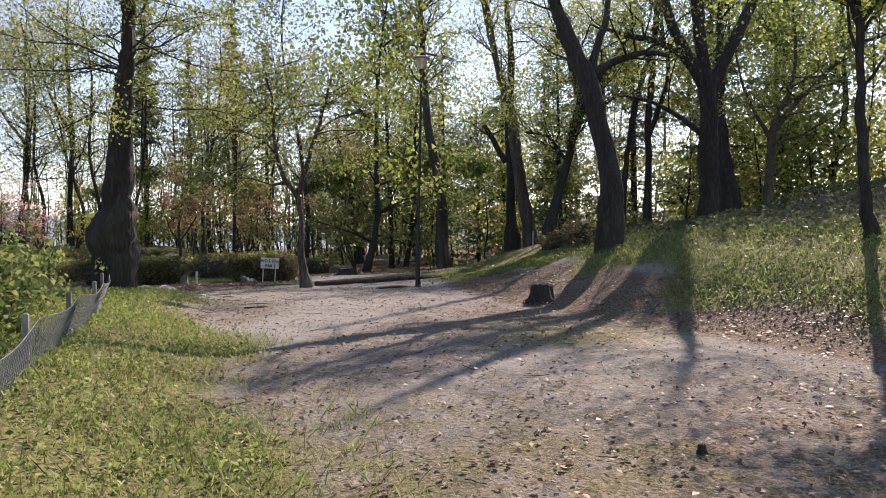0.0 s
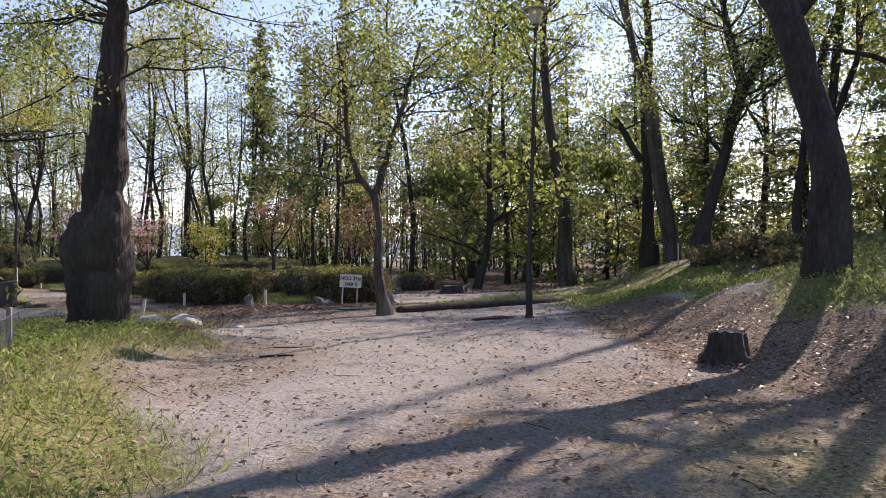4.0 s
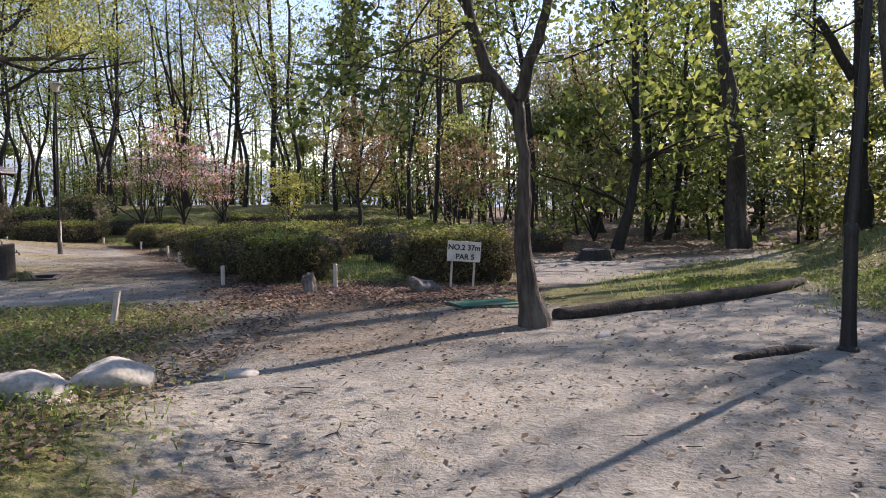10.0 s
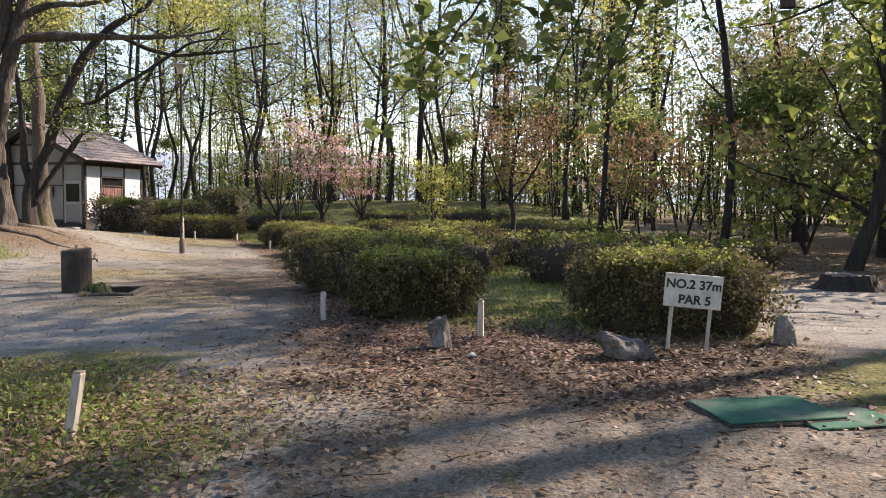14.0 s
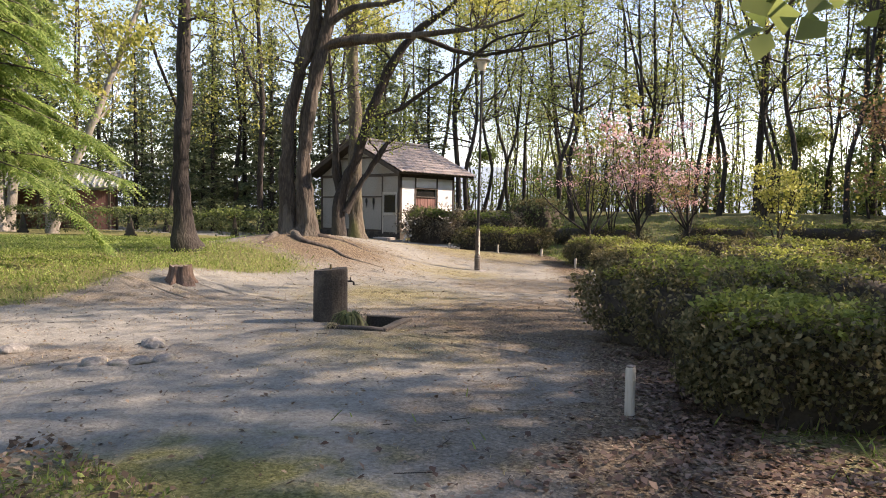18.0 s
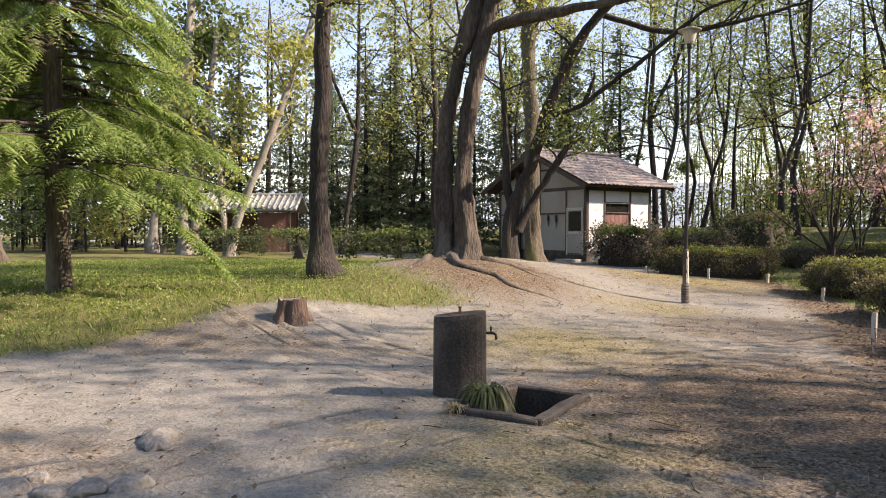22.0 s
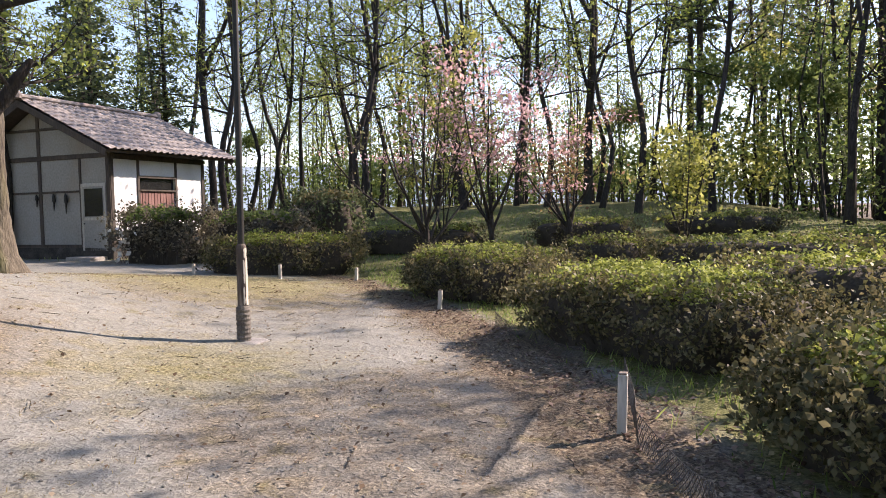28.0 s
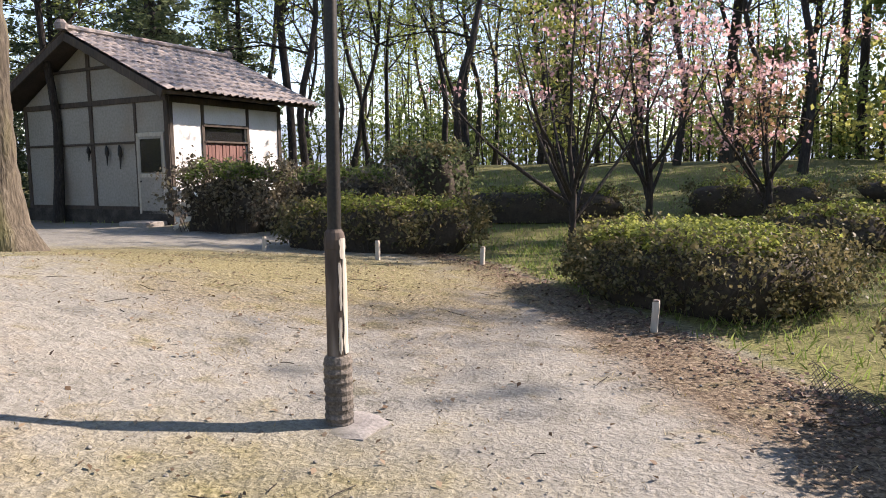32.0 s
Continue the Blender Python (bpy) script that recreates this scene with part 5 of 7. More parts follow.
# ---- hedges ----
def hedge(x, y, w, d, h, seed, rz=0, label="clipped azalea hedge with yellow-green new leaves on top", n=3000, size=.055, top_share=.45, category="hedge", group="clipped hedges", leaf=None, leaf_top=None, lump=.1, name="hedge", core_share=.88, loose=.05):
    """A clipped shrub: a dark twiggy core, a skin of small leaves with an uneven outline, brighter shoots on top."""
    rng = np.random.default_rng(seed)
    z = min(at_ground(x, y), at_ground(x + .5, y + .5)) - .02
    t = thing(name, x, y, z, label, category, group, rz)

    def shell(u, v):
        """A point on a rounded box, from an angle and a height share."""
        e = .58
        cx, sx = np.cos(u), np.sin(u)
        k = 1 / (np.abs(cx) ** (2 / e) + np.abs(sx) ** (2 / e)) ** (e / 2)
        taper = np.where(v < .35, .9 + .28 * v, np.where(v > .6, np.sqrt(np.clip(1 - ((v - .6) / .42) ** 2 * .6, 0, 1)), 1.0))
        wave = 1 + lump * np.sin(3 * u + seed) * np.cos(2 * u + 1.7 * seed) + .06 * np.sin(7 * u + 2 * seed + 3 * v) + .045 * np.sin(13 * u + 9 * v + seed)
        return np.stack([cx * k * w / 2 * taper * wave, sx * k * d / 2 * taper * wave, v * h], -1)
    bumps = shell(rng.random(26) * 2 * np.pi, .25 + .7 * rng.random(26)), .06 * rng.standard_normal(26) * min(1, h)

    def knobbly(p):
        """Swells and hollows as a shrub of many stems has them."""
        far = ((p[..., None, :] - bumps[0]) ** 2).sum(-1)
        return p * (1 + (bumps[1] * np.exp(-far / .07)).sum(-1))[..., None]
    us, vs = np.linspace(0, 2 * np.pi, 29)[:-1], np.array([0, .12, .3, .55, .8, .93])
    U, Vv = np.meshgrid(us, vs)
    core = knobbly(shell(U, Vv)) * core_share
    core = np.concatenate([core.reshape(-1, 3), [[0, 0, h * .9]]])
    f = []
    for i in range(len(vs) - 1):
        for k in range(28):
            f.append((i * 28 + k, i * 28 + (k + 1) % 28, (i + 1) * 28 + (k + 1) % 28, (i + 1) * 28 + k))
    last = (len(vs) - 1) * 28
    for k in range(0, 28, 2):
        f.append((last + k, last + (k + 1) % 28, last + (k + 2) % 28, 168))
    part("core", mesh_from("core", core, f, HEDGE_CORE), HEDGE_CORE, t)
    if n > 7000:
        lines = []
        for k in range(90):
            q = shell(np.array([rng.random() * 2 * np.pi]), np.array([.35 + .5 * rng.random()]))[0]
            g = np.array([q[0] * .8, q[1] * .8, 0]) + rng.standard_normal(3) * [.05, .05, 0]
            lines.append(np.array([(*g, .009), (*(g * .45 + q * .55 + rng.standard_normal(3) * .03), .006), (*(q * 1.03), .003)]))
        v, f = tubes(lines, 4)
        tagged(part("brushwood", mesh_from("brushwood", v, f, BARK_BROWN), BARK_BROWN, t, "thin bare brown stems"), kind="stuff")
    m = int(n * (1 - top_share))
    tuft_n = max(60, m // 14)
    tu, tv = rng.random(tuft_n) * 2 * np.pi, .12 + .88 * rng.random(tuft_n) ** .7
    pick = rng.integers(0, tuft_n, m)
    s = knobbly(shell(tu, tv)) * (1 + rng.standard_normal((tuft_n, 1)) * loose)
    s = s[pick] + rng.standard_normal((m, 3)) * size * 1.5
    low = s[:, 2] > .05 + .14 * rng.random(m)
    tagged(part("foliage", mesh_from("foliage", *leaves(s[low], size, rng), leaf or LEAF_HEDGE), LEAF_HEDGE, t), kind="stuff")
    m = n - m
    tuft_n = max(60, m // 10)
    u, q = rng.random(tuft_n) * 2 * np.pi, np.sqrt(rng.random(tuft_n))
    s = shell(u, np.full(tuft_n, .9)) * np.stack([q, q, np.ones(tuft_n)], 1)
    s[:, 2] = h * (.87 + .05 * np.sin(s[:, 0] * 3 + seed) * np.cos(s[:, 1] * 3.4) + .05 * np.sin(s[:, 0] * 9 + seed) * np.sin(s[:, 1] * 8) + .12 * (1 - q ** 2.6)) + rng.standard_normal(tuft_n) * .035 + .12 * rng.random(tuft_n) * (rng.random(tuft_n) < .08)
    s = s[rng.integers(0, tuft_n, m)] + rng.standard_normal((m, 3)) * size * [1.5, 1.5, .8]
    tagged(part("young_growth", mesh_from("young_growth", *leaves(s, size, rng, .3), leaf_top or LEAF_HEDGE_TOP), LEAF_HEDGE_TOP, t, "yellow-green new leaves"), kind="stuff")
    return t


DARK_HEDGE = "dark clipped azalea hedge in the shade"
HEDGES = [
    (-7.82, 24.65, 1.62, 1.5, .86, 20, DARK_HEDGE, 12000), (-9.3, 27.1, 2.3, 2.1, .98, -30, DARK_HEDGE, 12000), (-4.36, 24.4, 2.2, 1.9, .95, 0, "clipped hedge behind the sign, dark below", 13000),
    (-5.5, 29.8, 2.5, 2.0, 1.0, 0, DARK_HEDGE, 3800), (-3.9, 32.4, 2.2, 1.7, .95, 10, "", 3000), (-8.8, 31.6, 2.6, 2.2, .9, 0, DARK_HEDGE, 3800),
    (-10.95, 32.3, 2.5, 2.6, .76, -30, "broad rounded hedge along the path", 15000), (-13.25, 35.75, 3.4, 2.1, .84, -42, "broad rounded hedge along the path", 15000),
    (-11.1, 38.9, 3.2, 1.8, .8, 0, "", 4200), (-16.6, 40.0, 3.2, 2.3, .86, -35, "broad rounded hedge along the path", 13000),
    (-15.0, 45.0, 2.1, 1.6, .76, 0, "", 3000), (-16.3, 50.4, 3.4, 1.6, .85, 0, "", 3000), (-11.6, 43.3, 5.0, 1.7, .86, -22, "long low clipped hedge", 4800),
    (-22.5, 42.7, 3.7, 1.8, .95, 8, "clipped reddish hedge beside the house bushes", 8000), (-21.2, 48.7, 4.3, 1.5, .85, 12, "", 3800), (-12.0, 53.0, 3.8, 1.5, .65, 0, "", 2600),
    (-8.6, 47.5, 3.6, 1.6, .75, 0, "", 2600), (-6.2, 43.6, 2.6, 1.5, .8, 10, "", 2400), (-7.0, 34.6, 2.2, 1.7, .85, 0, "", 2800), (-10.2, 35.2, 2.0, 1.5, .78, 0, "", 2600), (-1.5, 35.0, 1.6, 1.3, .75, 0, DARK_HEDGE, 1800),
]
for i, (x, y, w, d, h, rz, lab, n) in enumerate(HEDGES):
    # hedges meant to lie in shade get fewer of the bright top leaves
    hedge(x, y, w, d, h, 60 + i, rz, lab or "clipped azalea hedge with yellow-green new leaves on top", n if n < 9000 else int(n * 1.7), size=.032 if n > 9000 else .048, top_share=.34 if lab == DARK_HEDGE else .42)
hedge(-27.2, 43.9, 2.4, 1.9, 1.5, 91, 20, "loose bush with reddish leaves and white flowers beside the house", 8000, .055, .35, "bush", "house bushes", LEAF_BUSH, LEAF_GREEN, .16, "bush", .75, .13)
hedge(-25.9, 46.5, 3.2, 2.0, 1.4, 92, 10, "dense dark green bush beside the house", 4200, .07, .4, "bush", "house bushes", LEAF_BUSH, LEAF_GREEN, .12, "bush", .8, .1)
hedge(-25.5, 50.5, 2.6, 2.2, 1.9, 93, 0, "dark rounded evergreen bush", 3600, .08, .35, "bush", "house bushes", LEAF_DARK, LEAF_HEDGE, .12, "bush")
for i, (x, y, w, d, h) in enumerate(((5.9, 16.0, 2.8, 2.0, .36), (6.3, 18.4, 2.8, 2.2, .4), (7.1, 20.8, 3.0, 2.4, .42), (7.3, 23.4, 2.6, 2.0, .4))):
    hedge(x, y, w, d, h, 120 + i, 70 + 25 * i, "low dark brush and dead twigs on the bank", 3400, .07, .4, "brush", "brush on the bank", LEAF_HEDGE, LEAF_DARK, .2, "brush", .85, .14)
for i, (x, y, w, d, h) in enumerate(((-8.5, 8.4, 1.5, 2.0, .85), (-8.9, 11.2, 1.6, 2.2, .8), (-8.2, 6.4, 1.2, 1.6, .6))):
    hedge(x, y, w, d, h, 130 + i, 20 * i, "loose leafy green shrub behind the wire fence", 5200, .05, .4, "shrub", "shrubs behind the fence", LEAF_GREEN, LEAF_SPRING, .2, "shrub", .5, .2)
rng = np.random.default_rng(77)
wf = rng.standard_normal((40, 3)) * [.14, .14, .26] + [-27.75, 42.85, .55 + at_ground(-27, 43.5)]
tagged(new("flowers", mesh_from("flowers", *leaves(wf, .1, rng), SIGN_WHITE)), "small white flowers on the bush", "flowers", kind="stuff")
for i, (x, y, w, d, h) in enumerate(((-40.2, 31.5, 6.5, .7, 1.15), (-34.6, 33.4, 6.0, .7, 1.15), (-29.6, 34.9, 4.6, .7, 1.1))):
    hedge(x, y, w, d, h, 95 + i, 14 if i else 12, "thin see-through trimmed shrub fence along the lawn", 3000, .06, .3, "hedge", "shrub fence", LEAF_DARK, LEAF_GREEN, .02, core_share=.12, loose=.12)


# ---- lamps ----
def peeled(z0, z1, a0, a1, r, seed):
    """A thin curved flake with ragged edges that lies on a round post."""
    rng = np.random.default_rng(seed)
    bm, rows = bmesh.new(), []
    for i in range(9):
        z = z0 + (z1 - z0) * i / 8
        b0, b1 = a0 + .14 * rng.random() + .1 * (i in (0, 8)), a1 - .14 * rng.random() - .1 * (i in (0, 8))
        ring = [(r - .008, b0)] + [(r, b0 + (b1 - b0) * k / 4) for k in range(5)] + [(r - .008, b1)]
        rows.append([bm.verts.new((q * math.cos(a), q * math.sin(a), z)) for q, a in ring])
    for lo, hi in zip(rows, rows[1:]):
        for k in range(6):
            bm.faces.new((lo[k], lo[k + 1], hi[k + 1], hi[k]))
    return bm


def street_lamp(x, y, label, sleeve, wrap, lean=(0, 0), taller=0.0):
    t = thing("street_lamp", x, y, at_ground(x, y), label, "street lamp")
    v, f = tubes([np.array([(0, 0, -.3, .042), (0, 0, 1.0, .04), (lean[0] * .5, lean[1] * .5, 3, .036), (lean[0], lean[1], 5.3 + taller, .03)])], 14)
    part("pole", mesh_from("pole", v, f, METAL_DARK, True), METAL_DARK, t)
    bm = turned([(.06, .0), (.063, .1), (.06, .95), (.06, 1.05), (.064, 1.06), (.064, 1.11), (.056, 1.15), (.04, 1.17)], 14, .02, 3)
    part("sleeve", bm, sleeve, t, "peeling wooden sleeve round the pole" if wrap else "")
    if wrap:
        bm = turned([(.08, -.05), (.085, .02)] + [(.08 + .008 * (i % 2), .03 + .027 * i) for i in range(14)] + [(.075, .42), (.06, .43)], 16, .02, 4)
        for k, (z0, z1, a0, a1) in enumerate(((.44, 1.0, -.35, .5), (.7, .98, -.75, -.3), (1.0, 1.12, -.6, .25), (.44, .66, -.85, -.42))):
            part("peeled_patch", peeled(z0, z1, a0, a1, .0655, 60 + k), WOOD_PALE, t, "pale bare patch where the brown coat has peeled")
        part("rope_wrap", bm, ROPE, t, "grey rope wound round the foot")
        part("footing", turned([(.27, -.1), (.25, .0), (.2, .01), (.02, .014)], 12, .08, 9), CONCRETE, t, "pale worn concrete footing")
    else:
        part("foot", turned([(.1, -.1), (.095, .03), (.075, .05), (.062, .3)], 14, .02, 5), METAL_DARK, t)
    c = (lean[0], lean[1])
    k = taller
    part("neck", turned([(.05, 5.28 + k), (.06, 5.3 + k), (.06, 5.38 + k), (.05, 5.4 + k)], 12, 0, 1, c), METAL_DARK, t)
    part("shade", turned([(.07, 5.38 + k), (.1, 5.42 + k), (.145, 5.6 + k), (.15, 5.66 + k)], 18, 0, 1, c), SHADE_GLASS, t, "cream frosted cone shade")
    part("cap", turned([(.15, 5.655 + k), (.235, 5.65 + k), (.24, 5.67 + k), (.15, 5.7 + k), (.03, 5.72 + k)], 18, 0, 1, c), METAL_PALE, t)
    return t


street_lamp(-.8, 17.1, "dark metal park lamp on a tall thin pole", METAL_DARK, False, (.19, .0), .25)
street_lamp(-17.95, 34.58, "park lamp with a wooden sleeve and rope-wrapped foot", WOOD_PEEL, True, (.05, .0), .12)


# ---- the water post and its sump ----
def water_post(x, y):
    t = thing("water_post", x, y, at_ground(x, y), "dark stained concrete drinking post with a metal tap", "water post", rz=55)
    bm = bmesh.new()
    ring = []
    for z, grow in ((-.1, 1.02), (0, 1.02), (.05, 1.0), (.68, .985), (.715, .96)):
        r = []
        for k in range(20):
            a = 2 * math.pi * k / 20
            px, py = .245 * math.cos(a) * grow, .185 * math.sin(a) * grow
            if py > .1:
                py = .1 + (py - .1) * .25
            r.append(bm.verts.new((px, py, z + (.05 * (px + .245) / .49 if z > .5 else 0))))
        ring.append(r)
    for a, b in zip(ring, ring[1:]):
        for k in range(20):
            bm.faces.new((a[k], a[(k + 1) % 20], b[(k + 1) % 20], b[k]))
    bm.faces.new(ring[-1])
    bm.faces.new(ring[0][::-1])
    part("body", bm, CONCRETE_DARK, t)
    part("rim", turned([(.12, .715), (.125, .735), (.1, .742), (.02, .735)], 16, .03, 2), CONCRETE_DARK, t, "shallow worn bowl on top")
    part("spout", turned([(.018, .73), (.02, .76), (.012, .765), (.012, .79), (.02, .8), (.008, .81)], 10), BRASS, t, "small drinking spout")
    v, f = tubes([np.array([(.2, 0, .56, .014), (.3, 0, .56, .014), (.33, 0, .545, .014), (.335, 0, .5, .014)])], 8)
    tap = part("tap", mesh_from("tap", v, f, METAL_DARK, True), METAL_DARK, t, "bent dark metal tap")
    v, f = tubes([np.array([(.285, -.035, .615, .007), (.285, .035, .615, .007)]), np.array([(.285, 0, .56, .008), (.285, 0, .615, .008)])], 6)
    part("handle", mesh_from("handle", v, f, METAL_DARK), METAL_DARK, tap)
    return t


water_post(-14.0, 25.42)


def sump(corners):
    """A square drain pit in the ground: four kerbs whose walls go down, a near-black sheet at the bottom."""
    cx, cy = sum(c[0] for c in corners) / 4, sum(c[1] for c in corners) / 4
    z = at_ground(cx, cy) + .34
    t = thing("drain_sump", cx, cy, z, "sunken square concrete drain pit, dark inside", "drain")
    for (xa, ya), (xb, yb) in zip(corners, corners[1:] + corners[:1]):
        L, a = math.hypot(xb - xa, yb - ya), math.degrees(math.atan2(yb - ya, xb - xa))
        bm = bmesh.new()
        slab(bm, -.02, -.055, -.45, L + .02, .055, .04, .014)
        bmesh.ops.subdivide_edges(bm, edges=[e for e in bm.edges if e.calc_length() > .4], cuts=6)
        for v in bm.verts:
            v.co += Vector((0, noise.noise(v.co * 4 + Vector((xa, ya, 0))) * .016, noise.noise(v.co * 5 + Vector((ya, xa, 3))) * .018))
        bmesh.ops.transform(bm, matrix=pose(xa - cx, ya - cy, 0, 0, 0, a), verts=bm.verts)
        part("kerb", bm, CONCRETE_DARK, t)
    bm = bmesh.new()
    vs = [bm.verts.new((x - cx, y - cy, -.3)) for x, y in corners]
    vs2 = [bm.verts.new((x - cx, y - cy, -.42)) for x, y in corners]
    bm.faces.new(vs)
    for i in range(4):
        bm.faces.new((vs2[i], vs2[(i + 1) % 4], vs[(i + 1) % 4], vs[i]))
    part("bottom", bm, HOLE, t, "near-black sheet for the darkness in the pit")
    return t


sump(PIT)


def tuft(name, x, y, z, seed, n, r, h, mat, label, category="grass tuft", droop=.5, w=.006):
    """A clump of arching strap leaves, each a bent tapering blade."""
    rng = np.random.default_rng(seed)
    V, Fc = [], []
    for i in range(n):
        a, q = rng.random() * 2 * math.pi, rng.random()
        L, R = h * (.55 + .6 * rng.random()), r * (.6 + .55 * rng.random())
        ca, sa = math.cos(a), math.sin(a)
        for k in range(6):
            u = k / 5
            d = R * (.12 * q + u)
            zz = L * (1 - (2 * u - .9) ** 2 / .81 * (1 if u < .45 else droop)) - .02
            ww = w * (1 - .9 * u ** 2)
            V += [(ca * d - sa * ww, sa * d + ca * ww, zz), (ca * d + sa * ww, sa * d - ca * ww, zz)]
        b = i * 12
        Fc += [(b + 2 * k, b + 2 * k + 1, b + 2 * k + 3, b + 2 * k + 2) for k in range(5)]
    ob = new(name, mesh_from(name, V, Fc, mat, True))
    ob.location = (x, y, z)
    return tagged(ob, label, category, kind="stuff")


pz = at_ground(-13.9, 24.8)
tuft("grass_clump", -13.55, 25.35, pz + .03, 5, 130, .3, .16, LEAF_DARK, "drooping clump of strap-leaved grass at the drain", droop=1.5, w=.011)
tuft("grass_clump", -13.5, 24.97, pz, 6, 60, .13, .09, STRAW, "dry grass clump at the drain kerb")


# ---- sign, stakes, mat, stumps, rocks ----
def lettering(text, size, x, z, parent, name):
    cu = bpy.data.curves.new(name, "FONT")
    cu.body, cu.size, cu.align_x, cu.extrude, cu.offset = text, size, "CENTER", .0015, .004
    tmp = new(name, cu)
    me = bpy.data.meshes.new_from_object(tmp.evaluated_get(bpy.context.evaluated_depsgraph_get()))
    bpy.data.objects.remove(tmp)
    me.materials.clear()
    me.materials.append(SIGN_INK)
    ob = part(name, me, SIGN_INK, parent, "dark painted letters")
    ob.matrix_basis = pose(x, -.016, z, 90, 0, 0)
    return ob


sg = thing("sign_board", -4.29, 22.5, at_ground(-4.29, 22.5), "white wooden hole sign on two legs, dark letters", "sign", rz=5)
sg.rotation_mode = "XYZ"
sg.matrix_world = sg.matrix_world @ pose(0, 0, 0, 0, 4, 0)
part("panel", box(-.27, -.013, .47, .27, .013, .79), SIGN_WHITE, sg)
for nm, b in (("border", (-.275, -.018, .78, .275, .018, .8)), ("border", (-.275, -.018, .46, .275, .018, .475)), ("border", (-.28, -.018, .46, -.265, .018, .8)), ("border", (.265, -.018, .46, .28, .018, .8))):
    part(nm, box(*b, .003), SIGN_WHITE, sg)
for sx in (-.19, .19):
    part("leg", box(sx - .018, .005, -.2, sx + .018, .035, .5), WOOD_PALE, sg)
lettering("NO.2 37m", .125, 0, .655, sg, "text_upper")
lettering("PAR 5", .125, .02, .5, sg, "text_lower")


def stake(x, y, h, label="short weathered white wooden stake", tilt=(0, 0), w=.032):
    t = thing("stake", x, y, at_ground(x, y), label, "stake", "stakes along the path")
    bm = box(-w, -w, -.2, w, w, h, .008)
    for v in bm.verts:
        v.co.x += tilt[0] * max(0, v.co.z)
        v.co.y += tilt[1] * max(0, v.co.z)
    part("shaft", bm, WOOD_PALE, t)
    bm = box(-w * .96, -w * .96, h, w * .96, w * .96, h + .012, .006)
    for v in bm.verts:
        v.co.x += tilt[0] * h
        v.co.y += tilt[1] * h
    part("cut_end", bm, WOOD_CUT, t, "darker cut end")
    return t


for x, y, h, tl in ((-8.7, 23.6, .37, (0, 0)), (-6.46, 22.72, .42, (0, 0)), (-13.34, 32.37, .42, (.04, 0)), (-16.7, 37.95, .3, (.1, 0)), (-19.9, 41.4, .28, (.08, 0)), (-21.5, 40.9, .3, (0, 0)), (-24.0, 41.1, .25, (.1, 0)), (-10.8, 28.6, .3, (0, 0)), (-12.2, 30.4, .3, (0, 0))):
    stake(x, y, h, tilt=tl)
stake(-8.4, 18.7, .42, "leaning pale stake in the grass verge", (.22, .08), .03)
stake(6.9, 27.2, .75, "thin pale split stake beside the leaning trunk", (.03, 0), .022)
mk = thing("marker_post", -3.84, 35.6, at_ground(-3.84, 35.6), "white hole marker on a thin stake", "marker")
part("stake", box(-.02, -.02, -.2, .02, .02, .7), WOOD_PALE, mk)
part("plate", box(-.07, -.035, .55, .07, -.02, .95), SIGN_WHITE, mk, "clean white plate")

tm = thing("tee_mat", -4.0, 20.3, at_ground(-4.0, 20.3), "worn green artificial turf mat on the ground", "mat", rz=24)
part("base", box(-.46, -.3, -.02, .46, .3, .022, .012), CONCRETE_DARK, tm, "dark edge under the turf")
part("turf", box(-.44, -.28, .022, .44, .28, .038, .006), MAT_GREEN, tm)
bm = box(.1, -.42, .0, .78, -.02, .014, .006)
part("net", bm, MAT_GREEN, tm, "thin loose net lying over the ground")


def stump(x, y, r, h, seed, label, sunk=.1, bark=BARK_BROWN):
    """A cut stump: a lobed trunk that spreads into roots, a ragged rim, a worn hollowed face."""
    t = thing("tree_stump", x, y, at_ground(x, y), label, "tree stump")
    rng = np.random.default_rng(seed)
    n, ph = 40, rng.random(4) * 6.28
    a = np.arange(n) * 2 * np.pi / n
    lobe = .1 * np.sin(5 * a + ph[0]) + .07 * np.sin(3 * a + ph[1]) + .05 * np.sin(9 * a + ph[2]) + .03 * rng.standard_normal(n)
    rim = h * (1 + .05 * np.sin(2 * a + ph[3]) + .03 * rng.standard_normal(n))
    rows = []
    for k, grow, lb in ((-1, 1.6, 1.6), (0, 1.42, 1.8), (.18, 1.2, 1.4), (.5, 1.05, 1.0), (.85, 1.0, .8), (1, .95, .8)):
        rad = r * grow * (1 + lobe * lb)
        z = np.full(n, -sunk) if k < 0 else rim * k
        rows.append(np.stack([rad * np.cos(a), rad * np.sin(a), z], 1))
    def skin(rings, close):
        v = np.concatenate(rings)
        i = np.arange(n)
        f = np.concatenate([np.stack([q * n + i, q * n + (i + 1) % n, (q + 1) * n + (i + 1) % n, (q + 1) * n + i], 1) for q in range(len(rings) - 1)])
        return v, f
    part("bark", mesh_from("bark", *skin(rows, False), bark), bark, t)
    face = [rows[-1] * [q, q, 1] + [0, 0, dz] for q, dz in ((.97, -.004), (.9, -.02), (.6, -.012 * h / .3), (.3, -.03), (.02, -.035))]
    for q, ring in enumerate(face[1:]):
        ring[:, 2] = ring[:, 2] * (.5 - .12 * q) + (h * (.5 + .12 * q)) - .02 + .012 * rng.standard_normal(n)
    part("cut_face", mesh_from("cut_face", *skin(face, True), WOOD_CUT), WOOD_CUT, t, "weathered cut wood")
    return t


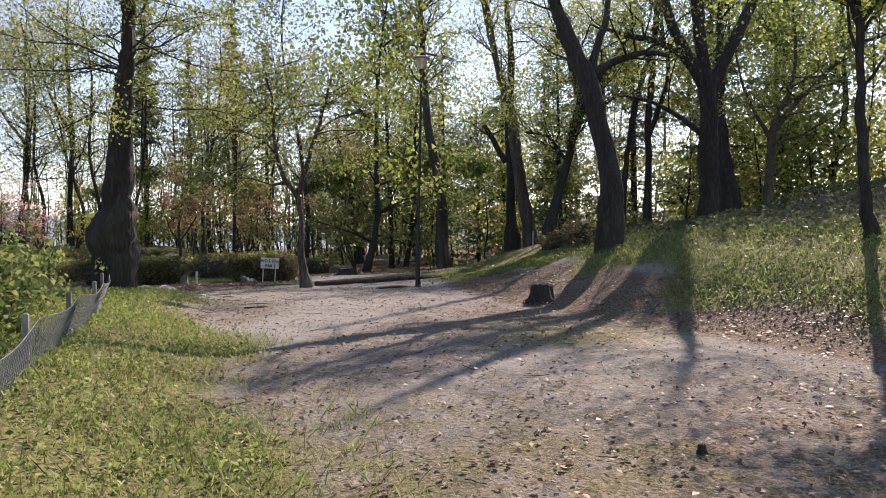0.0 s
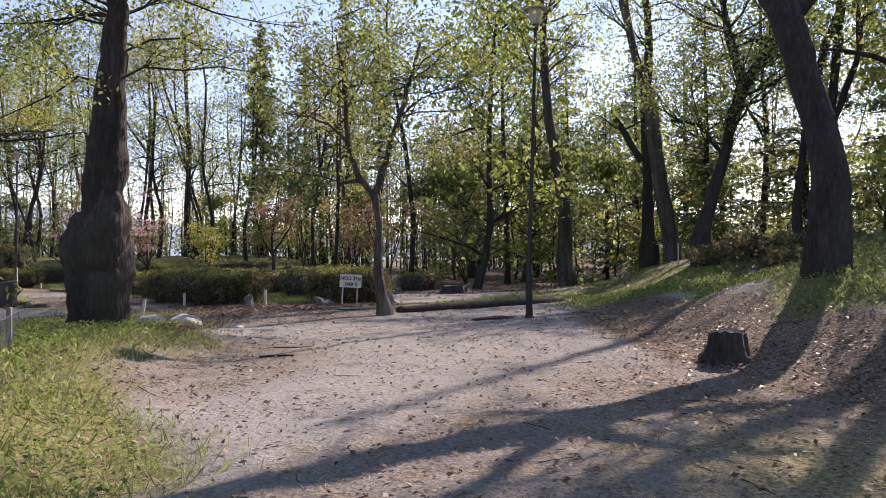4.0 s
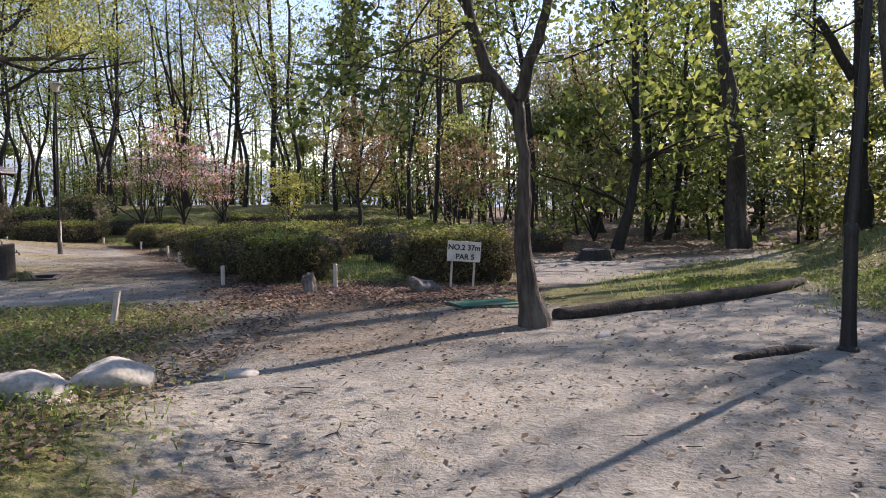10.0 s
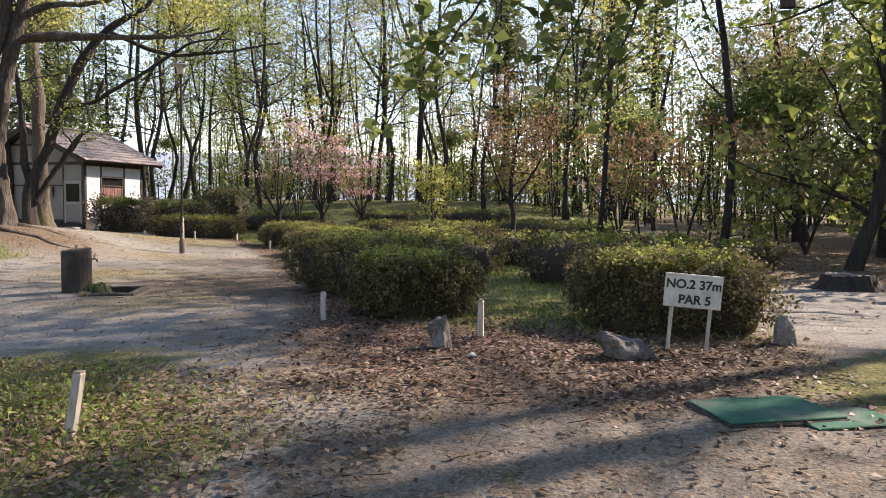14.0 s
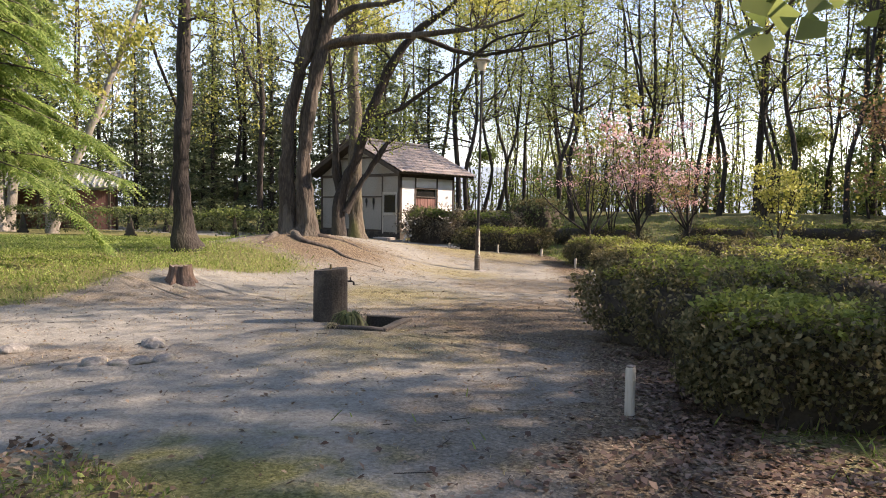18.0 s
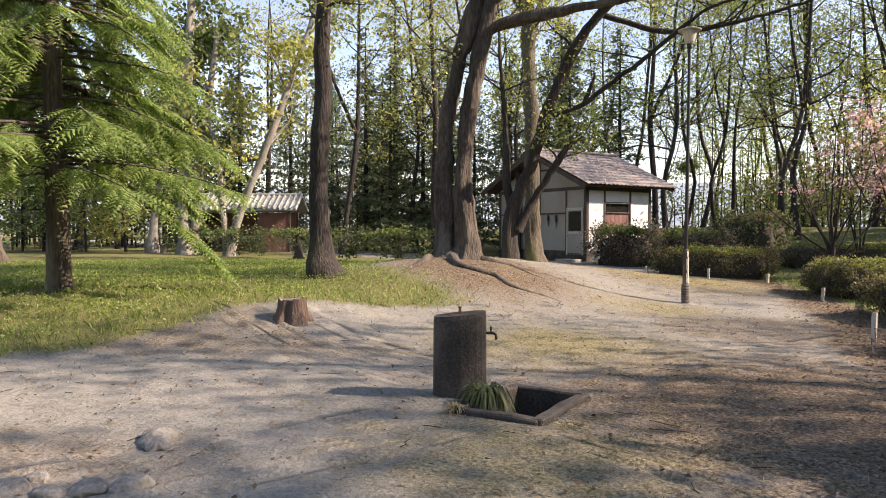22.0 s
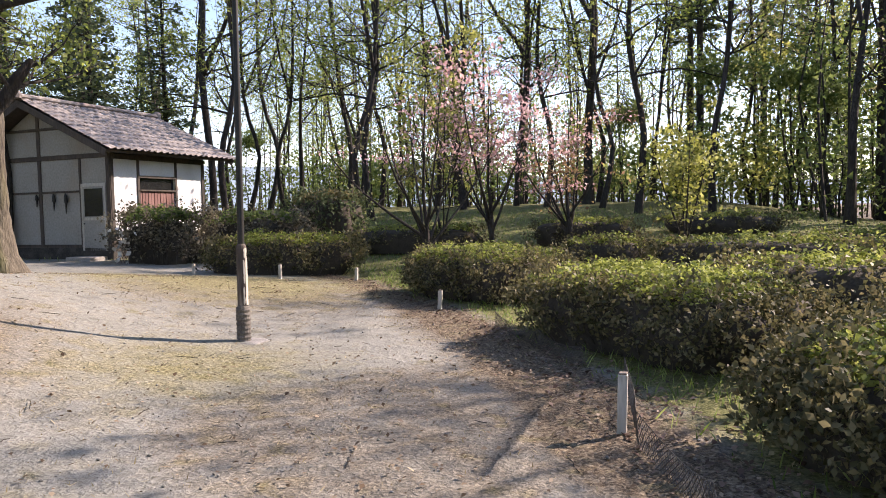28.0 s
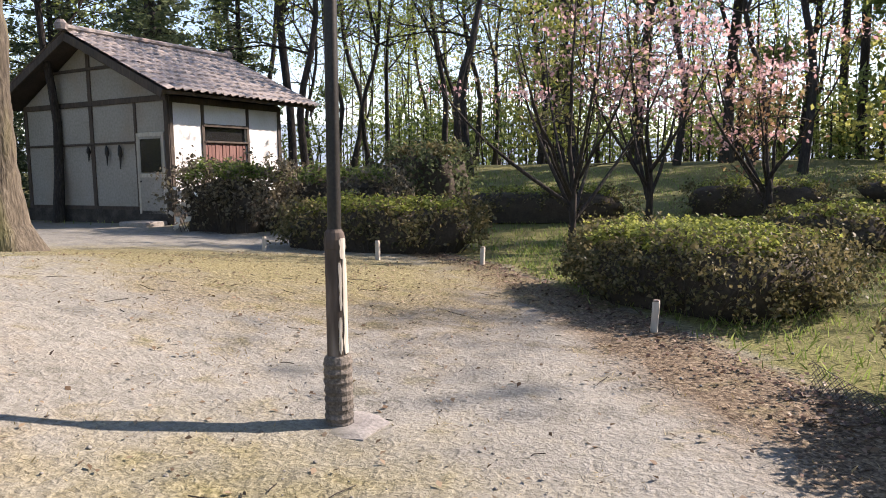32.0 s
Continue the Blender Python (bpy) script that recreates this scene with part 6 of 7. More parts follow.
stump(.02, 11.25, .2, .28, 1, "low dark cut stump at the foot of the bank", bark=BARK)
stump(-18.42, 25.78, .2, .3, 2, "old brown rotting stump at the lawn's edge", bark=BARK_ROT)
stump(-.5, 30.1, .46, .3, 3, "wide low dark stump in the clearing", bark=BARK)
stump(-2.57, 3.2, .024, .05, 4, "small dark cut peg in the litter", bark=BARK)


def rock(x, y, sx, sy, sz, seed, label, mat=STONE, rz=0, sharp=.18, sink=.25, name="rock"):
    rng = np.random.default_rng(seed)
    bm = bmesh.new()
    bmesh.ops.create_icosphere(bm, subdivisions=4, radius=1)
    off = Vector(rng.random(3) * 50)
    if sharp >= .25:
        pl = rng.standard_normal((16, 3))
        pl /= np.linalg.norm(pl, axis=1)[:, None]
        di = .62 + .38 * rng.random(16)
        for v in bm.verts:
            dots = pl @ np.array(v.co)
            v.co *= min([d / q for d, q in zip(di, dots) if q > .05] + [1.15])
    for v in bm.verts:
        n1 = noise.noise(v.co * 1.1 + off) * sharp * 1.6 + noise.noise(v.co * 3 + off) * sharp * .5 + noise.noise(v.co * 8 + off) * .03
        c = v.co * (1 + n1)
        v.co = Vector((c.x * sx, c.y * sy, c.z * sz))
    for f in bm.faces:
        f.smooth = sharp < .25
    me = bpy.data.meshes.new(name)
    bm.to_mesh(me)
    bm.free()
    me.materials.append(mat)
    ob = new(name, me)
    ob.matrix_world = pose(x, y, at_ground(x, y) + sz * (1 - 2 * sink) * .5, 0, 0, rz)
    return tagged(ob, label, "rock")


rock(-6.77, 15.45, .28, .22, .18, 1, "large pale rounded boulder on the verge", rz=20)
rock(-7.12, 15.0, .28, .22, .17, 2, "grey-green boulder overgrown with weeds", rz=-10)
rock(-6.76, 22.0, .13, .12, .32, 3, "small upright jagged rock beside a stake", STONE_BROWN, sharp=.27, sink=.2)
rock(-4.93, 21.98, .27, .2, .21, 4, "dark angular rock before the hedge", STONE_BROWN, rz=-15, sharp=.25)
rock(-3.2, 23.3, .12, .1, .3, 14, "thin upright dark stone beside the hedge", STONE_GREY, sharp=.25)
rock(-6.35, 21.6, .05, .04, .04, 5, "small white stone in the litter")
rock(-6.12, 16.2, .16, .1, .045, 6, "flat white stone half sunk in the path", rz=15, sharp=.12, sink=.4)
rock(-2.86, 17.87, .1, .07, .04, 7, "flat pale stone on the gravel", rz=40, sharp=.12, sink=.4)
for i, (x, y, s) in enumerate(((-13.6, 21.85, .13), (-13.42, 22.02, .1), (-13.35, 22.22, .11), (-13.25, 22.42, .13), (-14.15, 22.8, .16), (-13.98, 22.75, .12), (-13.75, 22.0, .08), (-14.9, 21.6, .16))):
    rock(x, y, s, s * .8, s * .5, 20 + i, "flat grey stone bedded in the path", STONE_GREY, rz=37 * i, sharp=.16, sink=.42)


# ---- logs, roots, twigs ----
def log_thing(name, pts, label, category, mat, sides=10):
    q = smooth_line(pts, .15)
    q[:, 3] *= 1 + .06 * np.sin(np.arange(len(q)) * 2.1)
    tip = [np.append(q[k, :3] + (q[k, :3] - q[j, :3]) * .02, q[k, 3] * .02) for k, j in ((0, 1), (-1, -2))]
    q = np.vstack([tip[0], q, tip[1]])
    base = q[0, :3].copy()
    q[:, :3] -= base
    t = thing(name, *base, label, category)
    v, f = tubes([q], sides)
    part("wood", mesh_from("wood", v, f, mat, True), mat, t)
    return t


def on_ground(rows, up=0.0):
    return [(x, y, at_ground(x, y) + up + r * .5, r) for x, y, r in rows]


log_thing("log_edging", on_ground([(-3.2, 18.95, .085), (-2.3, 19.5, .1), (-1.0, 20.35, .105), (.3, 21.4, .1), (1.5, 22.8, .08)], .01), "dark old log edging along the bank's foot", "log", BARK_LOG, 14)
log_thing("log", on_ground([(-1.95, 16.75, .04), (-1.5, 17.0, .06), (-1.0, 17.25, .03)], -.02), "short rotten log lying by the lamp", "log", BARK)
log_thing("tree_root", on_ground([(-21.2, 30.8, .13), (-20.5, 30.5, .09), (-19.8, 30.8, .065), (-19.2, 30.75, .055), (-18.5, 31.1, .04), (-17.9, 31.15, .015)], -.04), "long bare root running down the mound", "root", BARK_BROWN)
log_thing("tree_root", on_ground([(-21.0, 31.4, .11), (-20.4, 31.9, .07), (-19.9, 32.0, .045), (-19.3, 32.5, .015)], -.06), "short root on the mound", "root", BARK_BROWN)
log_thing("tree_root", on_ground([(-21.5, 30.4, .1), (-21.1, 29.8, .06), (-20.9, 29.2, .02)], -.02), "stub root beside the double trunk", "root", BARK_BROWN)
log_thing("stick", on_ground([(-5.25, 13.27, .005), (-5.05, 13.34, .007), (-4.85, 13.3, .006), (-4.65, 13.4, .003)], .005), "thin bare stick lying on the path", "stick", BARK)
log_thing("stick", on_ground([(-5.2, 12.5, .014), (-5.0, 12.55, .016), (-4.8, 12.6, .008)], .005), "short dark stick on the path", "stick", BARK)
log_thing("stick", on_ground([(-6.9, 21.2, .01), (-6.6, 21.45, .012), (-6.4, 21.5, .005)], .005), "pale stick in the leaf litter", "stick", BARK_PALE)


# ---- low wire fences ----
def wire_fence(pts, h, label, sag=.05, cell=.07, posts=True, wire=WIRE_GREY):
    x0, y0 = pts[0]
    t = thing("wire_fence", x0, y0, at_ground(x0, y0), label, "fence")
    lines = []
    for (xa, ya), (xb, yb) in zip(pts, pts[1:]):
        L = math.hypot(xb - xa, yb - ya)
        n = int(L / cell)

        def at(u, k):
            x, y = xa + (xb - xa) * u, ya + (yb - ya) * u
            lean = .02 * math.sin(u * 5 + xa) + (.12 if h > .3 else 0)
            return (x - x0 + lean * k, y - y0, at_ground(x, y) - at_ground(x0, y0) + k * (h - sag * math.sin(math.pi * u)), .0028)
        rows = int(h / cell)
        for i in range(-rows, n):
            for s in (1, -1):
                a, b = (i / n, (i + rows) / n) if s > 0 else ((i + rows) / n, i / n)
                ka, kb = 0.0, 1.0
                if a < 0:
                    ka, a = -a / (b - a) if b != a else 0, 0
                if a > 1:
                    ka, a = (a - 1) / (a - b), 1
                if b > 1:
                    kb, b = ka + (1 - ka) * (1 - a) / (b - a), 1
                if b < 0:
                    kb, b = ka + (1 - ka) * a / (a - b), 0
                lines.append([at(a, ka), at((a + b) / 2, (ka + kb) / 2), at(b, kb)])
        lines.append([at(u, 1) for u in np.linspace(0, 1, 8)])
    v, f = tubes(lines, 3)
    part("netting", mesh_from("netting", v, f, wire), wire, t)
    if posts:
        for x, y in pts:
            bm = box(-.022, -.022, -.2, .022, .022, h + .03, .008)
            bmesh.ops.translate(bm, verts=bm.verts, vec=(x - x0, y - y0, at_ground(x, y) - at_ground(x0, y0)))
            part("post", bm, WOOD_GREY, t)
    return t


wire_fence([(-6.75, 3.2), (-6.85, 5.2), (-6.92, 7.0), (-7.0, 8.8), (-7.25, 10.9)], .42, "sagging grey wire fence on the grass verge")
wire_fence([(-13.45, 33.9), (-13.2, 32.1), (-12.75, 30.9)], .24, "low rusty wire netting before the hedge", .08, .05, False, RUST)
wire_fence([(-15.4, 36.6), (-14.5, 35.2), (-13.9, 34.4)], .2, "low rusty wire netting before the hedge", .06, .05, False, RUST)


# ---- the old house ----
HX, HY = -29.35, 44.1
HZ = at_ground(HX, HY) - .05
W, L, EAVE, RIDGE, OVER = 5.9, 4.0, 3.2, 4.95, .62


def house_tiles(parent, x_ridge, x_eave, y0, y1, z_ridge, z_eave, cols, rows, single=True):
    """Curved roof tiles in overlapping rows, each a piece of its own on one shared mesh, or joined."""
    run, rise = abs(x_eave - x_ridge), z_ridge - z_eave
    slope = math.atan2(rise, run)
    ln = math.hypot(run, rise) / rows
    wd = (y1 - y0) / cols
    side = 1 if x_eave > x_ridge else -1
    v, f = [], []
    prof = [(-.5, .0), (-.3, -.012), (-.05, .0), (.15, .035), (.35, .045), (.5, .015)]
    for z_off, k in ((0, 0), (.022, 1)):
        for u in (0, 1):
            for a, h in prof:
                v.append((side * (u * ln * 1.12), a * wd * 1.02, h + z_off + u * .018))
    n = len(prof)
    for i in range(n - 1):
        f += [(2 * n + i, 2 * n + i + 1, 3 * n + i + 1, 3 * n + i), (n + i, n + i + 1, i + 1, i), (n + i, 3 * n + i, 3 * n + i + 1, n + i + 1), (i, i + 1, 2 * n + i + 1, 2 * n + i)]
    if side < 0:
        f = [q[::-1] for q in f]
    v = np.array(v)
    me = mesh_from("roof_tile", v, f, TILE)
    many_v, many_f = [], []
    rng = np.random.default_rng(3)
    for r in range(rows):
        for c in range(cols):
            d = r * ln
            m = pose(x_ridge + side * d * math.cos(slope), y0 + (c + .5) * wd, z_ridge - d * math.sin(slope) + .02, 0, side * math.degrees(slope), 0) @ pose(0, 0, rng.random() * .01, rng.standard_normal() * .8, rng.standard_normal() * .6, rng.standard_normal() * .8)
            if single:
                ob = new("roof_tile", me)
                ob.parent = parent
                ob.matrix_basis = m
            else:
                many_f.append(np.array(f) + len(v) * len(many_v))
                many_v.append(np.array([m @ Vector(p) for p in v]))
    if not single:
        tagged(part("roof_tiles", mesh_from("roof_tiles", np.concatenate(many_v), np.concatenate(many_f), TILE), TILE, parent), kind="stuff")


def old_house():
    t = thing("house", HX, HY, HZ, "small old white-plastered house with a tiled roof", "house", rz=-3)
    cx = -W / 2
    # footing and plaster walls, with the window let into the sunny side
    part("plinth", box(-W - .06, -.06, -.4, .06, L + .06, .42, .02), CONCRETE_DARK, t)
    part("wall", box(-W, 0, .42, 0, .12, EAVE + .05, 0), SHADED_WALL, t, "plaster end wall, its shade put into the grey")
    for a in ((-.12, .12, .42, 0, 1.12, EAVE), (-.12, 1.12, .42, 0, 2.62, 1.35), (-.12, 1.12, 2.55, 0, 2.62, EAVE), (-.12, 2.62, .42, 0, L, EAVE)):
        part("wall", box(*a, 0), WHITE_WALL, t, "white plaster side wall")
    part("wall", box(-W, .12, .42, -W + .12, L, EAVE, 0), WHITE_WALL, t)
    part("wall", box(-W + .12, L - .12, .42, -.12, L, EAVE, 0), WHITE_WALL, t)
    for y in (0, L - .12):
        bm = bmesh.new()
        tri = [bm.verts.new(c) for c in ((-W, y, EAVE + .05), (0, y, EAVE + .05), (cx, y, RIDGE - .12))]
        tri2 = [bm.verts.new((v.co.x, y + .12, v.co.z)) for v in tri]
        bm.faces.new(tri)
        bm.faces.new(tri2[::-1])
        for i in range(3):
            bm.faces.new((tri[i], tri2[i], tri2[(i + 1) % 3], tri[(i + 1) % 3]))
        part("gable", bm, SHADED_WALL, t)
    # timber frame, proud of the plaster
    for x0, x1, z0, z1 in ((-.13, .02, .2, EAVE + .02), (-1.25, -1.16, .42, EAVE), (cx - .07, cx + .07, .28, RIDGE - .2), (-W - .02, -W + .12, .2, EAVE + .02)):
        part("post", box(x0, -.035, z0, x1, 0, z1, .008), TIMBER, t)
    for x0, x1, z0, z1 in ((-W, 0, EAVE - .08, EAVE + .06), (-W, -1.25, 2.1, 2.16), (-W, -1.25, .4, .5), (-W + .9, -.9, 4.05, 4.13)):
        part("beam", box(x0, -.05, z0, x1, -.002, z1, .008), TIMBER, t)
    for y0, y1, z0, z1 in ((.0, .12, .2, EAVE), (1.02, 1.12, .42, EAVE), (2.62, 2.72, .42, EAVE), (L - .12, L + .02, .2, EAVE)):
        part("post", box(.0, y0, z0, .035, y1, z1, .008), TIMBER, t)
    part("beam", box(.002, 0, EAVE - .12, .05, L, EAVE + .04, .008), TIMBER, t)
    part("beam", box(.002, 0, .4, .05, L, .52, .008), TIMBER, t)
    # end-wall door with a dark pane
    # the door shares the end wall's shade-darkened plaster colour
    d = part("door", box(-1.15, -.06, .32, -.14, -.015, 2.36, .008), SHADED_WALL, t, "pale door with a dark upper pane")
    part("pane", box(-1.02, -.066, 1.36, -.26, -.055, 2.2, .004), DARK_GLASS_GAP, d)
    for b in ((-1.15, -.07, 2.26, -.14, -.05, 2.36), (-1.07, -.07, 1.24, -.22, -.05, 1.33), (-1.15, -.072, .32, -1.08, -.05, 2.26), (-.21, -.072, .32, -.14, -.05, 2.26)):
        part("frame", box(*b, .005), WOOD_PALE, d)
    part("knob", box(-1.05, -.095, 1.12, -1.02, -.06, 1.16, .005), METAL_DARK, d)
    # tools hung on the end wall
    for x, h in ((-1.78, .62), (-2.3, .52), (-3.05, .4)):
        v, f = tubes([np.array([(x, -.09, 2.08, .015), (x + .012, -.09, 2.0, .05), (x + .02, -.09, 2.08 - h * .4, .06), (x + .005, -.08, 2.08 - h * .55, .03), (x - .01, -.08, 2.08 - h, .012)])], 7)
        part("hanging_tool", mesh_from("hanging_tool", v, f, METAL_DARK, True), METAL_DARK, t, "dark tool hung from the beam")
    # window on the long side: near-black panel for the unlit gap above red-brown boards
    w = part("window", box(-.11, 1.12, 2.14, -.06, 2.62, 2.55, 0), DARK_GLASS_GAP, t, "near-black panel for the unlit gap over red-brown boards")
    for i in range(12):
        part("board", box(-.06, 1.12 + i * .125, 1.35, -.02 + .008 * (i % 2), 1.12 + i * .125 + .115, 2.14, .006), RED_BOARD, w)
    part("lintel", box(-.03, 1.07, 2.12, .045, 2.67, 2.17, .006), TIMBER, w)
    part("head", box(-.03, 1.07, 2.53, .05, 2.67, 2.61, .006), TIMBER, w)
    part("sill", box(-.03, 1.07, 1.28, .06, 2.67, 1.35, .006), TIMBER, w)
    # doorstep
    part("doorstep", box(-1.1, -.75, -.3, -.1, -.1, .16, .02), CONCRETE, t)
    # roof
    rx0, rx1, ry0, ry1 = -W - OVER, OVER, -OVER, L + .95
    ez = EAVE + .08
    roof = part("roof", box(cx - .12, ry0, RIDGE - .03, cx + .12, ry1, RIDGE + .06, .02), TIMBER, t, "worn brown-grey tiled gable roof")
    for s, xe in ((1, rx1), (-1, rx0)):
        run = abs(xe - cx)
        a = math.degrees(math.atan2(RIDGE - ez, run))
        ln = math.hypot(run, RIDGE - ez)
        bm = box(0, ry0, -.09, ln, ry1, -.005, .01)
        bmesh.ops.transform(bm, matrix=pose(cx, 0, RIDGE, 0, s * a, 0) @ (Matrix.Identity(4) if s > 0 else pose(0, 0, 0, 0, 0, 0)), verts=bm.verts)
        if s < 0:
            bm.free()
            bm = box(-ln, ry0, -.09, 0, ry1, -.005, .01)
            bmesh.ops.transform(bm, matrix=pose(cx, 0, RIDGE, 0, -a, 0), verts=bm.verts)
        part("roof_deck", bm, TIMBER, roof)
        for y in (ry0, ry1 - .06):
            bm = box(0, y - .03, -.2, ln, y + .03, -.0, .01) if s > 0 else box(-ln, y - .03, -.2, 0, y + .03, -.0, .01)
            bmesh.ops.transform(bm, matrix=pose(cx, 0, RIDGE, 0, s * a, 0), verts=bm.verts)
            part("bargeboard", bm, TIMBER, roof)
    part("ridge_cap", box(cx - .13, ry0 - .02, RIDGE + .05, cx + .13, ry1 + .02, RIDGE + .2, .05), TILE, roof, "rounded pale ridge tiles")
    for y in (ry0 - .06, ry1 + .02):
        part("ridge_end", turned([(.02, RIDGE + .02), (.15, RIDGE + .05), (.16, RIDGE + .2), (.08, RIDGE + .3), (.02, RIDGE + .31)], 10, .03, 2, (cx, y)), TILE, roof)
    for i in range(16):
        y = ry0 + .2 + i * (ry1 - ry0 - .4) / 15
        bm = box(OVER - .65, y - .03, ez - .0, OVER - .02, y + .03, ez + .06, .006)
        part("rafter", bm, TIMBER, roof)
    house_tiles(roof, cx, rx1 + .06, ry0, ry1, RIDGE + .02, ez - .01, 22, 11)
    house_tiles(roof, cx, rx0 - .06, ry0, ry1, RIDGE + .02, ez - .01, 22, 11, False)
    return t


old_house()


def shed():
    x, y = -46.2, 35.8
    t = thing("shed", x, y, at_ground(x, y), "low open timber shed with a pale tiled roof", "shed", rz=54)
    for px in (-2.5, -.9, .8, 2.5):
        for py in (-1.1, 1.1):
            part("post", box(px - .06, py - .06, -.2, px + .06, py + .06, 2.15, .01), TIMBER, t)
    part("wall", box(-2.5, 1.06, 0, 2.5, 1.14, 2.1, 0), RED_BOARD, t)
    part("wall", box(-2.55, -1.1, 0, -2.47, 1.1, 2.1, 0), TIMBER, t)
    part("wall", box(.8, -1.14, 0, 2.5, -1.06, 2.0, 0), RED_BOARD, t)
    part("counter", box(-2.4, -1.2, .75, .7, -.9, .85, .01), WOOD_PALE, t)
    roof = part("roof", box(-3.0, -.1, 3.0, 3.0, .1, 3.14, .03), PALE_TILE, t, "sunlit pale grey tiles")
    for s in (1, -1):
        a = math.degrees(math.atan2(.8, 1.75))
        bm = box(-3.0, 0, -.08, 3.0, 1.95, 0, .01) if s > 0 else box(-3.0, -1.95, -.08, 3.0, 0, 0, .01)
        bmesh.ops.transform(bm, matrix=pose(0, 0, 3.03, -s * a, 0, 0), verts=bm.verts)
        part("roof_slope", bm, PALE_TILE, roof)
        lines = []
        for i in range(21):
            px = -2.95 + i * .295
            lines.append(np.array([(px, 0, 3.07, .06), (px, s * .9, 3.07 - .41, .06), (px, s * 1.8, 3.07 - .82, .06)]))
        v, f = tubes(lines, 6)
        part("tile_relief", mesh_from("tile_relief", v, f, PALE_TILE, True), PALE_TILE, roof)
    return t


shed()
bench = thing("bench", -44.0, 31.2, at_ground(-44.0, 31.2), "low pale wooden bench near the shed", "bench", rz=20)
part("seat", box(-.8, -.2, .38, .8, .2, .44, .01), WOOD_PALE, bench)
for bx in (-.65, .65):
    part("leg", box(bx - .04, -.16, -.1, bx + .04, .16, .38, .01), WOOD_PALE, bench)


# ---- what lies and grows on the ground ----
def scatter(seed, n, x0, x1, y0, y1, share):
    rng = np.random.default_rng(seed)
    x, y = x0 + (x1 - x0) * rng.random(n), y0 + (y1 - y0) * rng.random(n)
    k = rng.random(n) < share(x, y)
    return x[k], y[k], rng


def patchy(x, y, s=1.0):
    return .5 + .5 * np.sin(x * 2.1 * s + np.sin(y * 1.7 * s) * 1.5) * np.cos(y * 1.9 * s + np.sin(x * 1.3 * s))


def blades(name, seed, n, box4, share, h, w, mat, label, lean=.45):
    x, y, rng = scatter(seed, n, *box4, share)
    m = len(x)
    z = height(x, y) - .01
    a = rng.random(m) * 2 * np.pi
    hh = h * (.4 + .9 * rng.random(m))
    dx, dy = np.cos(a) * w, np.sin(a) * w
    lx, ly = rng.standard_normal(m) * hh * lean, rng.standard_normal(m) * hh * lean
    v = np.stack([np.stack([x - dx, y - dy, z], 1), np.stack([x + dx, y + dy, z], 1), np.stack([x + lx * .5 + dx * .7, y + ly * .5 + dy * .7, z + hh * .6], 1), np.stack([x + lx, y + ly, z + hh], 1)], 1).reshape(-1, 3)
    tagged(new(name, mesh_from(name, v, np.arange(4 * m).reshape(-1, 4), mat)), label, "grass", kind="stuff")


g_share = lambda x, y: cover(x, y)[0] * (.25 + .75 * patchy(x, y))
m_share = lambda x, y: np.maximum(cover(x, y)[1], .18) * (.2 + .8 * patchy(x, y, 1.3))
blades("verge_grass", 1, 90000, (-11, -4.4, 1.5, 20.5), g_share, .1, .0045, GRASS, "bright uneven grass on the verge")
blades("verge_straw", 51, 40000, (-11, -4.4, 1.5, 20.5), g_share, .07, .004, STRAW, "dry stalks among the verge grass")
blades("bank_grass", 2, 60000, (-.5, 6, 3, 24), g_share, .11, .007, GRASS, "short grass on the bank")
blades("lawn_grass", 3, 60000, (-34, -18, 19, 34), g_share, .1, .008, GRASS, "short sunny grass on the lawn")
blades("bed_grass", 4, 110000, (-20, -3, 22, 46), g_share, .11, .007, GRASS, "grass between the hedges")
blades("clearing_grass", 5, 22000, (-2, 7, 18, 34), g_share, .09, .009, GRASS, "thin grass in the clearing")
blades("far_grass", 6, 36000, (-34, -6, 43, 60), lambda x, y: cover(x, y)[0] * .6, .1, .012, GRASS, "shaded lawn grass before the wood")
blades("dry_grass", 7, 90000, (-24, 3, .5, 42), lambda x, y: np.clip(np.maximum(patchy(x, y, .6) - .3, cover(x, y)[2]), 0, 1) * .6 * (1 - cover(x, y)[0]), .035, .005, STRAW, "thin dry grass on the trodden ground")

bare = lambda x, y: (.25 + .75 * patchy(x, y, .45)) * (1 - cover(x, y)[0]) * .5
blades("fallen_straw", 8, 90000, (-24, -9, 24, 42), bare, .018, .004, STRAW, "flattened dry straw on the trodden path", 2.2)
blades("fallen_straw", 9, 60000, (-7, 2, 2, 19), bare, .018, .004, STRAW, "flattened dry straw on the path", 2.2)
blades("dead_stems", 10, 70000, (-24, 2, 2, 42), bare, .02, .004, LITTER, "thin dead brown stems on the ground", 2.0)


def ground_leaves(name, seed, n, box4, share, size, mat, label, up=.012, category="leaf litter", flat=1.2):
    x, y, rng = scatter(seed, n, *box4, share)
    c = np.stack([x, y, height(x, y) + up + rng.random(len(x)) * up], 1)
    tagged(new(name, mesh_from(name, *leaves(c, size, rng, flat), mat)), label, category, kind="stuff")


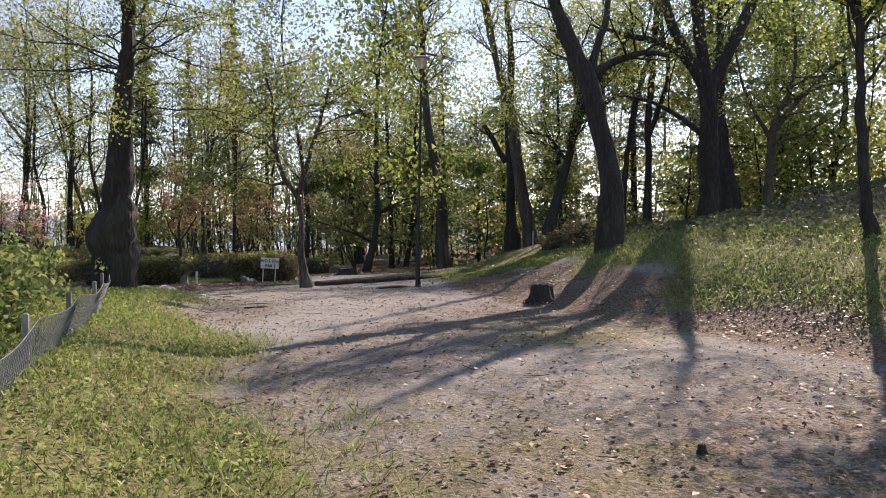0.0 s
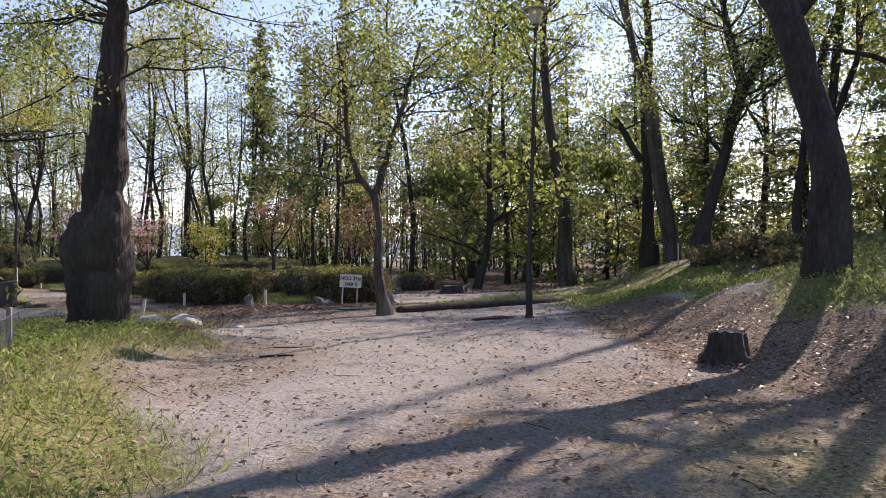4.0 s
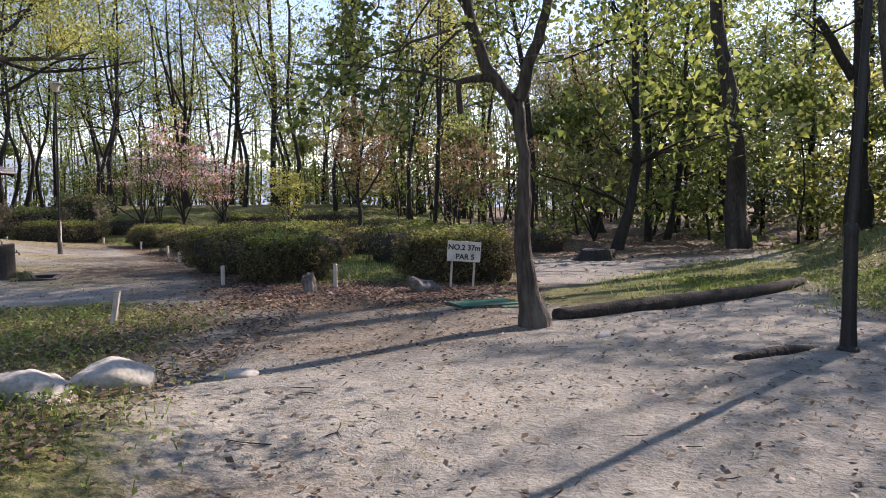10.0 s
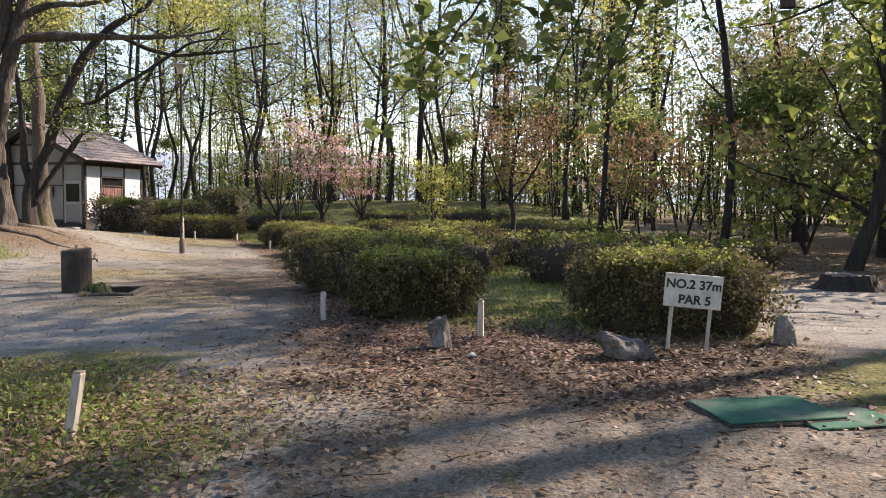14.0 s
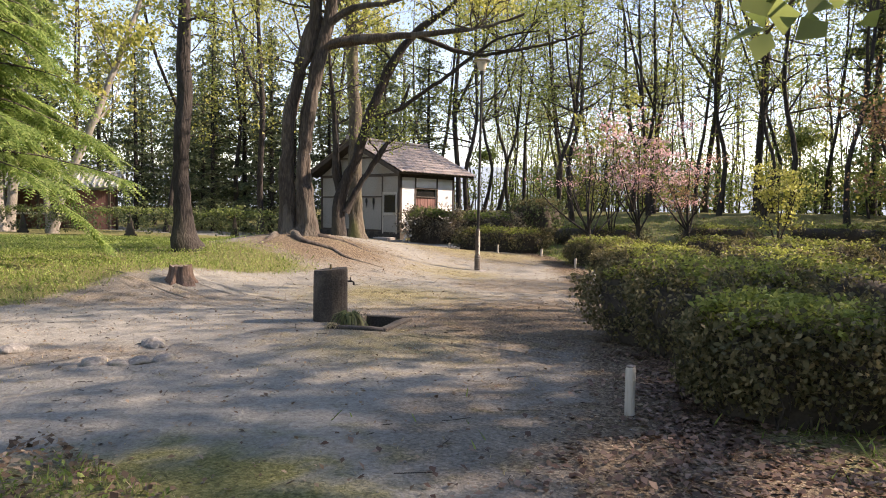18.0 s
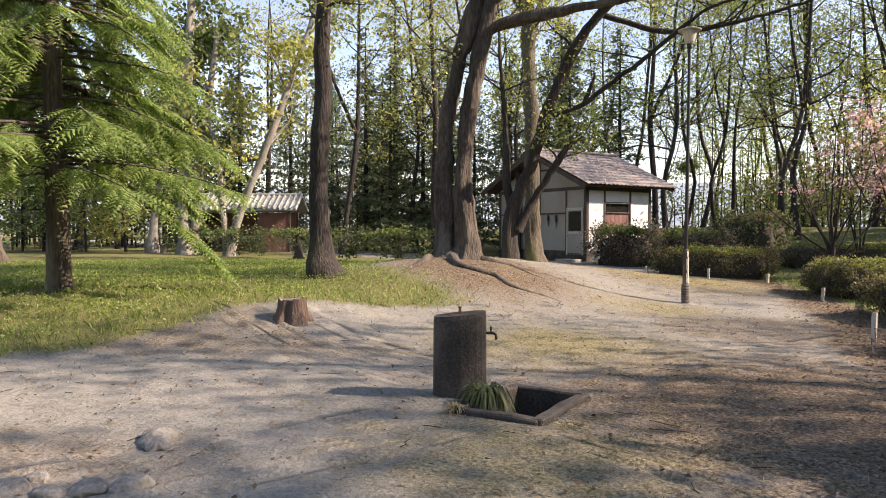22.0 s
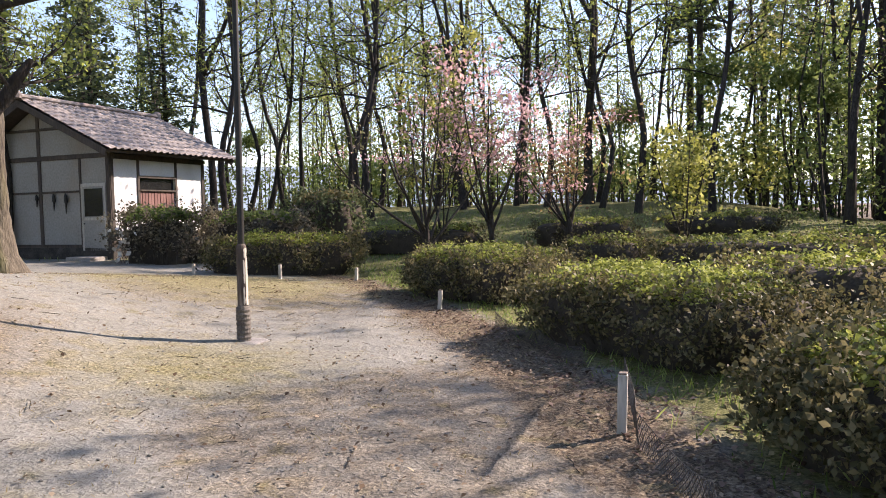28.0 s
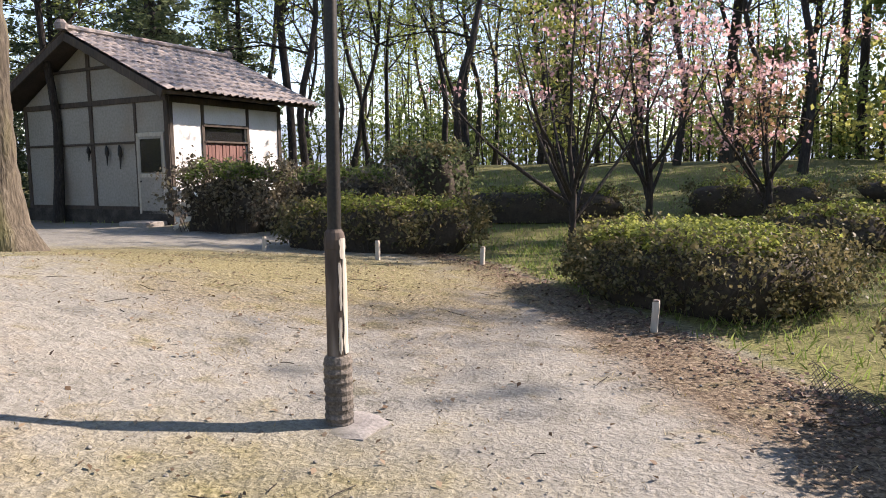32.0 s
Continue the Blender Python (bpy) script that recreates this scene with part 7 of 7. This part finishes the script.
ground_leaves("leaf_litter", 11, 80000, (-9, 4, 1, 20), m_share, .03, LITTER, "scattered dry brown leaves")
ground_leaves("leaf_litter", 12, 100000, (-24, -3, 17, 44), m_share, .026, LITTER, "scattered dry brown leaves along the hedges")
# dead leaves before the hedges, their dark tone also standing for a shadow band
carpet = lambda x, y: np.clip(mound(x, y, -5.7, 22.3, 1.9, 1.2) + np.exp(-((x - np.interp(y, EDGE_Y, EDGE_X) - .6) / .5) ** 2) * ramp01(20, 23, y), 0, 1) * (.35 + .65 * patchy(x, y, 1.6))
ground_leaves("leaf_litter", 18, 42000, (-10.5, -3, 20, 26), carpet, .036, LITTER_RED, "thick reddish-brown dead leaves before the hedges")
ground_leaves("leaf_litter", 19, 60000, (-22, -8.5, 25, 43), carpet, .032, LITTER_RED, "reddish-brown dead leaves under the hedge edge")
ground_leaves("leaf_litter", 13, 16000, (-6, 12, 20, 45), m_share, .06, LITTER, "dry leaves under the trees")
ground_leaves("leaf_litter", 20, 24000, (-11.5, -6.3, 13.5, 20.5), lambda x, y: .3 + .6 * patchy(x, y, 1.1), .034, LITTER, "brown dead leaves lying in the verge grass", .035)
ground_leaves("ground_weeds", 14, 60000, (-11, -5.2, 2, 20.4), g_share, .022, GRASS, "broad-leaved weeds on the verge", .06, "weeds", .2)
ground_leaves("ground_weeds", 15, 46000, (-.3, 6.5, 4, 24), g_share, .032, LEAF_GREEN, "low ivy and weeds on the bank", .06, "weeds", .3)
ground_leaves("ground_weeds", 16, 30000, (3, 14, 8, 34), lambda x, y: .9 * ramp01(3.0, 4.0, x - np.interp(y, TOE_Y, TOE_X)), .06, LEAF_DARK, "dark ground cover on top of the bank", .12, "weeds", .1)
ground_leaves("ground_weeds", 17, 60000, (-34, -18, 19, 32), g_share, .026, GRASS, "leafy weeds on the lawn", .05, "weeds", .3)


def pebbles(seed, n, box4, label):
    x, y, rng = scatter(seed, n, *box4, lambda x, y: (1 - cover(x, y)[0]) * (.3 + .7 * patchy(x, y, .8)))
    m = len(x)
    s = (.005 + .014 * rng.random(m) ** 3)[:, None, None]
    octa = np.array([(1, 0, 0), (0, 1, 0), (-1, 0, 0), (0, -1, 0), (0, 0, .7), (0, 0, -.7)])
    v = np.stack([x, y, height(x, y) + .004], 1)[:, None] + octa * s * (1 + .5 * rng.standard_normal((m, 6, 1)) * .4)
    tri = np.array([(0, 1, 4), (1, 2, 4), (2, 3, 4), (3, 0, 4), (1, 0, 5), (2, 1, 5), (3, 2, 5), (0, 3, 5)])
    f = (np.arange(m)[:, None, None] * 6 + tri).reshape(-1, 3)
    tagged(new("pebbles", mesh_from("pebbles", v.reshape(-1, 3), f, STONE_GREY)), label, "pebbles", kind="stuff")


pebbles(21, 7000, (-8, 1, 4, 20), "fine gravel on the path")
pebbles(22, 8000, (-19, -5, 16, 38), "fine gravel on the trodden clearing")


def twigs_on_ground(seed, n, box4):
    x, y, rng = scatter(seed, n, *box4, lambda x, y: (.3 + .7 * cover(x, y)[1]))
    lines = []
    for px, py in zip(x, y):
        a, L = rng.random() * 2 * math.pi, .06 + .22 * rng.random() ** 2
        q = []
        for k in range(4):
            u = (k / 3 - .5) * L
            ax, ay = px + math.cos(a) * u + rng.standard_normal() * .008, py + math.sin(a) * u + rng.standard_normal() * .008
            q.append((ax, ay, at_ground(ax, ay) + .012, .0035))
        lines.append(np.array(q))
    v, f = tubes(lines, 3)
    tagged(new("twigs", mesh_from("twigs", v, f, BARK)), "thin fallen twigs on the ground", "twigs", kind="stuff")


twigs_on_ground(31, 700, (-9, 1, 3, 20))
twigs_on_ground(32, 1000, (-22, -4, 19, 40))
